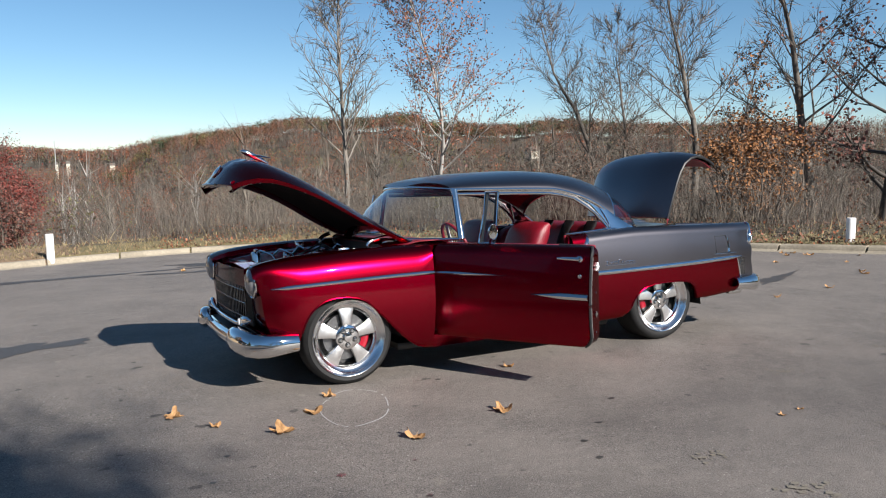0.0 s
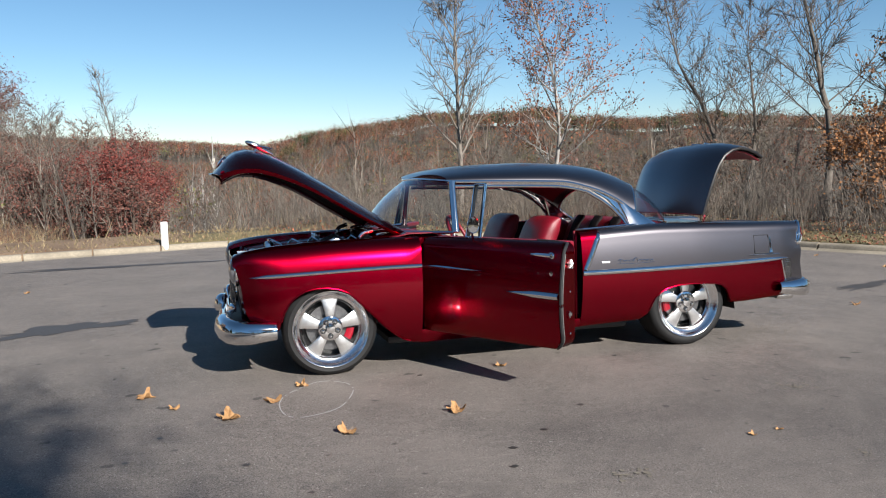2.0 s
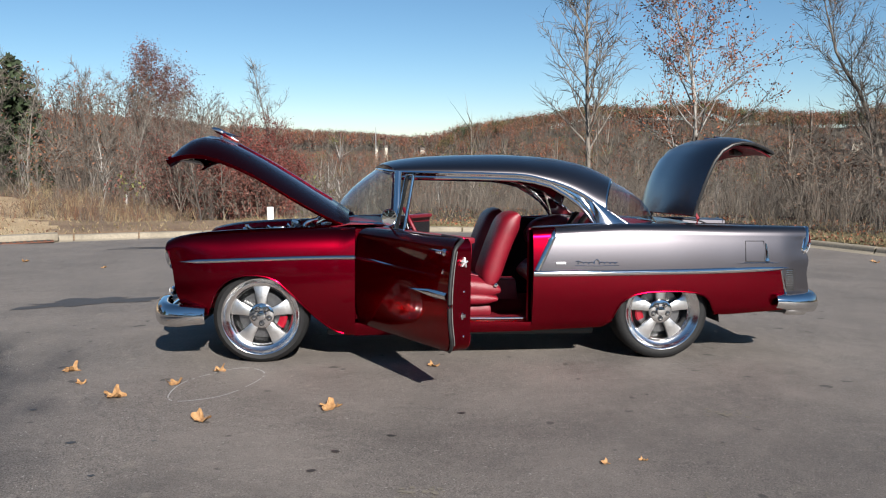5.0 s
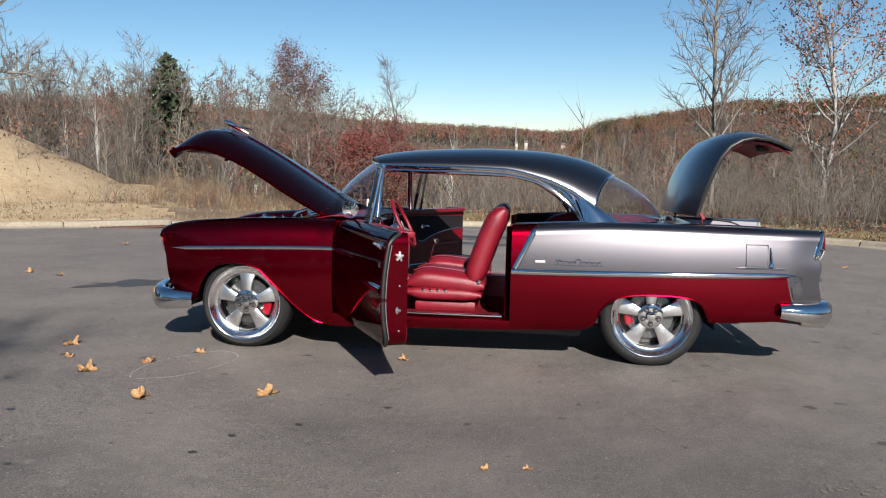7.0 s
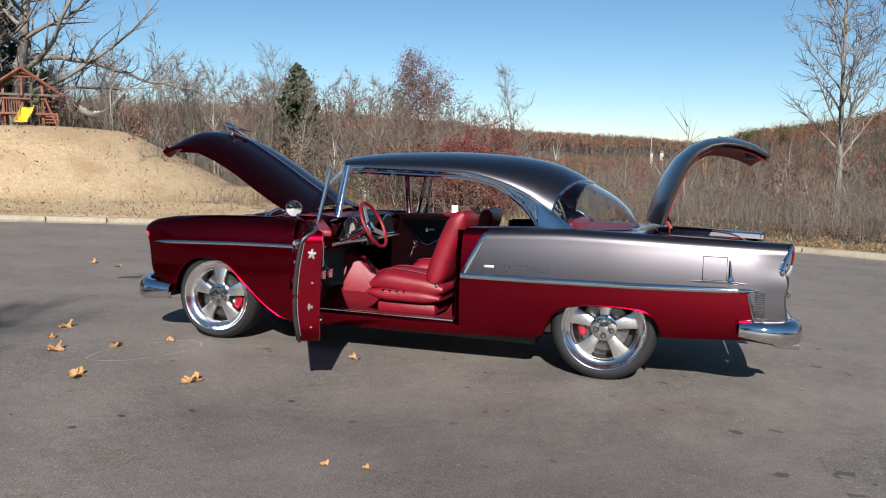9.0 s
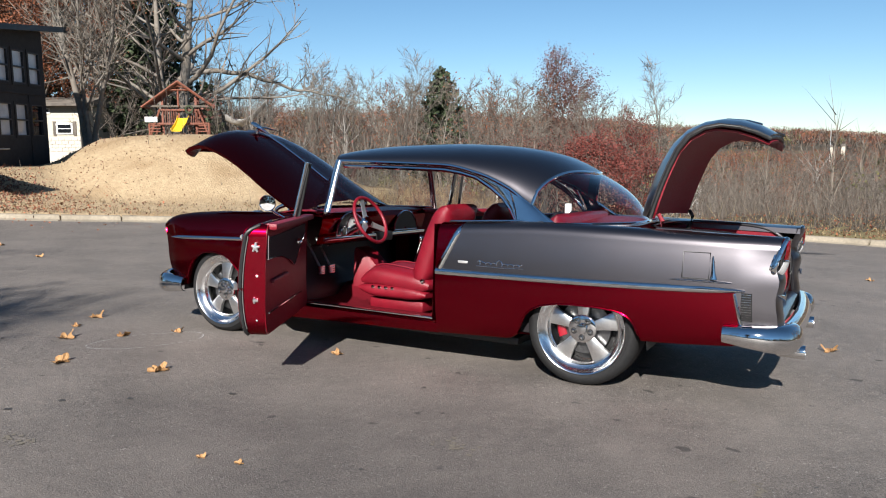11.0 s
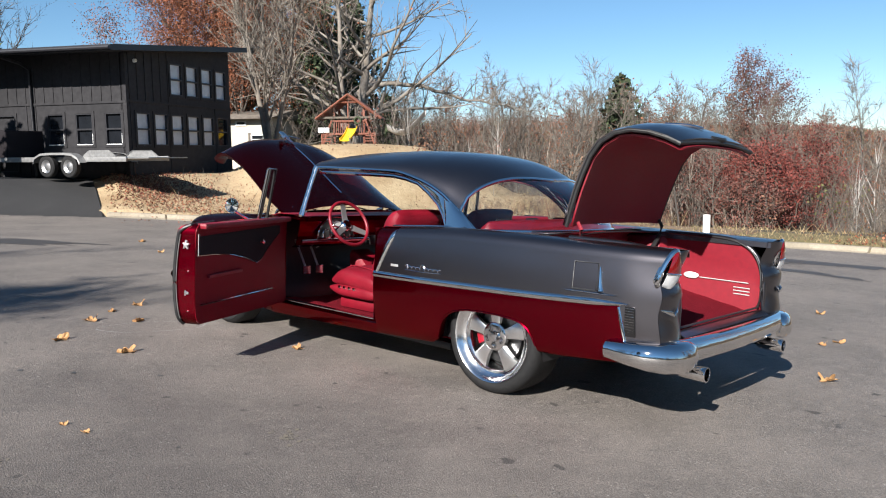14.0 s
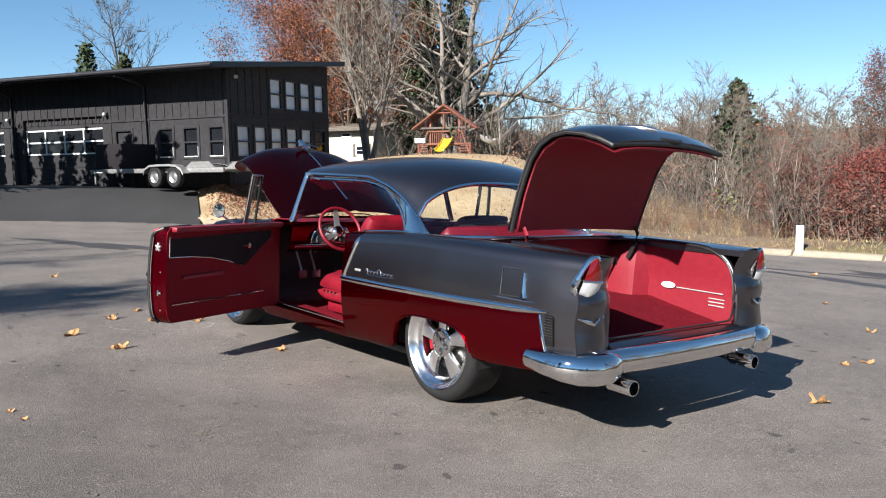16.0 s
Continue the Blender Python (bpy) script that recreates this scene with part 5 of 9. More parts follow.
Bag().tube([(-0.662 - 0.02 * (1 - (y / 0.5) ** 2), y, 0.438) for y in np.linspace(-0.42, 0.42, 13)], 0.016, 10).make("grille_bar", CHROME, grille, "chrome bar along the foot of the grille")
rows = [[(-0.60 + 0.06 * k, y, 0.42 - 0.04 * k) for y in np.linspace(-0.75, 0.75, 9)] for k in range(4)]
sheet("front_valance", rows, RED, car, "candy red front valance", 0.004)

Bag().box((-0.67, -0.84, 0.315), (-0.40, 0.84, 0.345), 0.012).make("splash_pan", BLACK, car, "black pan behind the front bumper")

# ---- side brightwork
for s in (-1, 1):
    path = [(lean(x, TRIM(x)), s * half(x, TRIM(x)), TRIM(x)) for x in np.linspace(-0.575, 0.66, 30)]
    Bag().strip(path, [0.004 + 0.013 * min(1, k / 3) for k in range(30)], lambda k: (0, s, 0.08), 0.012).make("fender_moulding", CHROME, car, "bright fender moulding")
    path = [(x, s * half(x, TRIM(x)), TRIM(x)) for x in np.linspace(1.938, 3.86, 50)]
    Bag().strip(path, [0.024] * 44 + [0.023, 0.021, 0.019, 0.016, 0.012, 0.006], lambda k: (0, s, 0.06), 0.014).make("quarter_moulding", CHROME, car, "bright quarter moulding")
    path = []
    for k in range(14):
        z = 0.665 + 0.285 * k / 13
        path.append((sweep_edge(z) + 0.004, s * (half(2.0, min(z, 0.89)) - 0.10 * max(0, (z - 0.89) / 0.09) ** 2), z))
    Bag().strip(path, 0.023, lambda k: (0, s, 0.1 + 0.5 * max(0, k - 9) / 4), 0.014, width_dir=(1, 0, 0)).make("sweep_moulding", CHROME, car, "slanting bright moulding")
    # name badge as plain strokes, and a small emblem
    b = Bag()
    b.box((2.10, s * half(2.1, 0.72) - 0.004, 0.712), (2.17, s * half(2.1, 0.72) + 0.004, 0.728), 0.002)
    b.make("side_emblem", SATIN, car, "small bright emblem")
    b = Bag()
    script = []
    for k in range(49):
        u = k / 48
        tall = 0.020 if 0.0 < u < 0.12 or 0.46 < u < 0.58 else 0.008
        script.append((2.24 + 0.31 * u + 0.010 * math.sin(2 * math.pi * 8 * u), s * (half(2.3, 0.72) + 0.004), 0.716 + tall * math.cos(2 * math.pi * 8 * u) + tall * 0.6))
    b.tube(script, 0.0036, 5)
    b.tube([(2.235, s * (half(2.3, 0.72) + 0.004), 0.703), (2.40, s * (half(2.3, 0.72) + 0.004), 0.700), (2.56, s * (half(2.3, 0.72) + 0.004), 0.706)], 0.0022, 5)
    b.make("side_badge", CHROME, car, "small bright script badge")
    # filler flap and its ornament
    if s < 0:
        b = Bag()
        w0 = lambda x, z: s * (half(x, z) + 0.003)
        fl = [[(x, s * (half(x, z) + 0.001), z) for z in np.linspace(0.735, 0.882, 6)] for x in np.linspace(3.52, 3.665, 6)]
        flap = sheet("filler_flap", fl, GREY, car, "satin grey fuel filler flap", flip=True)
        b.tube([(3.52, w0(3.52, 0.735), 0.735), (3.52, w0(3.52, 0.882), 0.882), (3.665, w0(3.665, 0.882), 0.882), (3.665, w0(3.665, 0.735), 0.735), (3.52, w0(3.52, 0.735), 0.735)], 0.0038, 6)
        b.make("flap_gap", BLACK, flap)
    b = Bag()
    b.strip([(x, s * half(x, 0.722), 0.722) for x in np.linspace(3.455, 3.79, 12)], [0.003, 0.006] + [0.008] * 8 + [0.006, 0.003], lambda k: (0, s, 0.1), 0.012)
    fin = [(3.690 - 0.010 * k / 9, s * half(3.68, 0.735 + 0.0145 * k), 0.735 + 0.0145 * k) for k in range(10)]
    b.strip(fin, [0.024, 0.018, 0.0145, 0.0125, 0.0115, 0.0105, 0.0095, 0.008, 0.0065, 0.004], lambda k: (0, s, 0.05), 0.014, width_dir=(1, 0, 0))
    for k in range(4):
        z = 0.765 + 0.022 * k
        b.box((3.676, s * half(3.68, z) - 0.002, z), (3.696, s * half(3.68, z) + 0.016, z + 0.005), 0.002)
    b.make("filler_ornament", CHROME, car, "chrome ornament behind the filler flap")
    # ribbed vent plate behind the lower quarter
    b = Bag()
    back = [[(x, s * (half(3.86, z) + 0.002), z) for x in np.linspace(3.838 - 0.22 * (z - 0.55), 3.905 - 0.06 * (z - 0.55), 4)] for z in np.linspace(0.515, 0.672, 6)]
    sheet("plate_backing", back, DARKCHROME, car, "dark plate between the ribs", 0.004)
    for k in range(11):
        z = 0.522 + 0.0138 * k
        x0, x1 = 3.842 - 0.22 * (z - 0.55), 3.90 - 0.06 * (z - 0.55)
        b.box((x0, s * half(3.86, z) - 0.004, z), (x1, s * half(3.86, z) + 0.007, z + 0.005), 0.002)
    b.make("ribbed_plate", CHROME, car, "ribbed bright plate")
    path = [(3.832 + (0.55 - z) * 0.25, s * (half(3.84, z) + 0.001), z) for z in np.linspace(0.37, 0.665, 10)]
    Bag().strip(path, 0.011, lambda k: (0, s, 0), 0.009, width_dir=(1, 0, 0)).make("plate_edge", CHROME, car, "thin bright edge moulding")
    # wheel-arch lips
    for zl, x0, x1 in ((zlow_f, -0.345, 0.58), (zlow_r, 2.53, 3.29)):
        b = Bag().tube([(x, s * (half(x, zl(x)) + 0.003), zl(x) + 0.006) for x in stations(x0, x1, 0.025)], 0.006, 8)
        b.make("arch_lip", RED, car, "rolled wheel-arch lip")

# ---- cabin
rows = [[(x, y, 0.262 + 0.02 * math.exp(-(y / 0.16) ** 4) * 5 * smooth(0.4, 1.0, 1.0)) for y in np.linspace(-0.76, 0.76, 25)] for x in np.linspace(0.62, 2.6, 24)]
sheet("cabin_floor", rows, REDCARPET, car, "red carpeted cabin floor", 0.01, flip=True)
rows = [[(0.62 - 0.14 * smooth(0.26, 0.6, z), y, z) for y in np.linspace(-0.82, 0.82, 11)] for z in np.linspace(0.20, 0.96, 9)]
sheet("firewall", rows, BLACK, car, "black firewall", 0.01)
for s in (-1, 1):
    rows = [[(x, s * 0.83, z) for z in np.linspace(0.30, 0.955, 8)] for x in np.linspace(0.56, 0.705, 4)]
    sheet("hinge_pillar", rows, RED, car, "candy red hinge pillar", 0.02)
    rows = [[(1.90 + 0.05 * j / 2, s * (0.90 - 0.10 * j / 2), z) for j in range(3)] for z in np.linspace(0.30, 0.955, 8)]
    sheet("lock_pillar", rows, RED, car, "candy red lock pillar", 0.01)
    rows = [[(x, s * (0.80 - 0.02 * z), z) for z in np.linspace(0.28, 0.975, 8)] for x in np.linspace(1.95, 2.7, 8)]
    sheet("quarter_trim", rows, BLACKCLOTH, car, "black inner quarter trim", 0.01)
    Bag().tube([(1.948, s * 0.815, 0.31), (1.935, s * 0.815, 0.6), (1.93, s * 0.81, 0.965)], 0.012, 8).make("pillar_seal", REDLEATHER, car, "red door windlace")
# dash: padded red top, body-colour face, instrument fan, chrome trim
rows = []
for y in np.linspace(-0.78, 0.78, 25):
    rows.append([(0.46, y, 0.955), (0.62, y, 0.985), (0.78, y, 0.985), (0.86, y, 0.968), (0.885, y, 0.93), (0.875, y, 0.88), (0.85, y, 0.80), (0.83, y, 0.74), (0.78, y, 0.72)])
dash = sheet("dashboard", rows, [RED, REDLEATHER], car, "candy red dashboard with padded top", 0.006, pick=lambda c: 1 if c.z > 0.95 else 0)
for y0, nm in ((-0.42, "instrument_fan"), (0.42, "speaker_fan")):
    fan = [[(0.888, y0 + r * math.cos(a), 0.80 + r * 0.85 * math.sin(a)) for r in (0.03, 0.09, 0.15, 0.185)] for a in np.linspace(0, math.pi, 17)]
    f = sheet(nm, fan, BLACK, dash, "black fan-shaped instrument housing", 0.01)
    b = Bag().tube([(0.895, y0 + 0.19 * math.cos(a), 0.80 + 0.165 * math.sin(a)) for a in np.linspace(0, math.pi, 21)] + [(0.895, y0 + 0.19, 0.80)], 0.007, 6)
    b.make("fan_bezel", CHROME, f, "chrome bezel")
    if y0 < 0:
        for dy, dz, r in ((0, 0.075, 0.062), (-0.11, 0.03, 0.035), (0.11, 0.03, 0.035)):
            g = Bag().lathe([(r, 0.0), (r + 0.006, 0.012), (r, 0.016)], (0.895, y0 + dy, 0.80 + dz), "x", 24).make("gauge", CHROME, f, "round gauge in a chrome ring")
            Bag().lathe([(r - 0.002, 0.009), (0.0005, 0.009)], (0.895, y0 + dy, 0.80 + dz), "x", 24).make("gauge_face", WHITEFACE if r > 0.05 else BLACK, g)
b = Bag().tube([(0.885, y, 0.775) for y in np.linspace(-0.76, 0.76, 9)], 0.010, 8, squash=(1, 1.6))
b.make("dash_moulding", CHROME, dash, "chrome dash moulding")
Bag().box((0.80, -0.05, 0.72), (0.90, 0.20, 0.80), 0.01).make("dash_radio", BLACK, dash, "black radio and vents")
# steering wheel and column
ax = Vector((math.cos(radians(27)), 0, math.sin(radians(27))))
sc = Vector((1.10, -0.46, 0.925))
up2 = Vector((-ax.z, 0, ax.x))
b = Bag().ring(sc, 0.185, 0.185, (0, 1, 0), up2, 0.0135, 48, 10)
sw = b.make("steering_wheel", REDLEATHER, car, "red rimmed three-spoke steering wheel")
for a in (90, 210, 330):
    d = Vector((0, 1, 0)) * math.cos(radians(a)) + up2 * math.sin(radians(a))
    t = ax.cross(d)
    b = Bag()
    pr = []
    for r, w, o in ((0.02, 0.030, -0.035), (0.09, 0.024, -0.022), (0.18, 0.022, -0.002)):
        pr.append([sc + d * r + t * w + ax * o, sc + d * r - t * w + ax * o, sc + d * r - t * w + ax * (o - 0.006), sc + d * r + t * w + ax * (o - 0.006)])
    b.add([p for q in pr for p in q], grid_faces(3, 4, close_c=True))
    b.make("wheel_spoke", WHEELSPOKE, sw, "polished spoke")
Bag().tube([sc - ax * 0.05, sc - ax * 0.02, sc - ax * 0.012], [0.045, 0.04, 0.03], 20).make("horn_button", CHROME, sw, "chrome horn button")
Bag().tube([sc - ax * 0.05, sc - ax * 0.45], [0.028, 0.032], 14).make("steering_column", CHROME, car, "polished steering column")
Bag().tube([sc - ax * 0.10, sc - ax * 0.10 + Vector((0.02, -0.12, 0.03))], [0.006, 0.008], 8).make("turn_stalk", CHROME, car, "chrome stalk")
for y in (-0.61, -0.48):
    b = Bag().tube([(0.60, y, 0.76), (0.68, y, 0.64), (0.745, y, 0.54)], 0.009, 8)
    pedal = b.make("pedal_arm", WHEELSPOKE, car, "satin metal pedal arm")
    b = Bag()
    for k in range(4):
        b.box((0.745, y - 0.036, 0.490 + 0.018 * k), (0.764, y + 0.036, 0.502 + 0.018 * k), 0.003)
    b.box((0.742, y - 0.034, 0.490), (0.750, y + 0.034, 0.556), 0.003)
    b.make("pedal_pad", ALLOY, pedal, "ribbed polished pedal pad")
# inside mirror
b = Bag().box((0.93, 0.00, 1.325), (0.955, 0.20, 1.385), 0.012).tube([(0.90, 0.10, 1.40), (0.93, 0.10, 1.37)], 0.008, 8)
b.make("inside_mirror", REDLEATHER, car, "red backed inside mirror")


def cushion(rows, name, mat, parent, label, cuts=0):
    return sheet(name, rows, mat, parent, label)


def pad(name, centre_line, half_w, thick, mat, parent, label, yc, crown=0.02, puff=1.0):
    """A padded slab: centre_line of (x, z) up the middle, thickness along its normal, rounded all round."""
    rows = []
    n = len(centre_line)
    for i, (x, z) in enumerate(centre_line):
        a, c = centre_line[max(i - 1, 0)], centre_line[min(i + 1, n - 1)]
        d = Vector((c[0] - a[0], 0, c[1] - a[1])).normalized()
        nr = Vector((-d.z, 0, d.x))
        e = min(i, n - 1 - i)
        k = (0.35, 0.72, 0.93, 1.0)[min(e, 3)]
        ring = []
        for j in range(20):
            t = 2 * math.pi * j / 20
            cy, cz = math.cos(t), math.sin(t)
            cy, cz = math.copysign(abs(cy) ** 0.42, cy), math.copysign(abs(cz) ** 0.6, cz)
            ring.append(Vector((x, yc, z)) + Vector((0, half_w * (0.9 + 0.1 * k) * cy, 0)) + nr * (thick * 0.5 * k * cz * (1 + crown * 4 * (1 - cy * cy))))
        rows.append(ring)
    fs = grid_faces(n, 20, close_c=True) + [tuple(range(20))[::-1], tuple(range((n - 1) * 20, n * 20))]
    return mesh_ob(name, [p for r in rows for p in r], fs, mat, parent, label, sharp=60)


def interp_line(pts, n):
    xs = [0]
    for a, c in zip(pts, pts[1:]):
        xs.append(xs[-1] + math.hypot(c[0] - a[0], c[1] - a[1]))
    fx, fz = spline(xs, [p[0] for p in pts]), spline(xs, [p[1] for p in pts])
    return [(fx(xs[-1] * k / (n - 1)), fz(xs[-1] * k / (n - 1))) for k in range(n)]


for s in (-1, 1):
    yc = s * 0.44
    seat = pad("front_seat", interp_line([(1.17, 0.49), (1.3, 0.525), (1.5, 0.51), (1.74, 0.485)], 14), 0.255, 0.15, REDLEATHER, car, "red leather bucket seat with black centre back", yc)
    pad("seat_side", interp_line([(1.15, 0.435), (1.3, 0.425), (1.5, 0.425), (1.72, 0.42)], 12), 0.262, 0.11, REDLEATHER, seat, "", yc)
    pad("backrest", interp_line([(1.64, 0.50), (1.68, 0.62), (1.76, 0.85), (1.84, 1.02), (1.875, 1.055)], 16), 0.255, 0.16, REDLEATHER, seat, "red leather backrest", yc)
    pad("backrest_insert", interp_line([(1.735, 0.62), (1.79, 0.80), (1.85, 0.96), (1.87, 1.0)], 12), 0.20, 0.06, BLACKCLOTH, seat, "black backrest shell", yc)
    Bag().box((1.22, yc - 0.20, 0.285), (1.68, yc + 0.20, 0.37), 0.03).make("seat_base", REDLEATHER, seat, "red upholstered seat base")
    for k in range(4):
        b = Bag().box((1.28 + 0.055 * k, yc + s * 0.262 - 0.006, 0.445), (1.305 + 0.055 * k, yc + s * 0.262 + 0.006, 0.465), 0.003)
        b.make("seat_switch", CHROME, seat, "small bright seat switch")
    Bag().lathe([(0.016, 0), (0.014, 0.014), (0.0005, 0.016)], (1.70, yc + s * 0.25, 0.53), "y", 12, sign=s).make("recline_knob", CHROME, seat, "chrome knob")
    b = Bag()
    for v in (-0.12, 0.12):
        b.tube([(x, yc + v, z + 0.082) for x, z in interp_line([(1.2, 0.497), (1.3, 0.53), (1.5, 0.515), (1.66, 0.49)], 8)], 0.005, 6)
    b.make("seat_piping", REDLEATHER, seat)
bench = pad("rear_seat", interp_line([(2.08, 0.50), (2.2, 0.54), (2.4, 0.52), (2.55, 0.49)], 12), 0.62, 0.20, REDLEATHER, car, "red leather rear bench with black pleats", 0)
pad("rear_backrest", interp_line([(2.46, 0.52), (2.52, 0.70), (2.60, 0.92), (2.64, 1.03)], 14), 0.62, 0.18, REDLEATHER, bench, "red rear backrest", 0)
for yc in (-0.34, 0.0, 0.34):
    pad("rear_pleat", interp_line([(2.405, 0.60), (2.44, 0.72), (2.515, 0.92), (2.57, 1.045)], 12), 0.075, 0.06, BLACKCLOTH, bench, "black pleated insert", yc)
for s in (-1, 1):
    pad("side_bolster", interp_line([(2.18, 0.80), (2.4, 0.86), (2.62, 0.90)], 10), 0.08, 0.26, REDLEATHER, bench, "red side bolster", s * 0.70)
rows = [[(x, y, 0.985 + 0.01 * math.sin(y * 3)) for y in np.linspace(-0.70, 0.70, 9)] for x in np.linspace(2.60, 3.06, 6)]
sheet("parcel_shelf", rows, REDLEATHER, car, "red parcel shelf", 0.008, flip=True)
# console and shifter
rows = []
for x, z in ((0.72, 0.66), (0.82, 0.62), (0.95, 0.50), (1.1, 0.46), (1.4, 0.45), (1.7, 0.50), (1.95, 0.50), (1.98, 0.30)):
    rows.append([(x, -0.115, 0.27), (x, -0.11, z - 0.03), (x, -0.09, z), (x, 0.09, z), (x, 0.11, z - 0.03), (x, 0.115, 0.27)])
con = sheet("centre_console", rows, REDLEATHER, car, "red centre console", 0.006)
b = Bag().tube([(1.22, 0, 0.45), (1.24, 0, 0.60), (1.29, 0, 0.74)], [0.008, 0.007, 0.006], 8)
b.lathe([(0.0005, 0.028), (0.02, 0.018), (0.024, 0.0), (0.016, -0.018), (0.006, -0.024)], (1.295, 0, 0.76), "z", 14)
b.make("shifter", CHROME, con, "chrome shifter with a round knob")
# seam strips over the side glass line
for s in (-1, 1):
    Bag().tube([(x, s * 0.775, ztop(x) + 0.004) for x in np.linspace(1.96, 2.62, 12)], 0.008, 8).make("belt_moulding", CHROME, car, "bright belt moulding")

# ---- engine bay
Bag().box((-0.55, -0.60, 0.30), (0.45, 0.60, 0.36), 0.02).make("engine_tray", BLACK, car, "dark engine bay floor")
for s in (-1, 1):
    rows = [[(x, s * 0.665, z) for z in np.linspace(0.36, ztop(x) - 0.05, 8)] for x in np.linspace(-0.56, 0.44, 12)]
    sheet("inner_fender", rows, BAYRED, car, "candy red inner fender", 0.006)
rows = [[(-0.52, y, z) for y in np.linspace(-0.62, 0.62, 9)] for z in np.linspace(0.36, 0.84, 5)]
sheet("radiator_support", rows, BLACK, car, "black radiator support", 0.008)
rows = [[(x, y, 0.845 - 0.05 * abs(y)) for y in np.linspace(-0.62, 0.62, 11)] for x in (-0.60, -0.56, -0.50, -0.46)]
sheet("radiator_cover", rows, BAYRED, car, "gloss red cover over the radiator", 0.006)
re_ = random.Random(31)
for s in (-1, 1):
    for k in range(9):
        x = -0.48 + 0.10 * k
        Bag().lathe([(0.010, 0), (0.010, 0.006), (0.0005, 0.010)], (x, s * 0.655, ztop(x) - 0.085), "y", 8, sign=-s).make("fender_bolt", ALLOY, car)
    rows = [[(x, s * y, ztop(x) - 0.055 - dz) for y, dz in ((0.668, 0.0), (0.61, 0.004), (0.56, 0.02), (0.55, 0.12))] for x in np.linspace(-0.54, 0.44, 12)]
    sheet("fender_apron", rows, BAYRED, car, "gloss red apron along the engine bay", 0.004, flip=s < 0)
    for x, r, h in ((-0.32, 0.045, 0.12), (-0.06, 0.035, 0.10), (0.22, 0.05, 0.11)):
        Bag().lathe([(r, -0.08), (r, h * 0.6), (r * 0.8, h * 0.8), (r * 0.4, h * 0.85), (r * 0.4, h), (0.0005, h + 0.004)], (x, s * 0.47, 0.79), "z", 20).make("fluid_canister", CHROME, car, "small polished canister")
    for k in range(5):
        x = -0.35 + 0.17 * k
        Bag().tube([(x, s * 0.50, 0.84), (x + 0.05, s * 0.40, 0.90 + 0.03 * re_.random()), (x + 0.12, s * 0.28, 0.87), (x + 0.15, s * 0.22, 0.80)], 0.008, 6).make("bay_pipe", ALLOY, car, "bright braided line")
Bag().box((-0.50, -0.36, 0.42), (-0.44, 0.36, 0.84), 0.015).make("radiator", CASTMETAL, car, "bare aluminium radiator")
b = Bag().box((-0.30, -0.24, 0.36), (0.34, 0.24, 0.66), 0.04)
b.make("engine_block", BLACK, car, "dark engine block")
for s in (-1, 1):
    b = Bag().box((-0.26, -0.075, -0.04), (0.30, 0.075, 0.045), 0.025, m=Matrix.Translation((0.02, s * 0.25, 0.70)) @ Matrix.Rotation(radians(-s * 38), 4, "X"))
    b.make("valve_cover", CHROME, car, "polished valve cover")
    b = Bag()
    for k in range(4):
        b.tube([(-0.18 + 0.14 * k, s * 0.29, 0.58), (-0.16 + 0.14 * k, s * 0.37, 0.55), (-0.10 + 0.12 * k, s * 0.40, 0.46), (0.2, s * 0.38, 0.38)], 0.02, 8)
    b.make("exhaust_header", CASTMETAL, car, "bright exhaust header")
b = Bag().lathe([(0.03, -0.06), (0.03, 0.0), (0.17, 0.0), (0.18, 0.012), (0.18, 0.05), (0.165, 0.065), (0.03, 0.075), (0.014, 0.10), (0.0005, 0.102)], (0.02, 0, 0.79), "z", 36)
b.make("air_cleaner", CHROME, car, "round chrome air cleaner")
Bag().box((-0.14, -0.13, 0.64), (0.20, 0.13, 0.74), 0.03).make("intake_manifold", CASTMETAL, car, "cast aluminium intake")
b = Bag().tube([(-0.30, 0.05, 0.70), (-0.36, 0.08, 0.78), (-0.43, 0.12, 0.80)], 0.028, 12)
b.tube([(-0.28, -0.10, 0.55), (-0.36, -0.2, 0.48), (-0.43, -0.22, 0.46)], 0.028, 12)
b.make("radiator_hose", BLACK, car, "black radiator hose")
b = Bag()
for y, r, z in ((-0.16, 0.085, 0.62), (0.14, 0.07, 0.66), (0.0, 0.09, 0.50)):
    b.lathe([(0.0005, 0.02), (r * 0.4, 0.016), (r * 0.9, 0.012), (r, 0.0), (r * 0.94, -0.012), (r, -0.026), (r * 0.5, -0.03)], (-0.34, y, z), "x", 28, sign=-1)
b.make("pulleys", CHROME, car, "polished pulleys")
b = Bag().lathe([(0.10, -0.10), (0.115, -0.07), (0.115, 0.0), (0.09, 0.03), (0.0005, 0.035)], (0.36, -0.42, 0.80), "x", 24, sign=-1)
b.box((0.20, -0.47, 0.78), (0.27, -0.37, 0.86), 0.015)
b.make("brake_booster", CHROME, car, "chrome brake booster")
for y in (-0.50, -0.28, 0.30, 0.48):
    Bag().tube([(0.38, y, 0.84), (0.22, y * 0.9, 0.93), (0.05, y * 0.8, 0.86), (-0.1, y * 0.75, 0.80)], 0.009, 8).make("hose", CASTMETAL, car, "braided hose")
Bag().box((0.10, 0.40, 0.60), (0.34, 0.58, 0.82), 0.02).make("battery", BLACK, car, "black battery")
# wipers
for y in (-0.30, 0.28):
    b = Bag().tube([(0.47, y, 1.0), (0.50, y - 0.12, 1.02), (0.53, y - 0.30, 1.025)], 0.006, 6)
    b.make("wiper", CHROME, car, "bright wiper arm")

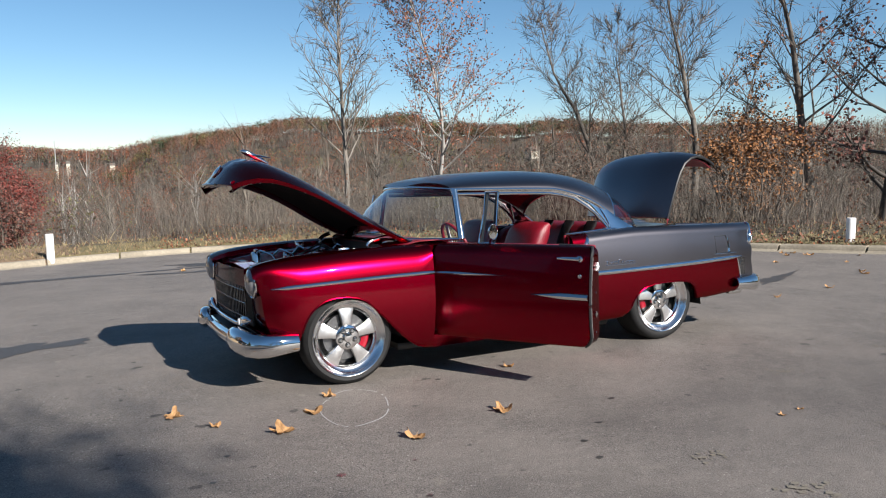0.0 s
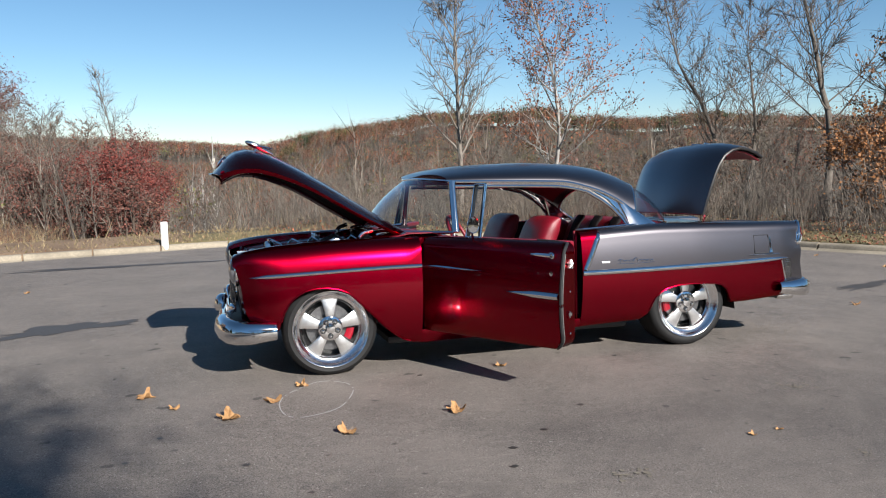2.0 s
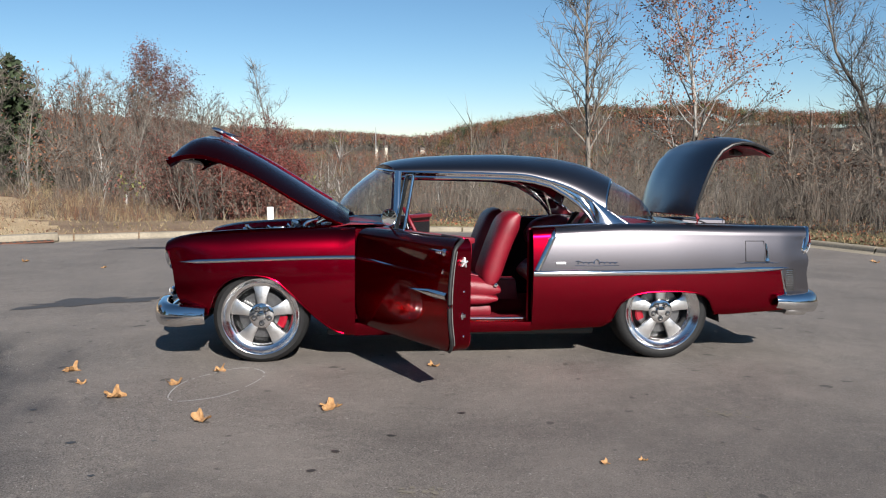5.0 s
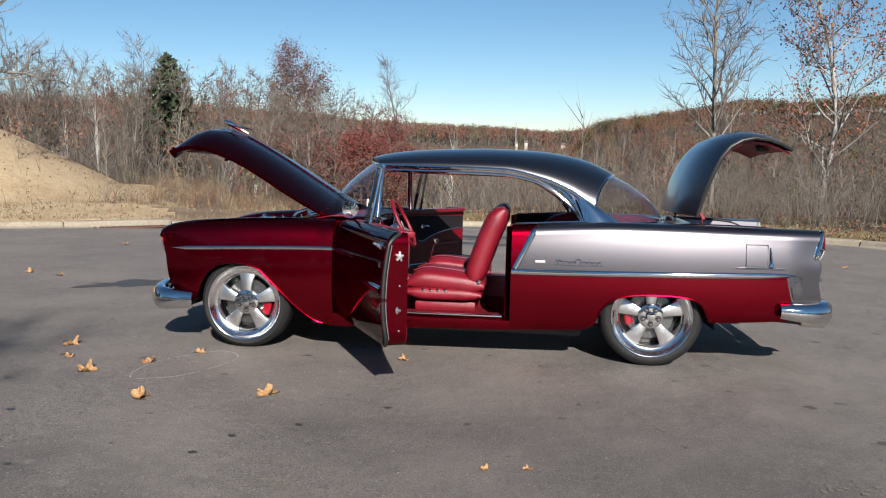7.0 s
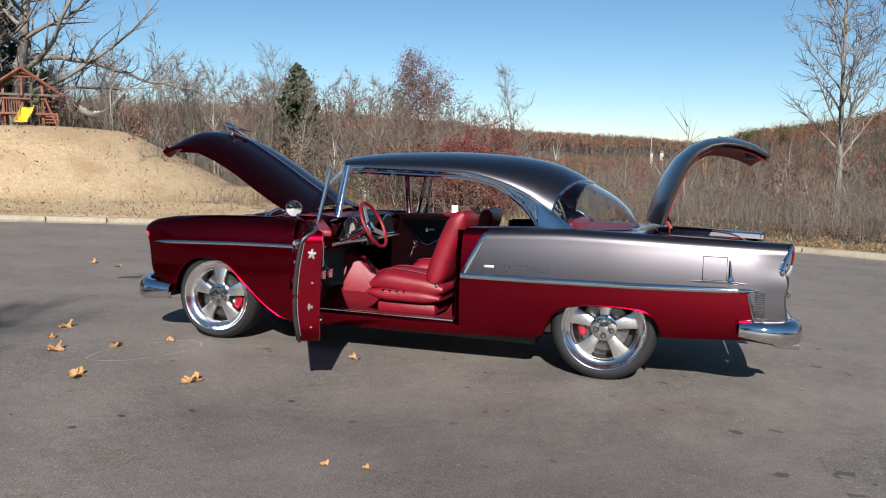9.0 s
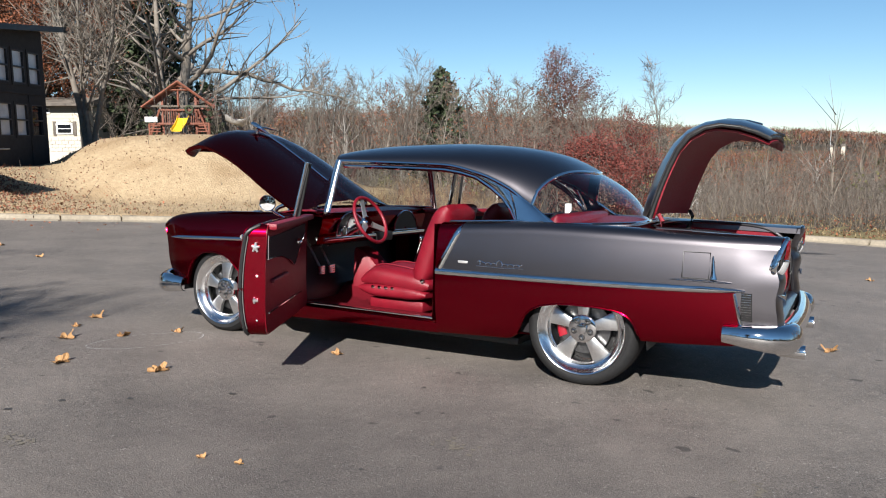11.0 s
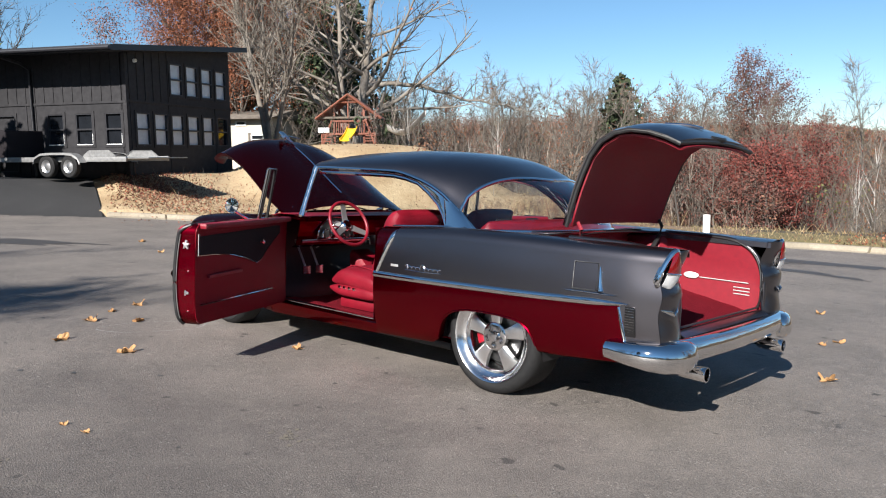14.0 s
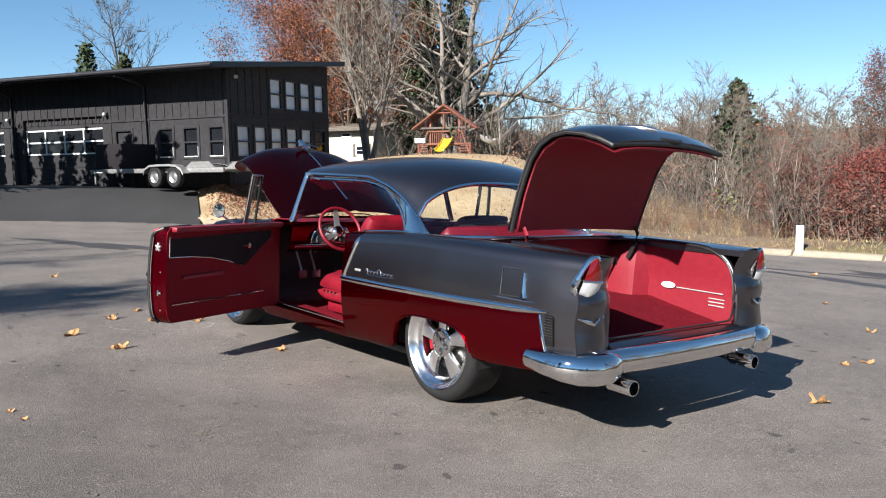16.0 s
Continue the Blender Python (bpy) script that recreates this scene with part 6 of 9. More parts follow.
# ---------------------------------------------------------------- plants
def fast_mesh(name, verts, faces, mats, index=None, smooth=False):
    """A mesh from arrays of triangles or quads."""
    verts, faces = np.asarray(verts, np.float32).reshape(-1, 3), np.asarray(faces, np.int32)
    me = bpy.data.meshes.new(name)
    n, k = faces.shape
    me.vertices.add(len(verts))
    me.vertices.foreach_set("co", verts.ravel())
    me.loops.add(n * k)
    me.loops.foreach_set("vertex_index", faces.ravel())
    me.polygons.add(n)
    me.polygons.foreach_set("loop_start", np.arange(0, n * k, k, dtype=np.int32))
    for m in mats:
        me.materials.append(m)
    if index is not None:
        me.polygons.foreach_set("material_index", np.asarray(index, np.int32))
    me.update(calc_edges=True)
    me.validate()
    return me


def leaf_cloud(points, size, rng, droop=0.3):
    """Small pointed leaves, one bent diamond each, at the given points."""
    p = np.asarray(points, float)
    n = len(p)
    a = rng.normal(size=(n, 3))
    a[:, 2] -= droop
    a /= np.linalg.norm(a, axis=1, keepdims=True)
    b = np.cross(a, rng.normal(size=(n, 3)))
    b /= np.linalg.norm(b, axis=1, keepdims=True) + 1e-9
    s = size * rng.uniform(0.6, 1.3, (n, 1))
    c = np.cross(a, b)
    v = np.stack([p, p + a * s * 0.55 + b * s * 0.36 + c * s * 0.12, p + a * s * 1.05, p + a * s * 0.5 - b * s * 0.36 + c * s * 0.12], 1)
    return v.reshape(-1, 3), np.arange(4 * n).reshape(n, 4)


def grow(seed, height, girth, first=0.25, limbs=14, subs=7, twigs=7, reach=0.38, rise=0.9, droop=0.0, forks=1, wiggle=0.06, twig_len=0.16, stout=0.5):
    """A bare tree: tapered trunk and limbs in one bag, thin twigs in another, and the twig ends where leaves sit."""
    r = random.Random(seed)
    wood, thin, ends = Bag(), [], []

    def bend(start, d, length, rad, n, sides, up, tip=0.25, wig=wiggle):
        pts, rads, p, d = [Vector(start)], [rad], Vector(start), Vector(d).normalized()
        for k in range(n):
            d = (d + Vector((r.gauss(0, wig), r.gauss(0, wig), r.gauss(0, wig) + up)) * 1.0).normalized()
            p = p + d * length / n
            pts.append(p.copy())
            rads.append(rad * (1 - (1 - tip) * (k + 1) / n))
        wood.tube(pts, rads, sides, cap=False)
        return pts, rads

    trunks = []
    for f in range(forks):
        lean_ = Vector((r.gauss(0, 0.05), r.gauss(0, 0.05), 1)) if forks == 1 else Vector((0.13 * math.cos(f * 3.0 + seed), 0.13 * math.sin(f * 3.0 + seed), 1))
        trunks.append(bend((0.05 * f, 0.03 * f, -0.6), lean_, height * (1 if f == 0 else 0.88) + 0.6, girth * (1 if f == 0 else 0.8), 12, 8, 0.02, 0.10))
    for pts, rads in trunks:
        for k in range(limbs):
            f = first + (1 - first) * (k + r.random() * 0.7) / limbs
            f = min(f, 0.985)
            i = f * 12
            j = int(i)
            p = pts[j].lerp(pts[min(j + 1, 12)], i - j)
            a = k * 2.4 + r.uniform(-0.5, 0.5)
            ln = height * reach * (1.15 - 0.85 * f) * r.uniform(0.7, 1.2)
            d = Vector((math.cos(a), math.sin(a), rise * r.uniform(0.6, 1.3)))
            lp, lr = bend(p, d, ln, max(rads[j] * stout, 0.012), 6, 5, 0.06 - droop, 0.2, 0.10)
            for m in range(subs):
                g = 0.25 + 0.75 * (m + r.random() * 0.6) / subs
                q = min(int(g * 6), 5)
                sp = lp[q].lerp(lp[q + 1], g * 6 - q if g < 1 else 1)
                sd = (lp[q + 1] - lp[q]).normalized() + Vector((r.gauss(0, 0.55), r.gauss(0, 0.55), r.gauss(0.15, 0.4)))
                sl = ln * r.uniform(0.25, 0.5)
                bp, br = bend(sp, sd, sl, max(lr[q] * 0.5, 0.006), 3, 3, 0.04 - droop, 0.3, 0.14)
                for w in range(twigs):
                    h = r.random()
                    q2 = min(int(h * 3), 2)
                    tp = bp[q2].lerp(bp[q2 + 1], h * 3 - q2)
                    td = ((bp[q2 + 1] - bp[q2]).normalized() + Vector((r.gauss(0, 0.6), r.gauss(0, 0.6), r.gauss(0.1, 0.5)))).normalized()
                    tl = height * twig_len * 0.4 * r.uniform(0.4, 1.2)
                    mid = tp + td * tl * 0.5
                    end = mid + (td + Vector((r.gauss(0, 0.3), r.gauss(0, 0.3), r.gauss(0.1, 0.3)))).normalized() * tl * 0.5
                    thin.append((tp, mid, end))
                    ends.append(end)
                    ends.append(mid)
    v, fc = [], []
    wd = 0.0035 + height * 0.0007
    for tp, mid, end in thin:
        sdv = (end - tp).cross(Vector((r.gauss(0, 1), r.gauss(0, 1), r.gauss(0, 1)))).normalized() * wd
        b = len(v)
        v += [tp - sdv, tp + sdv, mid + sdv * 0.7, mid - sdv * 0.7, end]
        fc += [(b, b + 1, b + 2, b + 3), (b + 3, b + 2, b + 4, b + 4)]
    return wood, (v, fc), ends


def tree(name, label, category, at, spin, wood_mat, twig_mat, seed, leaf=None, leaf_size=0.09, leaf_share=0.5, group="", per_end=1, spread=0.05, top=None, **kw):
    if top is not None:
        kw["height"] = top - at.z
    wood, (tv, tf), ends = grow(seed, **kw)
    root = thing(name, Matrix.Translation(at) @ Matrix.Rotation(spin, 4, "Z"), label, category, group)
    wood.make("trunk", wood_mat, root, sharp=80)
    me = bpy.data.meshes.new("crown")
    me.from_pydata(tv, [], [f if f[2] != f[3] else f[:3] for f in tf])
    me.materials.append(twig_mat)
    me.update()
    ob = new("crown", me)
    ob.parent = root
    ob["kind"] = "stuff"
    if leaf:
        rng = np.random.default_rng(seed)
        e = np.array([p for p in ends], float)
        e = np.repeat(e[rng.random(len(e)) < leaf_share], per_end, axis=0)
        e = e + rng.normal(scale=spread, size=e.shape)
        v, f = leaf_cloud(e, leaf_size, rng)
        ob = new("foliage", fast_mesh("foliage", v, f, [leaf]))
        ob.parent = root
        ob["kind"] = "stuff"
        ob["label"] = "sparse dry autumn leaves"
    return root


def conifer(at, height, radius, seed, label, group="", spin=0.0, bare=0.05):
    """An evergreen: straight trunk, whorls of drooping boughs, tufts of needles."""
    r = random.Random(seed)
    root = thing("conifer_tree", Matrix.Translation(at) @ Matrix.Rotation(spin, 4, "Z"), label, "conifer tree", group)
    b = Bag().tube([(0, 0, -0.5), (0.03, 0, height * 0.5), (0, 0.02, height * 0.98)], [height * 0.016, height * 0.009, 0.01], 7, cap=False)
    pts = []
    n = int(height * 15)
    for k in range(n):
        f = bare + (1 - bare) * (k / n) ** 0.9
        z = f * height
        ln = radius * (1 - f) ** 0.75 * r.uniform(0.55, 1.15) + 0.12
        a = k * 2.399 + r.uniform(-0.4, 0.4)
        rise_ = r.uniform(-0.05, 0.45)
        tip = Vector((ln * math.cos(a), ln * math.sin(a), z + ln * rise_))
        b.tube([(0, 0, z), (tip * 0.5 + Vector((0, 0, z * 0.5 + 0.04))), tip], [0.02, 0.012, 0.004], 3, cap=False)
        for m in range(int(9 + 12 * ln)):
            g = r.random() ** 0.6
            pts.append((ln * g * math.cos(a) + r.gauss(0, 0.10), ln * g * math.sin(a) + r.gauss(0, 0.10), z + ln * rise_ * g + r.gauss(0, 0.10)))
    b.make("trunk", DARKBARK, root, sharp=80)
    rng = np.random.default_rng(seed)
    v, f = leaf_cloud(pts, 0.36 if height > 10 else 0.26, rng, droop=-0.2)
    ob = new("crown", fast_mesh("crown", v, f, [NEEDLE]))
    ob.parent = root
    ob["kind"] = "stuff"
    return root


def bush(name, at, radius, height, seed, leaf, label, n_stem=26, n_leaf=2600, leaf_size=0.11, group=""):
    r = random.Random(seed)
    root = thing(name, Matrix.Translation(at), label, "bush", group)
    b, pts = Bag(), []
    for k in range(n_stem):
        a, rr = r.uniform(0, 6.283), radius * math.sqrt(r.random())
        ht = height * (1 - 0.45 * (rr / radius) ** 2) * r.uniform(0.7, 1.05)
        base = Vector((rr * 0.5 * math.cos(a), rr * 0.5 * math.sin(a), -0.3))
        top = Vector((rr * math.cos(a), rr * math.sin(a), ht))
        mid = base.lerp(top, 0.5) + Vector((r.gauss(0, 0.15), r.gauss(0, 0.15), 0))
        b.tube([base, mid, top], [0.035, 0.022, 0.006], 4, cap=False)
        for m in range(12):
            g = r.uniform(0.25, 1)
            p = mid.lerp(top, g) if g > 0.5 else base.lerp(mid, g * 2)
            e = p + Vector((r.gauss(0, 0.45), r.gauss(0, 0.45), r.uniform(0, 0.55))) * (height / 4)
            b.tube([p, e], [0.010, 0.003], 3, cap=False)
            for q in range(max(1, n_leaf // (n_stem * 12))):
                w = r.uniform(0.3, 1.05)
                pts.append(p.lerp(e, w) + Vector((r.gauss(0, 0.10), r.gauss(0, 0.10), r.gauss(0, 0.10))))
    b.make("brushwood", TWIG, root, sharp=80)["kind"] = "stuff"
    v, f = leaf_cloud(pts, leaf_size, np.random.default_rng(seed))
    ob = new("foliage", fast_mesh("foliage", v, f, [leaf]))
    ob.parent = root
    ob["kind"] = "stuff"
    return root


# single trees that stand out along the lot's edge
tree("birch_tree", "tall slender bare birch with pale bark beyond the kerb", "tree", on_ground(9.35, 25.1), 0.3, PALEBARK, TWIG, 11, top=10.6, girth=0.12, first=0.24, limbs=34, subs=8, twigs=8, reach=0.27, rise=1.3)
tree("birch_tree", "pale birch carrying sparse orange and rust leaves", "tree", on_ground(13.2, 24.4), 1.1, BIRCHBARK, TWIG, 12, RUSTLEAF, 0.10, 0.85, top=10.4, girth=0.11, first=0.16, limbs=30, subs=8, twigs=7, reach=0.33, rise=0.9, per_end=2, spread=0.12, wiggle=0.08)
tree("bare_tree", "dark bare tree with forked upswept limbs", "tree", on_ground(20.1, 21.2), 0.6, BARK, TWIG, 13, BROWNLEAF, 0.09, 0.05, top=8.2, girth=0.15, first=0.26, limbs=26, subs=9, twigs=8, reach=0.38, rise=0.95, forks=2, stout=0.34, wiggle=0.09, twig_len=0.17)
tree("bare_tree", "dark bare tree with spreading upper limbs", "tree", on_ground(18.6, 14.6), 2.6, BARK, TWIG, 14, top=8.6, girth=0.15, first=0.34, limbs=28, subs=9, twigs=8, reach=0.38, rise=1.0, stout=0.32, wiggle=0.09, twig_len=0.17)
tree("bare_tree", "tall dark tree with one long crooked limb", "tree", on_ground(19.0, 10.2), 4.0, BARK, TWIG, 15, top=8.4, girth=0.17, first=0.28, limbs=24, subs=9, twigs=8, reach=0.42, rise=0.85, stout=0.34, wiggle=0.09, twig_len=0.17)
tree("oak_tree", "young oak holding orange-brown dead leaves", "tree", on_ground(16.3, 10.6), 0.0, BARK, TWIG, 16, GOLDLEAF, 0.085, 0.9, top=4.6, girth=0.07, first=0.08, limbs=24, subs=6, twigs=5, reach=0.32, rise=0.7, per_end=1)
tree("oak_tree", "oak thick with dull red-brown leaves at the lot's edge", "tree", on_ground(18.6, 7.6), 1.0, DARKBARK, TWIG, 17, DULLRED, 0.11, 0.9, top=8.2, girth=0.15, first=0.15, limbs=24, subs=7, twigs=6, reach=0.40, rise=0.5, per_end=2, spread=0.10)
tree("oak_tree", "small oak with a few brown leaves", "tree", on_ground(14.6, 14.4), 2.0, BARK, TWIG, 18, BROWNLEAF, 0.07, 0.12, top=2.6, girth=0.06, first=0.08, limbs=22, subs=6, twigs=5, reach=0.34, rise=0.8)
tree("maple_tree", "rounded maple with thinning dark red leaves", "tree", on_ground(-14.2, 49.6), 0.5, BARK, PALETWIG, 19, DULLRED, 0.10, 0.95, top=6.3, girth=0.15, first=0.36, limbs=34, subs=8, twigs=7, reach=0.46, rise=1.0, per_end=5, spread=0.22)
tree("bare_tree", "fan-shaped bare tree with fine pale twigs", "tree", on_ground(-22.6, 39.1), 1.5, BARK, PALETWIG, 20, top=6.6, girth=0.13, first=0.18, limbs=28, subs=7, twigs=8, reach=0.42, rise=1.5)
tree("bare_tree", "small bare tree standing over the far bank", "tree", on_ground(-5.6, 42.5), 2.5, BARK, PALETWIG, 21, top=5.8, girth=0.10, first=0.35, limbs=20, subs=6, twigs=7, reach=0.32, rise=1.4)
conifer(on_ground(-21.6, 43.6), 6.5 - ground_z(-21.6, 43.6), 4.0, 31, "dark green cedar among bare trees")
conifer(on_ground(-29.5, 29.0), 5.0 - ground_z(-29.5, 29.0), 1.5, 33, "dark green cedar beside the shed")
conifer(on_ground(-34.0, 27.0), 14.5, 3.4, 34, "tall open pine behind the big yard trees", bare=0.22)
conifer(on_ground(-37.0, 23.0), 14.0, 3.2, 35, "tall dark pine behind the black building", bare=0.2)
conifer(on_ground(-31.0, 25.0), 11.5, 2.8, 37, "dark pine behind the playset", bare=0.12)
conifer(on_ground(-29.5, 23.5), 10.0, 2.6, 39, "dark pine behind the playset", bare=0.1)
conifer(on_ground(-34.5, 30.5), 13.0, 3.0, 40, "tall pine behind the yard", bare=0.2)
conifer(on_ground(-40.0, 8.2), 8.4 - ground_z(-40.0, 8.2), 1.5, 36, "dark spruce behind the black building")
conifer(on_ground(-40.0, 10.3), 7.9 - ground_z(-40.0, 10.3), 1.3, 38, "dark spruce behind the black building")
tree("sycamore_tree", "tall multi-stemmed pale tree in the yard", "tree", on_ground(-21.3, 14.6), 0.2, PALEBARK, PALETWIG, 41, BROWNLEAF, 0.08, 0.05, top=12.0, girth=0.15, first=0.24, limbs=26, subs=8, twigs=8, reach=0.28, rise=1.6, forks=3)
oak = tree("oak_tree", "large spreading oak with long nearly level limbs", "tree", on_ground(-25.4, 22.4), 2.45, PALEBARK, PALETWIG, 42, RUSTLEAF, 0.12, 0.06, top=13.0, girth=0.38, first=0.2, limbs=20, subs=9, twigs=8, reach=0.58, rise=0.45, forks=2)
# its lowest limb runs out nearly level, dipping at the end, with upright branchlets
wood, rl_ = Bag(), random.Random(77)
run = spline([0, 1, 2.5, 4.4, 5.5, 7.4, 8.7], [4.5, 5.1, 5.1, 4.72, 4.35, 4.05, 3.8])
line = [Vector((-25.2 + 0.68 * u, 22.7 + 0.73 * u, run(u) + 0.05 * math.sin(4.1 * u))) for u in np.linspace(0, 8.7, 26)]
wood.tube(line, [0.15 - 0.0052 * k for k in range(26)], 8, cap=False)
for k in range(34):
    p = line[rl_.randrange(5, 26)]
    for step in range(rl_.choice((1, 2, 2))):
        d = Vector((rl_.gauss(0.25, 0.5), rl_.gauss(0.25, 0.5), rl_.uniform(-0.25, 1.0))).normalized()
        ln = rl_.uniform(0.6, 1.6) / (1 + 0.6 * step)
        bend = p + d * ln * 0.5 + Vector((rl_.gauss(0, 0.1), rl_.gauss(0, 0.1), -0.06))
        end = p + d * ln + Vector((0, 0, 0.15))
        wood.tube([p, bend, end], [0.035 / (1 + step), 0.024 / (1 + step), 0.010], 4, cap=False)
        for j in range(9):
            e = bend.lerp(end, rl_.random())
            d2 = Vector((rl_.gauss(0, 0.6), rl_.gauss(0, 0.6), rl_.gauss(0.3, 0.5))).normalized() * rl_.uniform(0.25, 0.6)
            wood.tube([e, e + d2], [0.009, 0.004], 3, cap=False)
        p = end
limb = wood.make("limb", PALEBARK, None, "long crooked limb", sharp=80)
limb.parent = oak
limb.matrix_parent_inverse = oak.matrix_world.inverted()
tree("maple_tree", "broad maple in orange-red autumn leaf behind the building", "tree", on_ground(-35.2, 20.6), 0.9, BARK, TWIG, 43, ORANGELEAF, 0.085, 0.95, top=14.5, girth=0.26, first=0.15, limbs=36, subs=9, twigs=7, reach=0.50, rise=0.7, per_end=36, spread=0.42)
tree("maple_tree", "maple with thin orange leaves beside the yard", "tree", on_ground(-31.5, 20.0), 1.9, BARK, TWIG, 44, ORANGELEAF, 0.085, 0.85, top=12.0, girth=0.16, first=0.12, limbs=30, subs=8, twigs=6, reach=0.42, rise=0.8, per_end=14, spread=0.32)
tree("bare_tree", "large bare tree behind the black building", "tree", on_ground(-42.0, 10.2), 0.9, DARKBARK, TWIG, 45, top=11.0, girth=0.2, first=0.35, limbs=24, subs=9, twigs=8, reach=0.55, rise=0.7)
tree("bare_tree", "large bare tree south of the lot", "tree", on_ground(2.3, -23.0), 0.4, BARK, TWIG, 46, height=13.5, girth=0.30, first=0.25, limbs=22, subs=8, twigs=7, reach=0.34, rise=0.9)
tree("bare_tree", "bare tree south of the lot", "tree", on_ground(-1.1, -23.0), 1.4, BARK, TWIG, 47, height=13.0, girth=0.26, first=0.25, limbs=22, subs=8, twigs=7, reach=0.36, rise=0.9)
tree("oak_tree", "leafy oak south of the lot", "tree", on_ground(3.6, -20.8), 2.4, BARK, TWIG, 48, BROWNLEAF, 0.155, 0.72, height=11.0, girth=0.24, first=0.45, limbs=22, subs=7, twigs=6, reach=0.24, rise=0.9, per_end=4, spread=0.2)
tree("bare_tree", "bare forked tree south of the lot", "tree", on_ground(-6.5, -21.0), 0.9, BARK, TWIG, 49, height=12.0, girth=0.26, first=0.3, limbs=20, subs=8, twigs=7, reach=0.36, rise=0.9, forks=2)

for x, y, rad, top, sd, leaf, nl, lb in ((-3.4, 19.6, 1.0, 0.75, 51, DULLRED, 3000, "low shrub with dull red leaves on the bank"), (-3.7, 21.4, 1.4, 1.55, 59, REDLEAF, 8000, "dense shrub with dark red autumn leaves"),
                                         (-4.4, 23.4, 1.6, 2.0, 54, REDLEAF, 9000, "tall shrub with rust-red leaves"), (-3.9, 26.0, 1.7, 2.35, 60, REDLEAF, 8500, "tall spreading shrub with dark red leaves"),
                                         (-5.7, 20.8, 1.5, 1.6, 52, DULLRED, 3400, "tangled shrub with thin dull red leaves"), (-6.9, 23.2, 1.8, 2.1, 58, DULLRED, 2600, "twiggy shrub with a few dull red leaves")):
    bush("red_bush", on_ground(x, y), rad, top - ground_z(x, y), sd, leaf, lb, n_stem=50, n_leaf=2 * nl, leaf_size=0.065, group="shrubs along the kerb")
bush("brown_bush", on_ground(-10.6, 24.5), 2.0, 2.1 - ground_z(-10.6, 24.5), 61, BROWNLEAF, "twiggy shrub with a few dull brown leaves", n_stem=40, n_leaf=900, leaf_size=0.09, group="shrubs along the kerb")
bush("twiggy_bush", on_ground(12.9, 13.6), 1.6, 2.2, 55, BROWNLEAF, "low grey twiggy shrub with few brown leaves", n_stem=40, n_leaf=500, leaf_size=0.07, group="shrubs along the kerb")
bush("brown_bush", on_ground(15.2, 8.8), 1.7, 3.0, 56, GOLDLEAF, "low shrub with golden-brown leaves", n_stem=30, n_leaf=5200, leaf_size=0.085, group="shrubs along the kerb")
bush("twiggy_bush", on_ground(14.2, 17.2), 1.7, 2.8, 57, BROWNLEAF, "grey twiggy shrub with few dead leaves", n_stem=44, n_leaf=600, leaf_size=0.07, group="shrubs along the kerb")

# the bare woodland: a few kinds, each repeated with its own turn and size
kinds = []
for k, (wm, tm, lf, sh, kw) in enumerate((
        (BARK, PALETWIG, None, 0, dict(height=7.0, girth=0.075, first=0.15, limbs=18, subs=6, twigs=6, reach=0.34, rise=1.3)),
        (DARKBARK, TWIG, BROWNLEAF, 0.12, dict(height=7.5, girth=0.085, first=0.2, limbs=18, subs=6, twigs=6, reach=0.36, rise=1.0)),
        (PALEBARK, PALETWIG, None, 0, dict(height=8.0, girth=0.08, first=0.25, limbs=18, subs=6, twigs=6, reach=0.30, rise=1.4)),
        (BARK, TWIG, RUSTLEAF, 0.30, dict(height=6.0, girth=0.07, first=0.12, limbs=18, subs=6, twigs=5, reach=0.36, rise=1.0)),
        (BARK, TWIG, None, 0, dict(height=5.0, girth=0.05, first=0.05, limbs=20, subs=6, twigs=6, reach=0.45, rise=1.2, forks=2)))):
    kinds.append(tree("woodland_tree", ("thin bare woodland tree with pale twigs", "bare woodland tree with a few brown leaves", "slender pale-barked woodland tree", "young woodland tree with scattered rust leaves", "many-stemmed bare sapling thicket")[k],
                      "tree", on_ground(-31.0 - 3 * k, 31.0 + 1.5 * k), 0.4 * k, wm, tm, 61 + k, lf, 0.085, sh, "woodland trees", **kw))
def in_the_way(x, y):
    """Trees that would stand between the lot and the dark cedar."""
    return abs(math.degrees(math.atan2(x - 3.5, y + 5.5)) + 27.3) < 2.6 and math.hypot(x - 3.5, y + 5.5) < 52


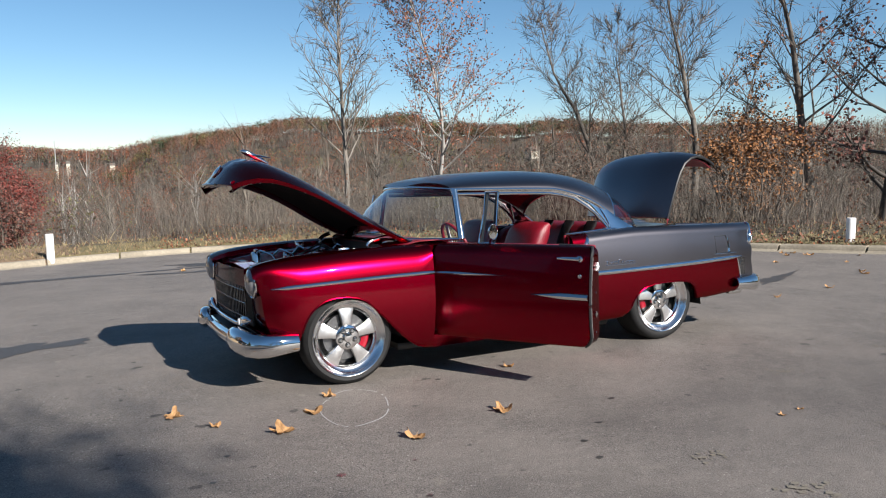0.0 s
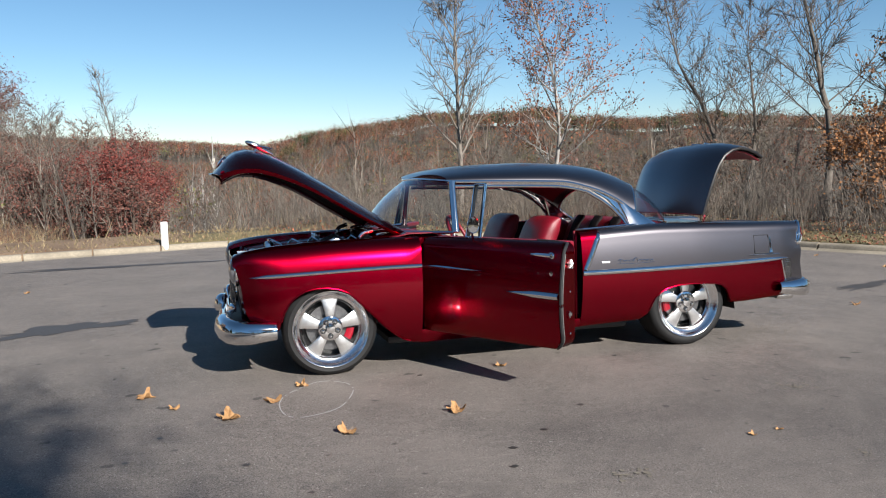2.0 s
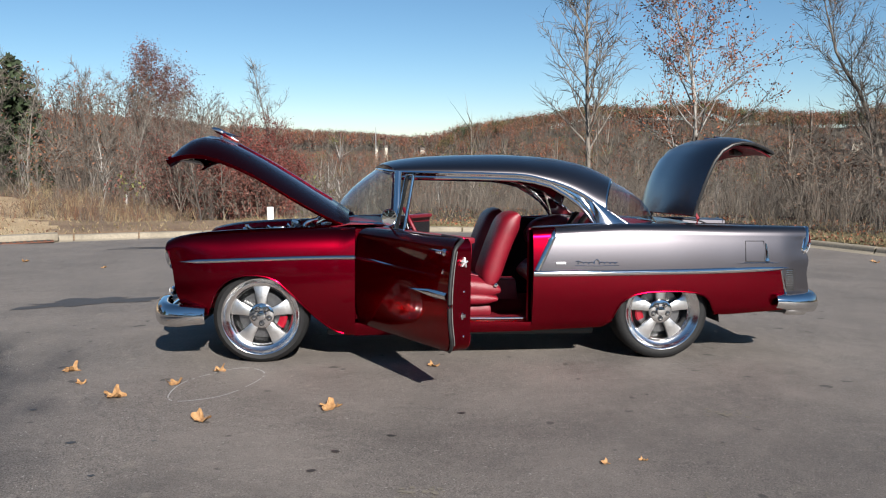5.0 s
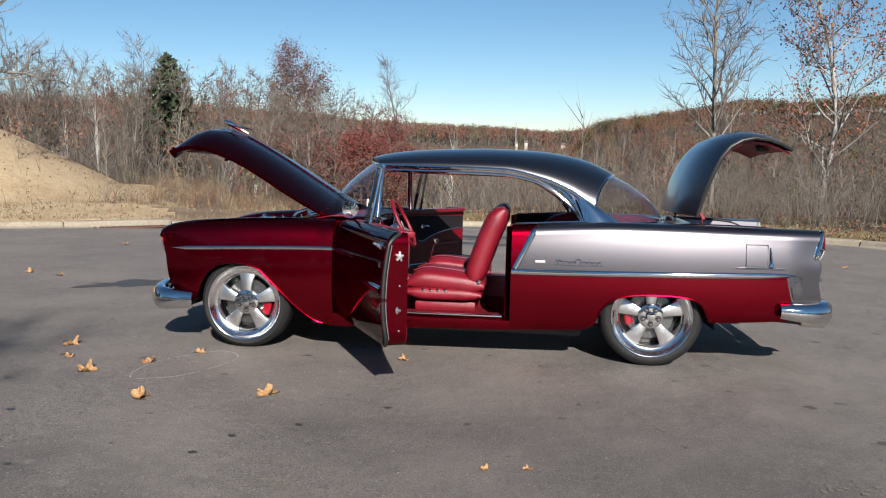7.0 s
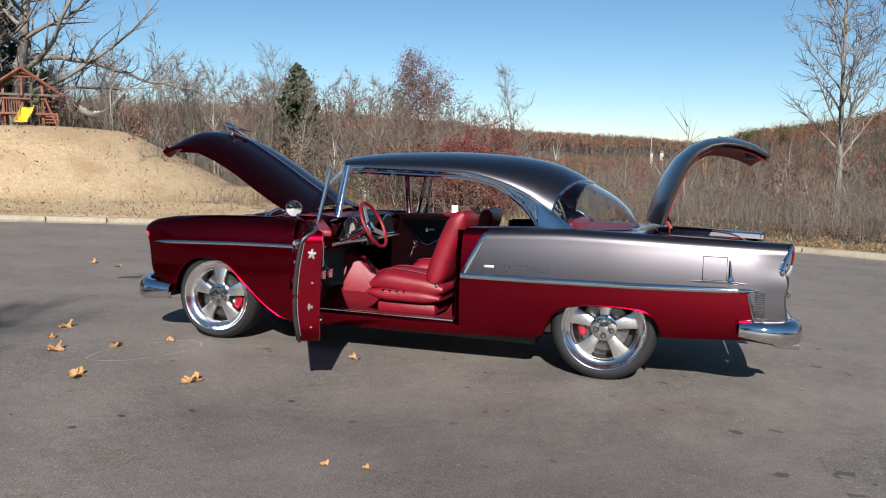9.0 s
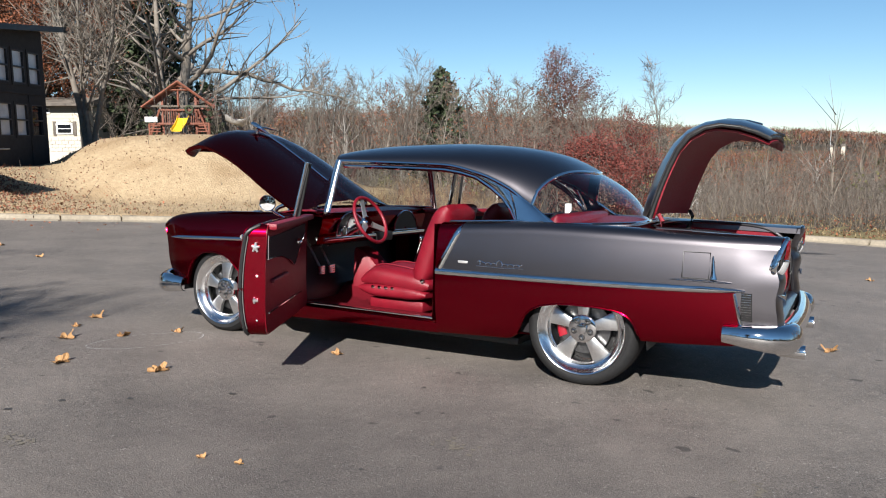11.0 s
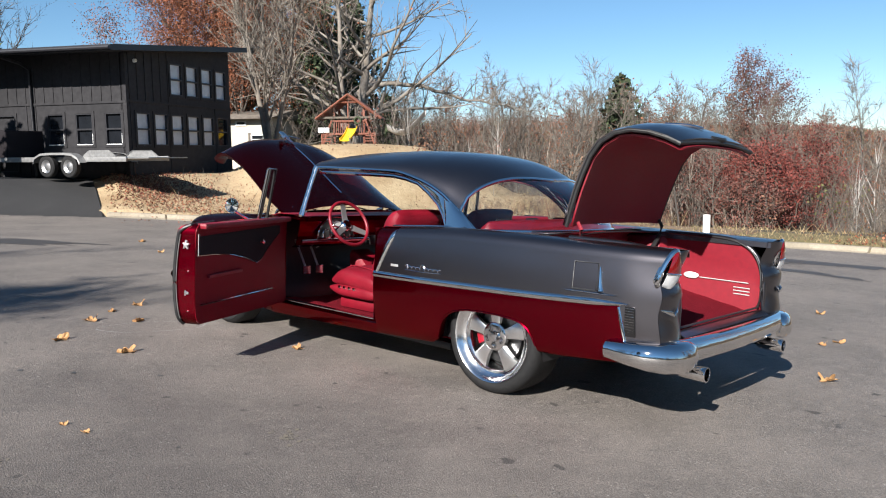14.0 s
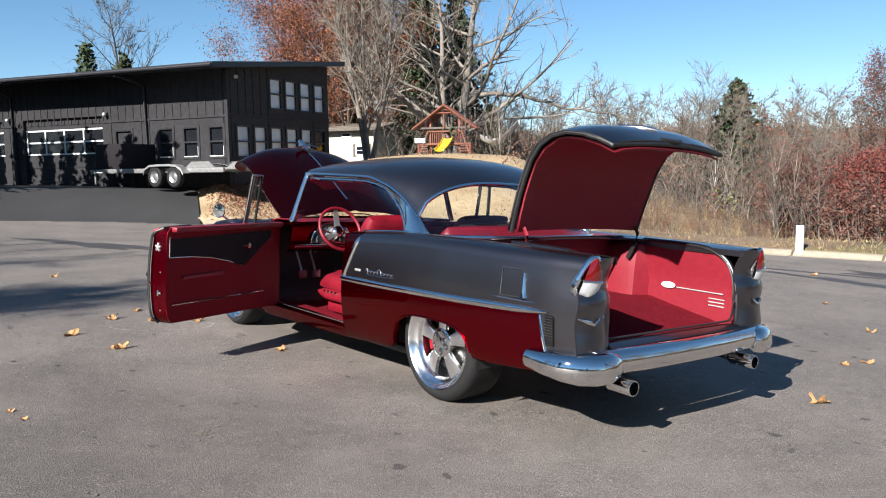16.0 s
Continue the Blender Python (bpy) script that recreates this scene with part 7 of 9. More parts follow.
# how high the woodland may stand against the sky, by bearing
SKY = lin([-45, -20, -15, -11, -8, 0, 4, 10, 15, 30, 36, 48, 66], [5.4, 5.2, 3.6, 0.8, -0.7, -1.2, -0.8, 0.1, 0.8, 1.4, 2.5, 4.5, 5])
rr = random.Random(5)
placed, tries = [], 0
while len(placed) < 230 and tries < 6000:
    tries += 1
    b_, d_ = radians(rr.uniform(-43, 66)), 24 + 44 * rr.random() ** 1.3
    x, y = 2 + d_ * math.sin(b_), -6 + d_ * math.cos(b_)
    a_ = math.atan2(y - CENTRE.y, x - CENTRE.x)
    out = math.hypot(x - CENTRE.x, y - CENTRE.y) - edge_radius(a_)
    if out < 4.5 or in_the_way(x, y) or (x < -5.5 and y < 24) or (x < -13 and y < 30) or any(math.hypot(x - u, y - v) < 1.5 for u, v in placed):
        continue
    placed.append((x, y))
    k = rr.choice((0, 0, 1, 2, 3, 4, 4))
    full = (7.2, 7.7, 8.2, 6.2, 5.4)[k]
    bear = math.degrees(math.atan2(x - 2, y + 6))
    most = 1.6 + math.hypot(x - 2, y + 6) * math.tan(radians(SKY(bear))) - ground_z(x, y)
    sc_ = min(rr.uniform(0.75, 1.12), most * rr.uniform(0.75, 1.0) / full)
    if sc_ < 0.2:
        continue
    m = Matrix.Translation(on_ground(x, y)) @ Matrix.Rotation(rr.uniform(0, 6.28), 4, "Z") @ Matrix.Scale(sc_, 4)
    c = copy_thing(kinds[k], Matrix.Translation(on_ground(x, y)))
    c.matrix_world = m
# taller brown and bare trees closing the view behind the yard
for k, (x, y, kk, sc_) in enumerate(((-29, 24, 1, 1.0), (-33, 30, 1, 1.3), (-36, 27, 3, 1.5), (-39, 31, 0, 1.5), (-27, 30, 2, 0.9), (-25, 33, 1, 0.85), (-23, 36, 3, 0.9), (-30, 35, 0, 1.1), (-27.5, 20.5, 4, 1.1), (-30.5, 22.5, 3, 1.2),
                                     (-34, 22, 1, 1.5), (-41, 22, 0, 1.7), (-43, 26, 1, 1.7), (-26, 26.5, 4, 1.0), (-24, 29, 3, 0.7), (-28, 38, 2, 1.0), (-22, 41, 0, 0.9), (-17, 41, 1, 0.75), (-15, 38, 3, 0.8), (-33.5, 18.5, 1, 1.2),
                                     (-25, 37, 1, 1.35), (-22, 33, 3, 1.25), (-20.5, 36.5, 0, 1.3), (-17.5, 35.5, 2, 1.1), (-16.2, 40, 1, 1.3), (-14, 42, 0, 1.2), (-13.2, 37.5, 3, 1.15), (-10, 40, 0, 1.1), (-9, 44.5, 2, 1.1), (-24, 42, 1, 1.4), (-27.5, 34, 3, 1.4), (-30, 40, 0, 1.5))):
    c = copy_thing(kinds[kk], Matrix.Translation(on_ground(x, y)))
    c.matrix_world = Matrix.Translation(on_ground(x, y)) @ Matrix.Rotation(1.7 * k, 4, "Z") @ Matrix.Scale(sc_, 4)
# the wood's edge beyond the mound, dense and brown
for k in range(64):
    b_, d_ = radians(rr.uniform(-44, -10)), rr.uniform(44, 62)
    x, y = 2 + d_ * math.sin(b_), -6 + d_ * math.cos(b_)
    if in_the_way(x, y):
        continue
    kk = rr.choice((0, 1, 1, 2, 3, 3))
    full = (7.2, 7.7, 8.2, 6.2, 5.4)[kk]
    up_ = float(np.interp(math.degrees(b_), [-44, -30, -18, -14, -10], [5.2, 4.8, 4.2, 3.0, 1.8])) * rr.uniform(0.72, 1.02)
    sc_ = (1.6 + d_ * math.tan(radians(up_)) - ground_z(x, y)) / full
    c = copy_thing(kinds[kk], Matrix.Translation(on_ground(x, y)))
    c.matrix_world = Matrix.Translation(on_ground(x, y)) @ Matrix.Rotation(rr.uniform(0, 6.28), 4, "Z") @ Matrix.Scale(sc_, 4)


def far_woods(name, n, r0, r1, b0, b1, h0, h1, per, mats, shares, seed, label, wide=0.05, leafy=0.0, leaf_mats=(), leaf_size=0.5, per_leaf=34):
    """Distant woodland in one mesh: upswept fans of bare branches, with clumps of leaf on some crowns."""
    rng = np.random.default_rng(seed)
    bb = np.radians(rng.uniform(b0, b1, n))
    dd = np.sqrt(rng.uniform(r0 ** 2, r1 ** 2, n))
    pos = np.array([(2 + d * math.sin(b), -6 + d * math.cos(b), 0) for b, d in zip(bb, dd)])
    pos[:, 2] = [ground_z(x, y) for x, y, _ in pos]
    h = rng.uniform(h0, h1, n)
    base = np.repeat(pos, per, 0)
    hh = np.repeat(h, per)[:, None]
    f = rng.uniform(0.08, 0.72, (n * per, 1))
    f[::per] = 0
    a = rng.uniform(0, 2 * math.pi, (n * per, 1))
    e = np.radians(rng.uniform(12, 84, (n * per, 1)))
    e[::per] = 1.5
    start = base + np.concatenate([np.zeros_like(f), np.zeros_like(f), f * hh - 0.3], 1)
    ln = hh * rng.uniform(0.22, 0.48, (n * per, 1)) * (1.25 - 0.6 * f)
    ln[::per] = 0.85 * hh[::per]
    tip = start + np.concatenate([np.cos(a) * np.cos(e) * ln, np.sin(a) * np.cos(e) * ln, np.sin(e) * ln], 1)
    side = np.concatenate([-np.sin(a), np.cos(a), 0 * a], 1) * wide * hh / 7
    v = np.stack([start - side, start + side, tip], 1).reshape(-1, 3)
    fc = np.arange(len(v)).reshape(-1, 3)
    idx = np.repeat(rng.choice(len(mats), n, p=shares), per)
    ob = new(name, fast_mesh(name, v, fc, mats, idx))
    tagged(ob, label, "woods", kind="stuff")
    if leafy:
        pick = rng.random(n) < leafy
        q = per_leaf
        p0 = np.repeat(pos[pick], q, 0)
        hq = np.repeat(h[pick], q)[:, None]
        off = rng.normal(size=(len(p0), 3))
        off *= rng.random((len(p0), 1)) ** 0.4 / np.linalg.norm(off, axis=1, keepdims=True) * np.array([0.36, 0.36, 0.34])
        pts = p0 + off * hq + np.concatenate([0 * hq, 0 * hq, 0.64 * hq], 1)
        v, f4 = leaf_cloud(pts, leaf_size, rng)
        ix = np.repeat(rng.choice(len(leaf_mats), int(pick.sum()), p=[0.30, 0.34, 0.14, 0.22]), q)
        ob = new(name + "_leaves", fast_mesh(name, v, f4, list(leaf_mats), ix))
        tagged(ob, "clumps of dull autumn leaves on distant trees", "foliage", kind="stuff")


far_woods("valley_thicket", 3400, 26, 75, -45, 68, 1.2, 3.0, 24, [TWIG, PALETWIG, BARK], [0.45, 0.35, 0.2], 71, "tangle of bare saplings filling the valley", 0.016, 0.05, (BROWNLEAF, DULLRED, OLIVELEAF, RUSTLEAF), 0.11, 60)
far_woods("hillside_woods", 9000, 70, 190, -50, 70, 2.2, 5.0, 22, [TWIG, PALETWIG, BARK, DARKBARK], [0.42, 0.24, 0.2, 0.14], 72, "bare brown woods covering the far hillsides", 0.04, 0.5, (BROWNLEAF, RUSTLEAF, OLIVELEAF, DULLRED), 0.17, 80)
far_woods("ridge_crowns", 1000, 158, 188, 2, 52, 2.3, 3.7, 10, [BARK], [1.0], 78, "rounded dark crowns of oaks and pines along the ridge", 0.05, 1.0, (BROWNLEAF, NEEDLE, OLIVELEAF, BROWNLEAF), 0.30, 130)
far_woods("far_ridge_woods", 4200, 330, 560, -24, 16, 5.0, 8.5, 12, [TWIG, BARK], [0.6, 0.4], 73, "woods on the far ridge", 0.2, 0.6, (BROWNLEAF, DULLRED, OLIVELEAF, RUSTLEAF), 0.6, 40)
far_woods("pale_saplings", 300, 25, 55, -40, 62, 2.2, 4.4, 30, [BIRCHBARK, PALETWIG], [0.3, 0.7], 74, "scattered pale saplings standing out in the valley", 0.03)
far_woods("dark_brush", 700, 24, 60, -45, 66, 0.9, 2.2, 34, [DARKBARK, BARK], [0.6, 0.4], 75, "dark tangled brush in the valley", 0.02, 0.3, (BROWNLEAF, BROWNLEAF, OLIVELEAF, DULLRED), 0.09, 60)
far_woods("southern_woods", 800, 27, 58, 75, 255, 6.0, 10.5, 26, [TWIG, BARK, DARKBARK], [0.4, 0.3, 0.3], 76, "bare woods standing behind the south side of the lot", 0.06, 0.35, (BROWNLEAF, RUSTLEAF, OLIVELEAF, DULLRED), 0.22, 90)


def brush(name, pos, h0, h1, stems, twigs, mats, shares, seed, label, thick=0.004):
    """Tangled scrub in one mesh: arching stems from each root, each with side twigs."""
    rng = np.random.default_rng(seed)
    pos = np.array(pos, float)
    n = len(pos)
    h = np.repeat(rng.uniform(h0, h1, n) * (0.55 + 0.6 * rng.random(n)), stems)[:, None]
    m = n * stems
    a = rng.uniform(0, 2 * math.pi, (m, 1))
    out = rng.uniform(0.15, 0.75, (m, 1))
    base = np.repeat(pos, stems, 0) + rng.normal(scale=0.06, size=(m, 3)) * (1, 1, 0) - (0, 0, 0.05)
    flat = np.concatenate([np.cos(a), np.sin(a), 0 * a], 1)
    mid = base + flat * out * h * 0.35 + np.concatenate([0 * a, 0 * a, 0.62 * h], 1) + rng.normal(scale=0.05, size=(m, 3)) * h
    top = mid + flat * out * h * 0.6 + np.concatenate([0 * a, 0 * a, h * rng.uniform(0.05, 0.5, (m, 1))], 1)
    tiles, idx = [], []

    def blades(p, q, w0, w1):
        d = np.cross(q - p, rng.normal(size=p.shape))
        d /= np.linalg.norm(d, axis=1, keepdims=True) + 1e-9
        tiles.append(np.stack([p - d * w0, p + d * w0, q + d * w1, q - d * w1], 1).reshape(-1, 3))

    stem_mat = rng.choice(len(mats), n, p=shares)
    blades(base, mid, thick, thick * 0.7)
    blades(mid, top, thick * 0.7, thick * 0.25)
    idx += [np.repeat(stem_mat, stems)] * 2
    for k in range(twigs):
        f = rng.uniform(0.15, 1.0, (m, 1))
        low = rng.random((m, 1)) < 0.45
        p = np.where(low, base + (mid - base) * f, mid + (top - mid) * f)
        g = rng.normal(size=(m, 3)) * (0.7, 0.7, 0.55) + flat * 0.3 + (0, 0, 0.35)
        blades(p, p + g * h * rng.uniform(0.10, 0.30, (m, 1)), thick * 0.5, thick * 0.15)
        idx.append(np.repeat(stem_mat, stems))
    v = np.concatenate(tiles)
    ob = new(name, fast_mesh(name, v, np.arange(len(v)).reshape(-1, 4), mats, np.concatenate(idx)))
    tagged(ob, label, "brush", kind="stuff")


def behind_kerb(n, a0, a1, d0, d1, seed, keep):
    rng = np.random.default_rng(seed)
    out = []
    while len(out) < n:
        t, d = rng.uniform(a0, a1), d0 + (d1 - d0) * rng.random() ** 1.2
        r = edge_radius(t) + d
        x, y = CENTRE.x + r * math.cos(t), CENTRE.y + r * math.sin(t)
        if keep(x, y):
            out.append((x, y, ground_z(x, y)))
    return out


brush("kerb_brush", behind_kerb(900, 0.35, 1.85, 1.3, 7.0, 201, lambda x, y: x > 0.8), 0.7, 1.7, 5, 7, [TWIG, PALETWIG, BARK], [0.45, 0.35, 0.2], 211, "tangled bare scrub growing close behind the kerb")
brush("bank_weeds", behind_kerb(800, 1.55, 2.3, 3.0, 14.0, 202, lambda x, y: -14 < x < -5 and math.hypot(x + 16.43, y - 14.75) > 7.6), 0.25, 0.75, 6, 5, [BROWNLEAF, TWIG, STRAWBLADE], [0.35, 0.4, 0.25], 212, "dead brown weeds on the rough ground beside the mound")
brush("wood_edge_brush", behind_kerb(700, 1.5, 2.45, 9.0, 22.0, 203, lambda x, y: y > 17 and not (-13 < x < 0 and y < 30) and math.hypot(x + 16.43, y - 14.75) > 8.0), 0.9, 2.0, 5, 7, [TWIG, PALETWIG, BARK], [0.4, 0.35, 0.25], 213, "grey tangle at the edge of the wood")


def verge(name, n, d0, d1, h0, h1, mats, shares, seed, label, a0=-0.25, a1=2.95, wide=0.012):
    """Grass and weeds along the kerb, blade by blade, in one mesh."""
    rng = np.random.default_rng(seed)
    a = rng.uniform(a0, a1, n)
    d = d0 + (d1 - d0) * rng.random(n) ** 1.4
    p = []
    for t, e in zip(a, d):
        r = edge_radius(t) + e
        x, y = CENTRE.x + r * math.cos(t), CENTRE.y + r * math.sin(t)
        if (x > -13.6 or y > drive_edge(x)[1] + 0.15) and (x > -3 or rng.random() < 0.25):
            p.append((x, y, ground_z(x, y) - 0.02))
    p = np.array(p)
    n = len(p)
    h = rng.uniform(h0, h1, (n, 1)) * (0.5 + rng.random((n, 1)))
    g = rng.normal(size=(n, 3)) * 0.5
    g[:, 2] = 1
    s = np.cross(g, rng.normal(size=(n, 3)))
    s /= np.linalg.norm(s, axis=1, keepdims=True)
    v = np.stack([p - s * wide, p + s * wide, p + g * h], 1).reshape(-1, 3)
    ob = new(name, fast_mesh(name, v, np.arange(3 * n).reshape(-1, 3), mats, rng.choice(len(mats), n, p=shares)))
    tagged(ob, label, "grass", kind="stuff")


verge("verge_grass", 26000, 0.25, 3.2, 0.035, 0.10, [GRASS, STRAWBLADE, BROWNLEAF], [0.45, 0.45, 0.10], 81, "short dry grass and weeds along the kerb")
verge("verge_weeds", 2200, 2.2, 7.0, 0.18, 0.5, [STRAWBLADE, TWIG, BROWNLEAF], [0.4, 0.4, 0.2], 82, "tall dead weeds behind the kerb", wide=0.008)
rng_ = np.random.default_rng(9)
pts = []
for k in range(5200):
    t = rng_.uniform(-0.3, 1.4)
    r = edge_radius(t) + 0.15 + 4.5 * rng_.random() ** 1.5
    x, y = CENTRE.x + r * math.cos(t), CENTRE.y + r * math.sin(t)
    pts.append((x, y, ground_z(x, y) + 0.03))
for k in range(4200):
    x, y = -16.5 + rng_.normal(0, 2.6), 6.6 + rng_.normal(0, 1.3)
    if y > 4.75 - 0.36 * (x + 14.4):
        pts.append((x, y, ground_z(x, y) + 0.03))
v, f = leaf_cloud(pts, 0.065, rng_, droop=0)
tagged(new("fallen_leaves", fast_mesh("fallen_leaves", v, f, [BROWNLEAF, RUSTLEAF], rng_.integers(0, 2, len(f)))), "drift of fallen brown leaves on the ground", "fallen leaves", kind="stuff")

# brown tufts and leaf scraps over the straw mound
rng_ = np.random.default_rng(19)
pts = []
while len(pts) < 5200:
    x, y = rng_.uniform(-27, -5), rng_.uniform(6, 23)
    if ground_kind(Vector((x, y, 0))) == 1 and noise.noise((x * 0.8, y * 0.8, 7.0)) > rng_.uniform(-0.35, 0.5):
        pts.append((x, y, ground_z(x, y) + 0.015))
v, f = leaf_cloud(pts, 0.055, rng_, droop=0)
tagged(new("slope_litter", fast_mesh("slope_litter", v, f, [BROWNLEAF, STRAWBLADE], rng_.choice(2, len(f), p=[0.75, 0.25]))), "brown tufts and leaf scraps on the straw slope", "litter", kind="stuff")

# ---------------------------------------------------------------- kerb, drain, drive
kerb = thing("kerb", Matrix.Identity(4), "pale concrete kerb in jointed lengths round the lot", "kerb", kind="structure")
seg_a = np.linspace(-0.42, 2.79, 30)
for k in range(len(seg_a) - 1):
    a0, a1 = seg_a[k] + 0.0015, seg_a[k + 1] - 0.0015
    rows = []
    for t in np.linspace(a0, a1, 6):
        e = edge_radius(t)
        u = Vector((math.cos(t), math.sin(t), 0))
        ex = Vector((CENTRE.x, CENTRE.y, 0)) + u * e
        z = lot_z(ex.x, ex.y)
        rows.append([ex + u * o + Vector((0, 0, z + h)) for o, h in ((-0.34, 0.006), (-0.33, 0.014), (-0.06, 0.012), (-0.02, 0.035), (0.0, 0.09), (0.03, 0.118), (0.07, 0.126), (0.16, 0.128), (0.18, 0.115), (0.18, 0.0))])
    vs = [p for r in rows for p in r]
    fs = grid_faces(6, 10) + [tuple(range(10)), tuple(range(50, 60))[::-1]]
    mesh_ob("kerb_length", vs, fs, CONCRETE, kerb)
# storm drain let into the kerb
t = math.atan2(10.2 - CENTRE.y, -6.9 - CENTRE.x)
e = edge_radius(t)
dm = Matrix.Translation((CENTRE.x + (e - 0.10) * math.cos(t), CENTRE.y + (e - 0.10) * math.sin(t), lot_z(-6.9, 10.2) + 0.02)) @ Matrix.Rotation(t - math.pi / 2, 4, "Z")
drain = thing("storm_drain", dm, "rusty storm drain inlet in the kerb", "drain", kind="structure")
Bag().box((-0.9, -0.28, -0.01), (0.9, 0.02, 0.012), 0.004).make("grate_frame", RUSTIRON, drain)
b = Bag()
for k in range(14):
    b.box((-0.85 + 0.125 * k, -0.25, 0.008), (-0.79 + 0.125 * k, -0.02, 0.02), 0.003)
b.make("grate_bars", BLACK, drain)
Bag().box((-1.0, 0.0, -0.02), (1.0, 0.30, 0.135), 0.02).make("inlet_top", CONCRETE, drain, "stained concrete inlet slab")
# new black drive climbing to the building
rows = []
for i in range(53):
    x = -14.3 - 0.5 * i
    lo, hi = drive_edge(x)
    rows.append([(x, y, sum(ground_z(x + a, y + b_) for a, b_ in ((0, 0), (0.5, 0), (-0.5, 0), (0, 0.5), (0, -0.5), (0.25, 0.25), (-0.25, -0.25))) / 7 + 0.02) for y in np.linspace(lo, hi, 40)])
tagged(sheet("driveway", rows, ASPHALT2, None, "", flip=False), "fresh black asphalt driveway rising to the building", "driveway", kind="structure")

# white marker post on the verge
post = thing("marker_post", Matrix.Translation(on_ground(-1.93, 13.35)), "white plastic pipe marker post on the verge", "post")
Bag().lathe([(0.085, -0.2), (0.085, 0.64), (0.080, 0.655), (0.0005, 0.66)], (0, 0, 0), "z", 20).make("pipe", WHITEPVC, post)
post2 = thing("survey_stake", Matrix.Translation(on_ground(-9.55, 26.0)) @ Matrix.Rotation(0.06, 4, "Y"), "thin white stake in the rough ground", "stake")
Bag().lathe([(0.05, -0.2), (0.05, 1.15), (0.0005, 1.16)], (0, 0, 0), "z", 10).make("pipe", WHITEPVC, post2)

# leaning white pipe and a concrete culvert head among the rubble
pipe = thing("marker_post", Matrix.Translation(on_ground(-14.8, 42.2)) @ Matrix.Rotation(radians(-7), 4, "Y"), "thin white pipe leaning in rough ground", "post")
Bag().lathe([(0.06, -0.3), (0.06, 1.55), (0.0005, 1.56)], (0, 0, 0), "z", 12).make("pipe", WHITEPVC, pipe)
head = thing("culvert_head", Matrix.Translation(on_ground(-9.5, 29.6)) @ Matrix.Rotation(radians(20), 4, "Z"), "weathered concrete culvert head with an arched mouth", "culvert")
arch = [(0.42 * math.cos(a), 0.42 * math.sin(a)) for a in np.linspace(0, math.pi, 13)]
edge_ = [(-1.0, 0.0), (-1.0, 0.75), (1.0, 0.75), (1.0, 0.0)]
v = [(x, y_, z - 0.1) for y_ in (0.0, 0.35) for x, z in edge_[::-1] + arch[::-1]]
n_ = len(v) // 2
Bag().add(v, [tuple(range(n_))[::-1], tuple(range(n_, 2 * n_))] + [(k, (k + 1) % n_, n_ + (k + 1) % n_, n_ + k) for k in range(n_)]).make("headwall", CONCRETE, head, smooth=False)
Bag().box((-1.08, -0.05, 0.65), (1.08, 0.42, 0.78), 0.02).make("coping", CONCRETE, head, smooth=False)
Bag().lathe([(0.44, 0.0), (0.44, 1.2), (0.38, 1.2), (0.38, 0.0)], (0, 0.05, -0.1), "y", 24).make("drain_pipe", CONCRETE, head, "concrete pipe")

# broken concrete rubble in the rough ground
rk = random.Random(3)
for k in range(18):
    x = rk.uniform(-14.6, -9.6)
    y = 30.2 - 1.15 * (x + 9.6) + rk.gauss(0, 0.4)
    b = Bag()
    bm = bmesh.new()
    bmesh.ops.create_icosphere(bm, subdivisions=1, radius=1)
    sx, sy, sz = rk.uniform(0.22, 0.5), rk.uniform(0.2, 0.4), rk.uniform(0.14, 0.32)
    for v in bm.verts:
        v.co = Vector((v.co.x * sx, v.co.y * sy, v.co.z * sz)) * rk.uniform(0.75, 1.15)
    bm.verts.index_update()
    b.add([v.co.copy() for v in bm.verts], [[v.index for v in f.verts] for f in bm.faces])
    bm.free()
    ob = b.make("rubble_block", PALESTONE, None, smooth=False)
    ob.matrix_world = Matrix.Translation(on_ground(x, y) + Vector((0, 0, 0.10))) @ Matrix.Rotation(rk.uniform(0, 6), 4, "Z") @ Matrix.Scale(1.25, 4)
    tagged(ob, "broken pale concrete rubble block on rough ground", "rubble", "rubble beyond the kerb")

# ---------------------------------------------------------------- black two-storey building
CORNER = Vector((-17.12, 6.55, 0))
SIDE = Vector((-0.43, 0.903, 0)).normalized()
FRONT = Vector((-SIDE.y, SIDE.x, 0))
BZ = 1.06
bm_ = Matrix(((FRONT.x, SIDE.x, 0, CORNER.x), (FRONT.y, SIDE.y, 0, CORNER.y), (0, 0, 1, BZ), (0, 0, 0, 1)))
house = thing("black_building", bm_, "two-storey black board-and-batten building with shed roof", "building")
LF, LS = 20.0, 5.62
BOX = [(0, 1, 2, 3), (7, 6, 5, 4), (0, 4, 5, 1), (1, 5, 6, 2), (2, 6, 7, 3), (3, 7, 4, 0)]


def eave(f, q):
    """Height of the roof's underside above the yard: it climbs to the back."""
    return 3.46 + 0.010 * f + 0.108 * (q + 0.72)


def block(place, u0, u1, z0, z1, d0, d1):
    return [place(u0, z0, d0), place(u1, z0, d0), place(u1, z1, d0), place(u0, z1, d0), place(u0, z0, d1), place(u1, z0, d1), place(u1, z1, d1), place(u0, z1, d1)]


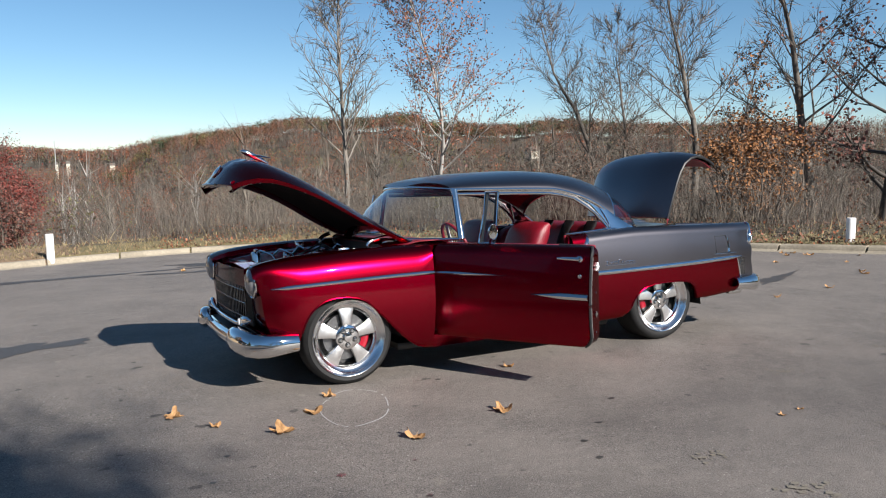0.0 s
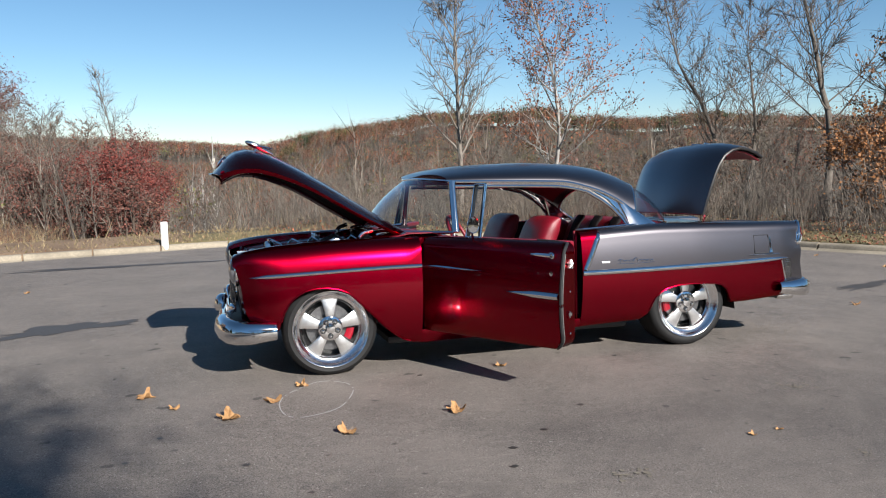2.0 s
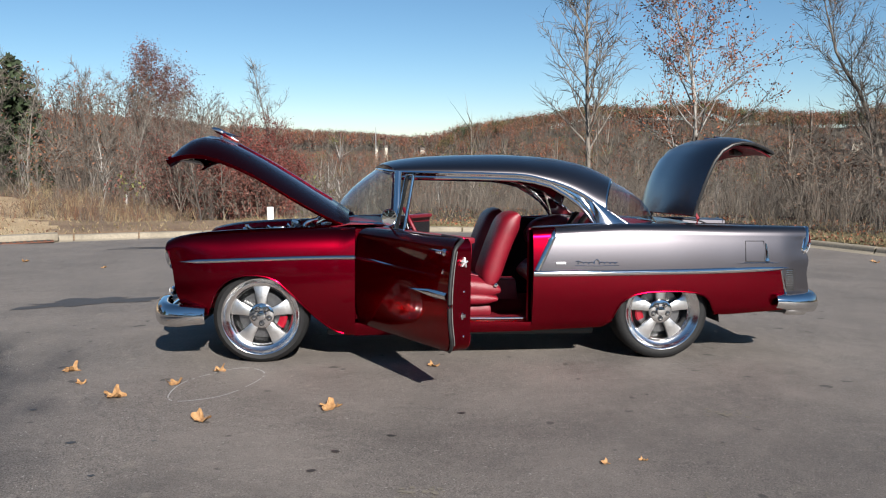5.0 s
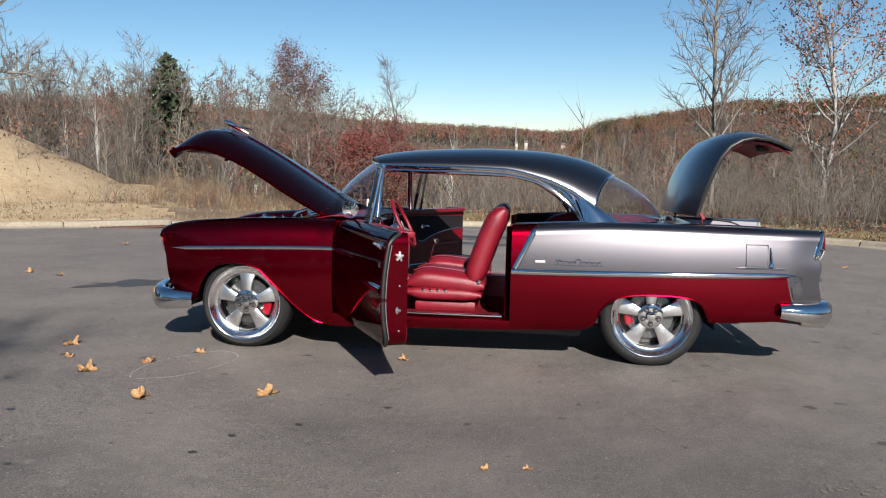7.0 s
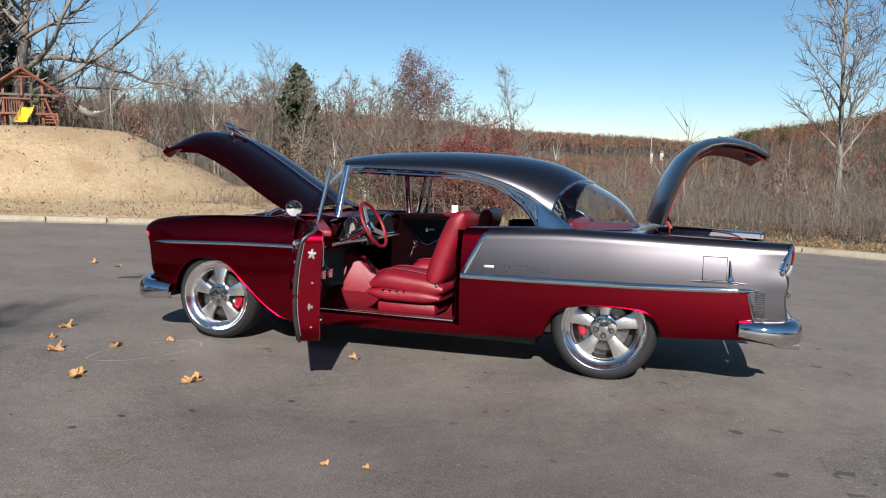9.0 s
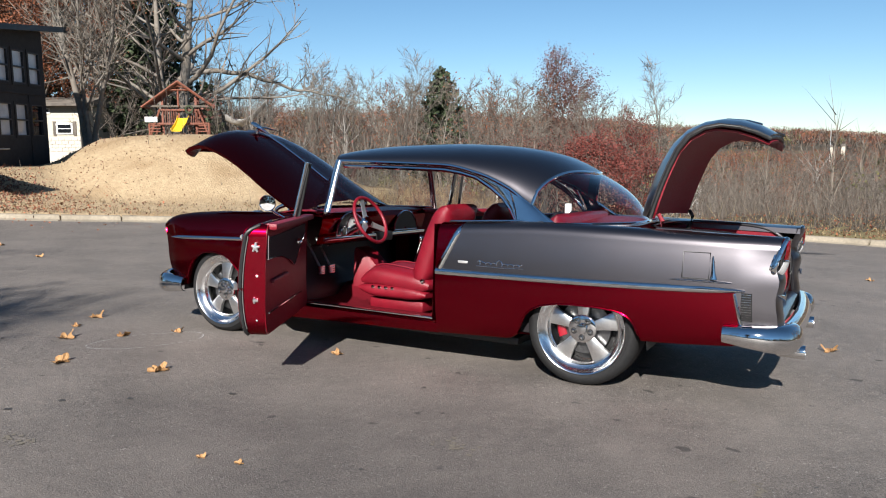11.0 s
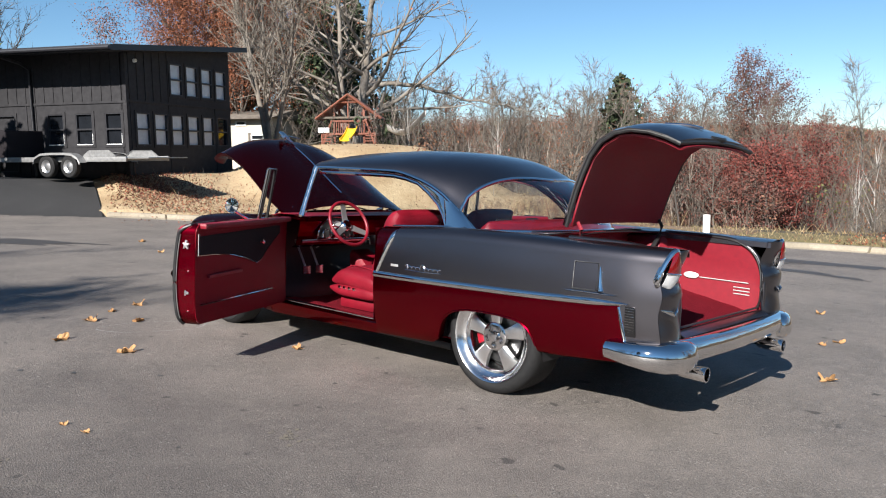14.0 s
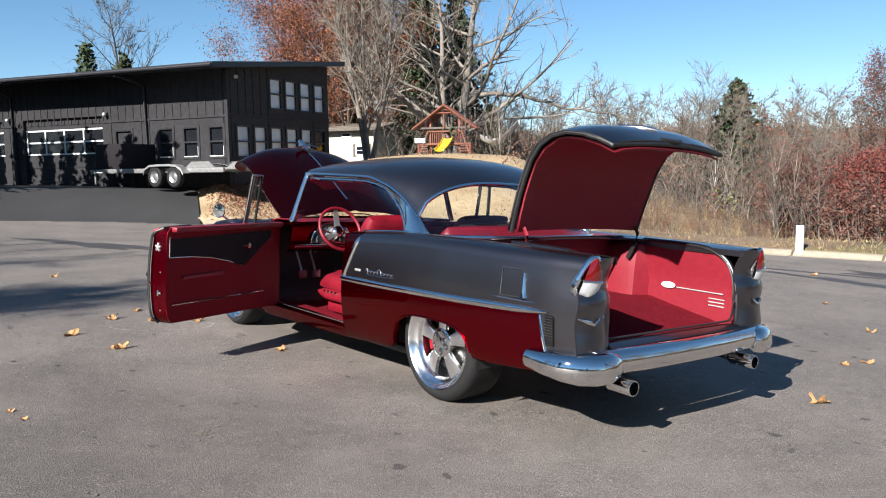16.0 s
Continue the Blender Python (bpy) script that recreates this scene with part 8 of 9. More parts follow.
def wall_with_holes(name, length, top, holes, place, parent, label):
    """A thick wall with real openings: one welded grid cut at the openings' edges."""
    us = sorted({0.0, length} | {h[0] for h in holes} | {h[1] for h in holes} | {length * k / 6 for k in range(1, 6)})
    zs = sorted({-1.2} | {h[2] for h in holes} | {h[3] for h in holes}) + [None]
    nu, nz = len(us), len(zs)
    v = [place(u, top(u) if z is None else z, d) for d in (0, 0.2) for u in us for z in zs]
    vid = lambda i, j, d: (d * nu + i) * nz + j
    solid_ = {}
    for i in range(nu - 1):
        for j in range(nz - 1):
            uc = (us[i] + us[i + 1]) / 2
            zc_ = zs[j] + 0.01 if zs[j + 1] is None else (zs[j] + zs[j + 1]) / 2
            solid_[i, j] = not any(h[0] < uc < h[1] and h[2] < zc_ < h[3] for h in holes)
    f = []
    for (i, j), s_ in solid_.items():
        if not s_:
            continue
        f += [(vid(i, j, 0), vid(i + 1, j, 0), vid(i + 1, j + 1, 0), vid(i, j + 1, 0)), (vid(i, j + 1, 1), vid(i + 1, j + 1, 1), vid(i + 1, j, 1), vid(i, j, 1))]
        for di, dj, p, q in ((-1, 0, (i, j), (i, j + 1)), (1, 0, (i + 1, j + 1), (i + 1, j)), (0, -1, (i + 1, j), (i, j)), (0, 1, (i, j + 1), (i + 1, j + 1))):
            if not solid_.get((i + di, j + dj), False):
                f.append((vid(*p, 0), vid(*q, 0), vid(*q, 1), vid(*p, 1)))
    used = sorted({k for q in f for k in q})
    back = {k: n for n, k in enumerate(used)}
    return mesh_ob(name, [v[k] for k in used], [tuple(back[k] for k in q) for q in f], BLACKBOARD, parent, label, smooth=False)


def window(hole, place, parent, pane_mat, frame_mat=BLACKROOF, sash=True, sill=False):
    u0, u1, z0, z1 = hole
    b = Bag()
    w = 0.032
    bars = [(u0, u0 + w, z0, z1), (u1 - w, u1, z0, z1), (u0 + w, u1 - w, z0, z0 + w), (u0 + w, u1 - w, z1 - w, z1)]
    if sash:
        bars.append((u0 + w, u1 - w, (z0 + z1) / 2 - 0.025, (z0 + z1) / 2 + 0.025))
    for a, c, d, e in bars:
        b.add(block(place, a, c, d, e, -0.02, 0.1), BOX)
    win = b.make("window", frame_mat, parent, "double-hung window", smooth=False)
    b = Bag()
    for a, c, d, e in ((u0 - 0.07, u0, z0 - 0.07, z1 + 0.07), (u1, u1 + 0.07, z0 - 0.07, z1 + 0.07), (u0, u1, z1, z1 + 0.07), (u0, u1, z0 - 0.07, z0)):
        b.add(block(place, a, c, d, e, -0.026, -0.001), BOX)
    b.make("casing", BLACKBOARD, win, "black casing boards", smooth=False)
    mid = (z0 + z1) / 2
    for a, c in (((z0 + w, mid - 0.025), (mid + 0.025, z1 - w)) if sash else ((z0 + w, z1 - w),)):
        mesh_ob("pane", [place(u0 + w, a, 0.06), place(u1 - w, a, 0.06), place(u1 - w, c, 0.06), place(u0 + w, c, 0.06)], [(0, 1, 2, 3)], pane_mat, win, smooth=False)
    if sill:
        Bag().add(block(place, u0 + 0.02, u1 - 0.02, z0 + 0.002, z0 + 0.026, -0.04, -0.022), BOX).add(block(place, u0 + 0.006, u0 + 0.02, z0 + 0.04, z0 + 0.34, -0.03, -0.022), BOX).make("sill", WHITEFRAME, win, "white sill", smooth=False)
    return win


def side_place(u, z, d):
    return Vector((d, u, z))


def front_place(u, z, d):
    return Vector((u, d, z))


up_w = [(2.14 + 0.86 * k, 2.78 + 0.86 * k, 2.40, 3.42) for k in range(4)]
lo_w = [(0.39 + 0.868 * k, 1.03 + 0.868 * k, 0.76, 1.76) for k in range(6)]
side_wall = wall_with_holes("wall", LS, lambda u: eave(0, u), up_w + lo_w, side_place, house, "black side wall with two rows of windows")
for h in up_w:
    window(h, side_place, house, SKY_BLIND)
for k, h in enumerate(lo_w):
    window(h, side_place, house, SKY_BLIND if k < 5 else DARKGLASS)
fr_w = [(0.19, 0.79, 0.78, 1.74), (1.27, 1.89, 0.78, 1.74), (2.36, 2.98, 0.78, 1.74)]
door_h = (4.25, 5.02, -0.05, 1.74)
gar = [(5.66, 9.84, -0.08, 2.28), (11.0, 15.2, -0.08, 2.28)]
front_wall = wall_with_holes("wall", LF, lambda u: eave(u, 0), fr_w + [door_h] + gar, front_place, house, "black front wall with garage openings")
for h in fr_w:
    window(h, front_place, house, DARKGLASS, sill=True)
window(door_h, front_place, house, BLACKBOARD, sash=False)
for g in gar:
    u0, u1, z0, z1 = g
    gd = Bag().add(block(front_place, u0, u1, z0, z1, 0.12, 0.16), BOX).make("garage_door", BLACKBOARD, house, "black sectional garage door with white-framed lights", smooth=False)
    b = Bag()
    for zz in (1.0, 1.43, 1.86):
        b.box((u0 + 0.03, 0.085, zz - 0.025), (u1 - 0.03, 0.119, zz + 0.025))
    for k in range(5):
        uu = u0 + 0.06 + (u1 - u0 - 0.12) * k / 4
        b.box((uu - 0.028, 0.083, 1.0), (uu + 0.028, 0.118, 1.86))
    b.make("light_frame", WHITEFRAME, gd, "white glazing bars", smooth=False)
    for zz in (0.0, 0.5, 2.05):
        Bag().box((u0, 0.10, zz), (u1, 0.12, zz + 0.02)).make("panel_joint", BLACKROOF, gd, smooth=False)
    for k in range(4):
        for j in range(2):
            a = u0 + 0.08 + (u1 - u0 - 0.12) * k / 4
            c = u0 + 0.04 + (u1 - u0 - 0.12) * (k + 1) / 4
            mesh_ob("pane", [(a, 0.112, 1.02 + 0.43 * j), (c, 0.112, 1.02 + 0.43 * j), (c, 0.112, 1.41 + 0.43 * j), (a, 0.112, 1.41 + 0.43 * j)], [(0, 1, 2, 3)], DARKGLASS, gd, smooth=False)
# battens, downpipes, bands, roof
for k in range(56):
    u = 0.18 + 0.36 * k
    if u > LF - 0.1:
        break
    Bag().box((u - 0.018, -0.022, 2.11), (u + 0.018, 0.0, eave(u, 0) - 0.02)).make("batten", BLACKBOARD, house, smooth=False)
    if not any(h[0] - 0.12 < u < h[1] + 0.12 for h in fr_w + [door_h] + gar):
        Bag().box((u - 0.018, -0.022, -1.0), (u + 0.018, 0.0, 2.03)).make("batten", BLACKBOARD, house, smooth=False)
for k in range(15):
    u = 0.16 + 0.372 * k
    if not any(h[0] - 0.1 < u < h[1] + 0.1 for h in up_w):
        Bag().box((-0.022, u - 0.018, 2.15), (0.0, u + 0.018, eave(0, u) - 0.02)).make("batten", BLACKBOARD, house, smooth=False)
    if not any(h[0] - 0.1 < u < h[1] + 0.1 for h in lo_w):
        Bag().box((-0.022, u - 0.018, -1.0), (0.0, u + 0.018, 2.07)).make("batten", BLACKBOARD, house, smooth=False)
for u0, u1 in ((0.0, 5.6), (9.9, 10.95), (15.3, LF)):
    Bag().box((u0, -0.035, 2.03), (u1, 0.0, 2.10)).make("band_board", BLACKBOARD, house, smooth=False)
Bag().box((-0.035, 0.0, 2.07), (0.0, LS, 2.14)).make("band_board", BLACKBOARD, house, smooth=False)
Bag().box((-0.03, -0.03, -1.0), (0.10, 0.10, 3.48)).make("corner_board", BLACKBOARD, house, smooth=False)
for u in (3.5, 10.35, 17.2):
    Bag().tube([(u, -1.25, 3.42), (u, -0.40, 3.28), (u, -0.07, 3.12), (u, -0.07, -0.3)], 0.045, 8).make("downpipe", BLACKROOF, house, "black downpipe")
for u in (5.4, 10.56):
    lamp_ = Bag().box((u - 0.05, -0.06, 2.24), (u + 0.05, 0.0, 2.40), 0.015).make("wall_lamp", BLACKROOF, house, "small wall lamp")
    Bag().lathe([(0.05, -0.05), (0.075, 0.0), (0.06, 0.06), (0.0005, 0.08)], (u, -0.12, 2.30), "z", 12).make("lamp_globe", GALV, lamp_, "pale globe")
Bag().lathe([(0.055, -0.05), (0.06, 0.03), (0.0005, 0.06)], (-0.10, 0.35, 3.30), "x", 12).make("flood_lamp", WHITEFRAME, house, "small pale lamp under the eave")
q = []
for f, s_ in ((-0.62, -1.28), (LF + 0.6, -1.28), (LF + 0.6, LS + 0.3), (-0.62, LS + 0.3)):
    q.append((f, s_, eave(f, s_) + 0.003))
q += [(x, y, z + 0.17) for x, y, z in q]
Bag().add(q, [(3, 2, 1, 0), (4, 5, 6, 7), (0, 1, 5, 4), (1, 2, 6, 5), (2, 3, 7, 6), (3, 0, 4, 7)]).make("roof", BLACKROOF, house, "black shed roof with deep eaves", smooth=False)
Bag().tube([(f, -1.33, eave(f, -1.28) + 0.08) for f in (-0.62, 6, 12, LF + 0.6)], 0.055, 8).make("gutter", BLACKROOF, house, "black gutter")
Bag().box((0.2, LS - 0.2, -1.2), (LF, LS, 4.2)).make("wall", BLACKBOARD, house, "black rear wall", smooth=False)
Bag().box((LF - 0.2, 0.2, -1.2), (LF, LS - 0.2, 3.7)).make("wall", BLACKBOARD, house, "black end wall", smooth=False)
Bag().box((0.25, 0.25, -0.3), (LF - 0.25, LS - 0.25, -0.2)).make("inside_floor", BLACKBOARD, house, smooth=False)

# conifers in a row before the building, their shade falling on its front
for f, k, h, rd in ((2.75, 4.1, 6.0, 0.7), (4.3, 4.0, 5.8, 0.75), (5.2, 3.8, 5.2, 0.6), (6.4, 3.5, 5.4, 0.7), (7.6, 3.5, 5.5, 0.75), (8.7, 3.5, 5.2, 0.7), (10.0, 3.5, 5.6, 0.75), (11.5, 3.5, 5.4, 0.7), (13.4, 3.5, 5.6, 0.8)):
    p = CORNER + FRONT * f + k * Vector((0.48, -1.64, 0))
    conifer(on_ground(p.x, p.y), h, rd, 90 + int(f * 3), "slim dark conifer in a row beside the drive", "conifers by the drive")

# ---------------------------------------------------------------- flat trailer
tdir = Vector((0.945, 0.327, 0)).normalized()
tp = Vector((-16.79, 4.67, 0)) - tdir * 0.44 + Vector((-tdir.y, tdir.x, 0)) * 0.95
tz = 0.90
tm = Matrix(((tdir.x, -tdir.y, 0, tp.x), (tdir.y, tdir.x, 0, tp.y), (0, 0, 1, tz), (0, 0, 0, 1)))
trailer = thing("car_trailer", tm, "silver tandem-axle car trailer on the black drive", "trailer")
Bag().box((-4.1, -0.78, 0.49), (2.4, 0.78, 0.56), 0.012).make("deck", DULLGALV, trailer, "bright metal deck")
Bag().box((2.4, -0.76, 0.52), (3.15, 0.76, 0.55), 0.008).make("ramp", DULLGALV, trailer, "extended ramp")
for s in (-1, 1):
    Bag().box((-3.2, s * 0.80 - 0.03, 0.44), (2.4, s * 0.80 + 0.03, 0.58), 0.01).make("side_rail", DULLGALV, trailer)
    for x in (-0.44, 0.44):
        w = Bag().lathe([(0.19, -0.09), (0.29, -0.09), (0.315, -0.065), (0.315, 0.065), (0.29, 0.09), (0.19, 0.09)], (x, s * 0.95, 0.315), "y", 28).make("wheel", RUBBER, trailer, "black trailer tyre")
        Bag().lathe([(0.20, 0.06), (0.19, 0.085), (0.12, 0.045), (0.06, 0.065), (0.0005, 0.075)], (x, s * 0.95, 0.315), "y", 20, sign=s).make("rim", CASTMETAL, w, "grey steel rim")
    rows = []
    for x, z in ((-0.92, 0.42), (-0.84, 0.58), (-0.62, 0.68), (-0.2, 0.70), (0.3, 0.70), (0.62, 0.67), (0.84, 0.56), (0.92, 0.42)):
        rows.append([(x, s * 0.83, z), (x, s * 1.07, z), (x, s * 1.08, z - 0.06)])
    sheet("mudguard", rows, DULLGALV, trailer, "curved bright mudguard", 0.01)
    rows = [[(x, s * 0.80, 0.585), (x, s * 0.80, 0.585 + 0.17 * min(1, 4 * (x - 0.75), 4 * (2.0 - x) + 0.05) + 0.005), (x, s * 0.77, 0.585 + 0.17 * min(1, 4 * (x - 0.75), 4 * (2.0 - x) + 0.05))] for x in np.linspace(0.77, 2.0, 16)]
    sheet("side_guard", rows, DULLGALV, trailer, "raised bright guard plate", 0.008)
Bag().tube([(-4.1, -0.7, 0.48), (-5.2, 0, 0.45)], 0.045, 6).tube([(-4.1, 0.7, 0.48), (-5.2, 0, 0.45)], 0.045, 6).make("drawbar", DULLGALV, trailer)
Bag().tube([(-5.0, 0, -0.02), (-5.0, 0, 0.5)], 0.035, 8).make("jack", DULLGALV, trailer)
# added dark box, put where a shadow darkens the wall behind
Bag().box((-3.9, -0.7, 0.57), (-2.45, 0.7, 1.40), 0.05).make("shadow_box", BLACKCLOTH, trailer, "dark box standing in for a shadow on the wall")

# ---------------------------------------------------------------- wooden playset
play = thing("playset", Matrix.Translation((-18.9, 16.8, 1.98)) @ Matrix.Rotation(radians(41), 4, "Z"), "stained wooden playset with gabled roof and yellow slide", "playset")
PB = -0.7
for x in (-0.62, 0.62):
    for y in (0.12, 1.5):
        Bag().box((x - 0.045, y - 0.045, PB), (x + 0.045, y + 0.045, 1.40), 0.006).make("post", REDWOOD, play)
for x in (-0.03, 0.28):
    Bag().box((x - 0.04, 0.12, 0.36), (x + 0.04, 0.20, 1.75), 0.006).make("post", REDWOOD if x < 0 else DARKBARK, play)
Bag().box((-1.12, -0.05, 0.30), (1.12, 1.7, 0.38), 0.01).make("platform", REDWOOD, play)
for k in range(16):
    x = -0.60 + 0.08 * k
    if not -0.08 < x < 0.34:
        Bag().box((x - 0.014, 0.03, 0.38), (x + 0.014, 0.055, 0.86)).make("baluster", REDWOOD, play)
for y in (0.0, 1.55):
    Bag().box((-0.66, y, 0.84), (0.66, y + 0.05, 0.90)).make("rail", REDWOOD, play)
Bag().box((-1.27, -0.02, 0.97), (1.27, 0.05, 1.05), 0.006).make("tie_beam", PALETWIG, play, "pale weathered beam")
for s in (-1, 1):
    q = [(s * 1.36, -0.12, 0.96), (s * 1.36, 1.95, 0.96), (0, 1.95, 1.95), (0, -0.12, 1.95)]
    q += [(x, y, z + 0.04) for x, y, z in q]
    Bag().add(q, BOX).make("roof_panel", REDWOOD, play, "reddish board roof", smooth=False)
    Bag().tube([(s * 1.36, -0.15, 0.95), (0, -0.15, 1.94)], 0.05, 4).make("barge_board", REDWOOD, play)
    Bag().tube([(s * 0.33, -0.05, 1.68), (s * 0.02, -0.05, 1.76), (0, -0.05, 1.86)], 0.028, 4).make("truss_web", REDWOOD, play)
    for y in (0.0, 1.5):
        Bag().tube([(s * 0.70, y, 0.90), (s * 1.25, y - 0.2, PB + 0.1)], 0.04, 5).make("leg_brace", REDWOOD, play)
    Bag().tube([(s * 1.10, -0.1, 0.34), (s * 1.10, -0.1, PB)], 0.045, 5).make("leg", REDWOOD, play)
    for k in range(3):
        Bag().box((s * 0.9 - 0.2, -0.16 + 0.02 * k, 0.02 + 0.11 * k), (s * 0.9 + 0.2, -0.08 + 0.02 * k, 0.06 + 0.11 * k)).make("rung", REDWOOD, play)
Bag().tube([(-0.42, -0.06, 1.62), (0.42, -0.06, 1.62)], 0.035, 4).make("collar_beam", REDWOOD, play)
Bag().tube([(0, -0.06, 1.0), (0, -0.06, 1.62)], 0.035, 4).make("king_post", REDWOOD, play)
rows = []
for k in range(11):
    u = k / 10
    y, z = -0.04 - 0.95 * u, 0.42 - 0.52 * u + 0.12 * u * u + 0.12 * (1 - u) ** 4
    rows.append([(-0.06 + x - 0.18 * u, y, z + h) for x, h in ((0, 0.12), (0.02, 0.02), (0.20, 0.0), (0.38, 0.02), (0.40, 0.12))])
sheet("slide", rows, YELLOW, play, "yellow plastic slide", 0.02)
Bag().ring((0.38, -0.07, 0.88), 0.13, 0.13, (1, 0, 0), (0, 0, 1), 0.04, 20, 6).make("wreath", NEEDLE, play, "dark green wreath")
Bag().box((-1.26, -0.12, 0.40), (-0.80, -0.09, 0.60), 0.01).make("sign_board", WHITEFRAME, play, "small white board")

# cream house end behind the building, and a small play canopy
hd = Vector((0.86, 0.51, 0)).normalized()
hm = Matrix(((hd.x, -hd.y, 0, -28.6), (hd.y, hd.x, 0, 19.0), (0, 0, 1, 0), (0, 0, 0, 1)))
cream = thing("cream_house", hm, "single-storey cream house end behind the yard trees", "house")
Bag().box((-6.0, 0, 1.92), (0.62, 5, 3.40), 0.02).make("wall", CREAM, cream, "cream siding wall", smooth=False)
for k in range(9):
    Bag().box((-6.0, -0.012, 1.98 + 0.16 * k), (0.62, 0.0, 2.0 + 0.16 * k)).make("siding_lap", CREAM, cream, smooth=False)
Bag().box((-6.0, -0.05, -0.2), (0.66, 4.9, 1.92), 0.02).make("stone_base", PALESTONE, cream, "pale stone base", smooth=False)
for j in range(4):
    for k in range(11):
        x = -2.6 + 0.3 * k + 0.14 * (j % 2)
        Bag().box((x, -0.075, 1.24 + 0.165 * j), (min(x + 0.27, 0.64), -0.045, 1.39 + 0.165 * j), 0.01).make("stone", PALESTONE, cream, smooth=False)
q = [(-6.4, -0.45, 3.40), (0.95, -0.45, 3.40), (0.95, 5.5, 3.40), (-6.4, 5.5, 3.40), (-6.4, 2.5, 3.9), (0.95, 2.5, 3.9)]
Bag().add(q, [(0, 1, 5, 4), (2, 3, 4, 5), (1, 2, 5), (3, 0, 4), (0, 3, 2, 1)]).make("roof", PALETWIG, cream, "weathered brown roof", smooth=False)
Bag().box((-6.4, -0.47, 3.34), (0.95, -0.43, 3.46)).make("fascia", BARK, cream, smooth=False)
w = Bag().box((-0.46, -0.06, 2.03), (0.31, 0.0, 2.57), 0.01).make("window", WHITEFRAME, cream, "white-framed window")
for j in (0, 1):
    mesh_ob("pane", [(-0.38, -0.066, 2.10 + 0.21 * j), (0.23, -0.066, 2.10 + 0.21 * j), (0.23, -0.066, 2.28 + 0.21 * j), (-0.38, -0.066, 2.28 + 0.21 * j)], [(0, 1, 2, 3)], DARKGLASS, w, smooth=False)
for x in (-0.61, 0.33):
    Bag().box((x, -0.04, 1.96), (x + 0.14, 0.0, 2.64), 0.01).make("shutter", BARK, cream, "brown shutter")
w = Bag().box((-1.30, -0.05, 3.0), (-0.70, 0.0, 3.26), 0.01).make("vent", WHITEFRAME, cream, "narrow white-framed vent")
Bag().box((-1.22, -0.058, 3.07), (-0.78, -0.05, 3.19)).make("louvre", BLACK, w, "dark louvre")
NET = surf("net_cord", (0.30, 0.29, 0.275), (0.42, 0.41, 0.39), 40, (0.8, 1.0), 0, bump=0.5, bscale=60)
cp = Vector((-15.6, 16.9, 0))
hammock = thing("hammock", Matrix.Translation((cp.x, cp.y, ground_z(cp.x, cp.y))) @ Matrix.Rotation(radians(38), 4, "Z"), "grey-white net hammock slung from dark posts behind the mound's crest", "hammock")
gz = 2.52 - ground_z(cp.x, cp.y)
Bag().tube([(-0.28, 0, -0.3), (-0.38, 0, 0.3), (-0.58, 0, gz + 0.62)], [0.045, 0.042, 0.034], 8).make("post", DARKBARK, hammock, "dark leaning post")
Bag().tube([(0.26, 0.15, -0.3), (0.34, 0.2, gz - 0.25)], 0.035, 8).make("post", DARKBARK, hammock)
rows = []
for k in range(15):
    u = k / 14
    x, z = -0.74 + 1.48 * u, gz - 0.12 + 0.52 * u - 0.50 * math.sin(math.pi * u) * (1 - 0.3 * u)
    wd = 0.34 - 0.08 * abs(2 * u - 1)
    rows.append([(x, wd * v, z + 0.22 * v * v + 0.02 * v + 0.012 * math.sin(9 * u + 5 * v)) for v in np.linspace(-1, 1, 9)])
cloth = sheet("cloth", rows, NET, hammock, "grey-white sagging net", 0.012)
for k in (0, 14):
    Bag().tube([rows[k][0], rows[k][-1]], 0.018, 6).make("spreader_bar", BARK, cloth)
for k in range(1, 14):
    Bag().tube([Vector(p) + Vector((0, 0, 0.012)) for p in rows[k]], 0.010, 4).make("net_cord", TWIG, cloth)
for p, q in (((-0.54, 0, gz + 0.45), rows[0][4]), ((1.25, 0.1, gz + 0.35), rows[14][4])):
    Bag().tube([p, q], 0.008, 5).make("cord", BARK, cloth)

# far white houses and a mast across the valley
for bx, dist, w_, h_, lb in ((-0.40, 206, 0.65, 3.9, "white farmhouse far across the valley"), (0.30, 208, 0.8, 3.9, "white barn far across the valley"), (3.0, 204, 1.2, 3.6, "low white barn far across the valley"), (32.6, 131, 1.5, 1.3, "pale house half hidden by hillside trees")):
    x, y = 1.0 + dist * math.sin(radians(bx)), -5.9 + dist * math.cos(radians(bx))
    far = thing("far_house", Matrix.Translation(on_ground(x, y)), lb, "house")
    Bag().box((-w_ / 2, 0, -1.5), (w_ / 2, 2, h_)).make("wall", CREAM, far, "white wall", smooth=False)
    q = [(-w_ / 2 - 0.1, -0.1, h_), (w_ / 2 + 0.1, -0.1, h_), (w_ / 2 + 0.1, 2.1, h_), (-w_ / 2 - 0.1, 2.1, h_), (-w_ / 2, 1.0, h_ + 0.6), (w_ / 2, 1.0, h_ + 0.6)]
    Bag().add(q, [(0, 1, 5, 4), (2, 3, 4, 5), (1, 2, 5), (3, 0, 4), (0, 3, 2, 1)]).make("roof", BARK, far, "grey-brown roof", smooth=False)
x, y = 1.0 + 204 * math.sin(radians(-0.45)), -5.9 + 204 * math.cos(radians(-0.45))
mast = thing("far_mast", Matrix.Translation(on_ground(x, y)), "thin pale mast beside the far farmhouse", "mast")
Bag().tube([(0, 0, -0.5), (0, 0, 9.2)], 0.09, 6).make("pole", GALV, mast)
post3 = thing("marker_post", Matrix.Translation(on_ground(12.25, 4.05)), "white plastic pipe marker post among roadside brush", "post")
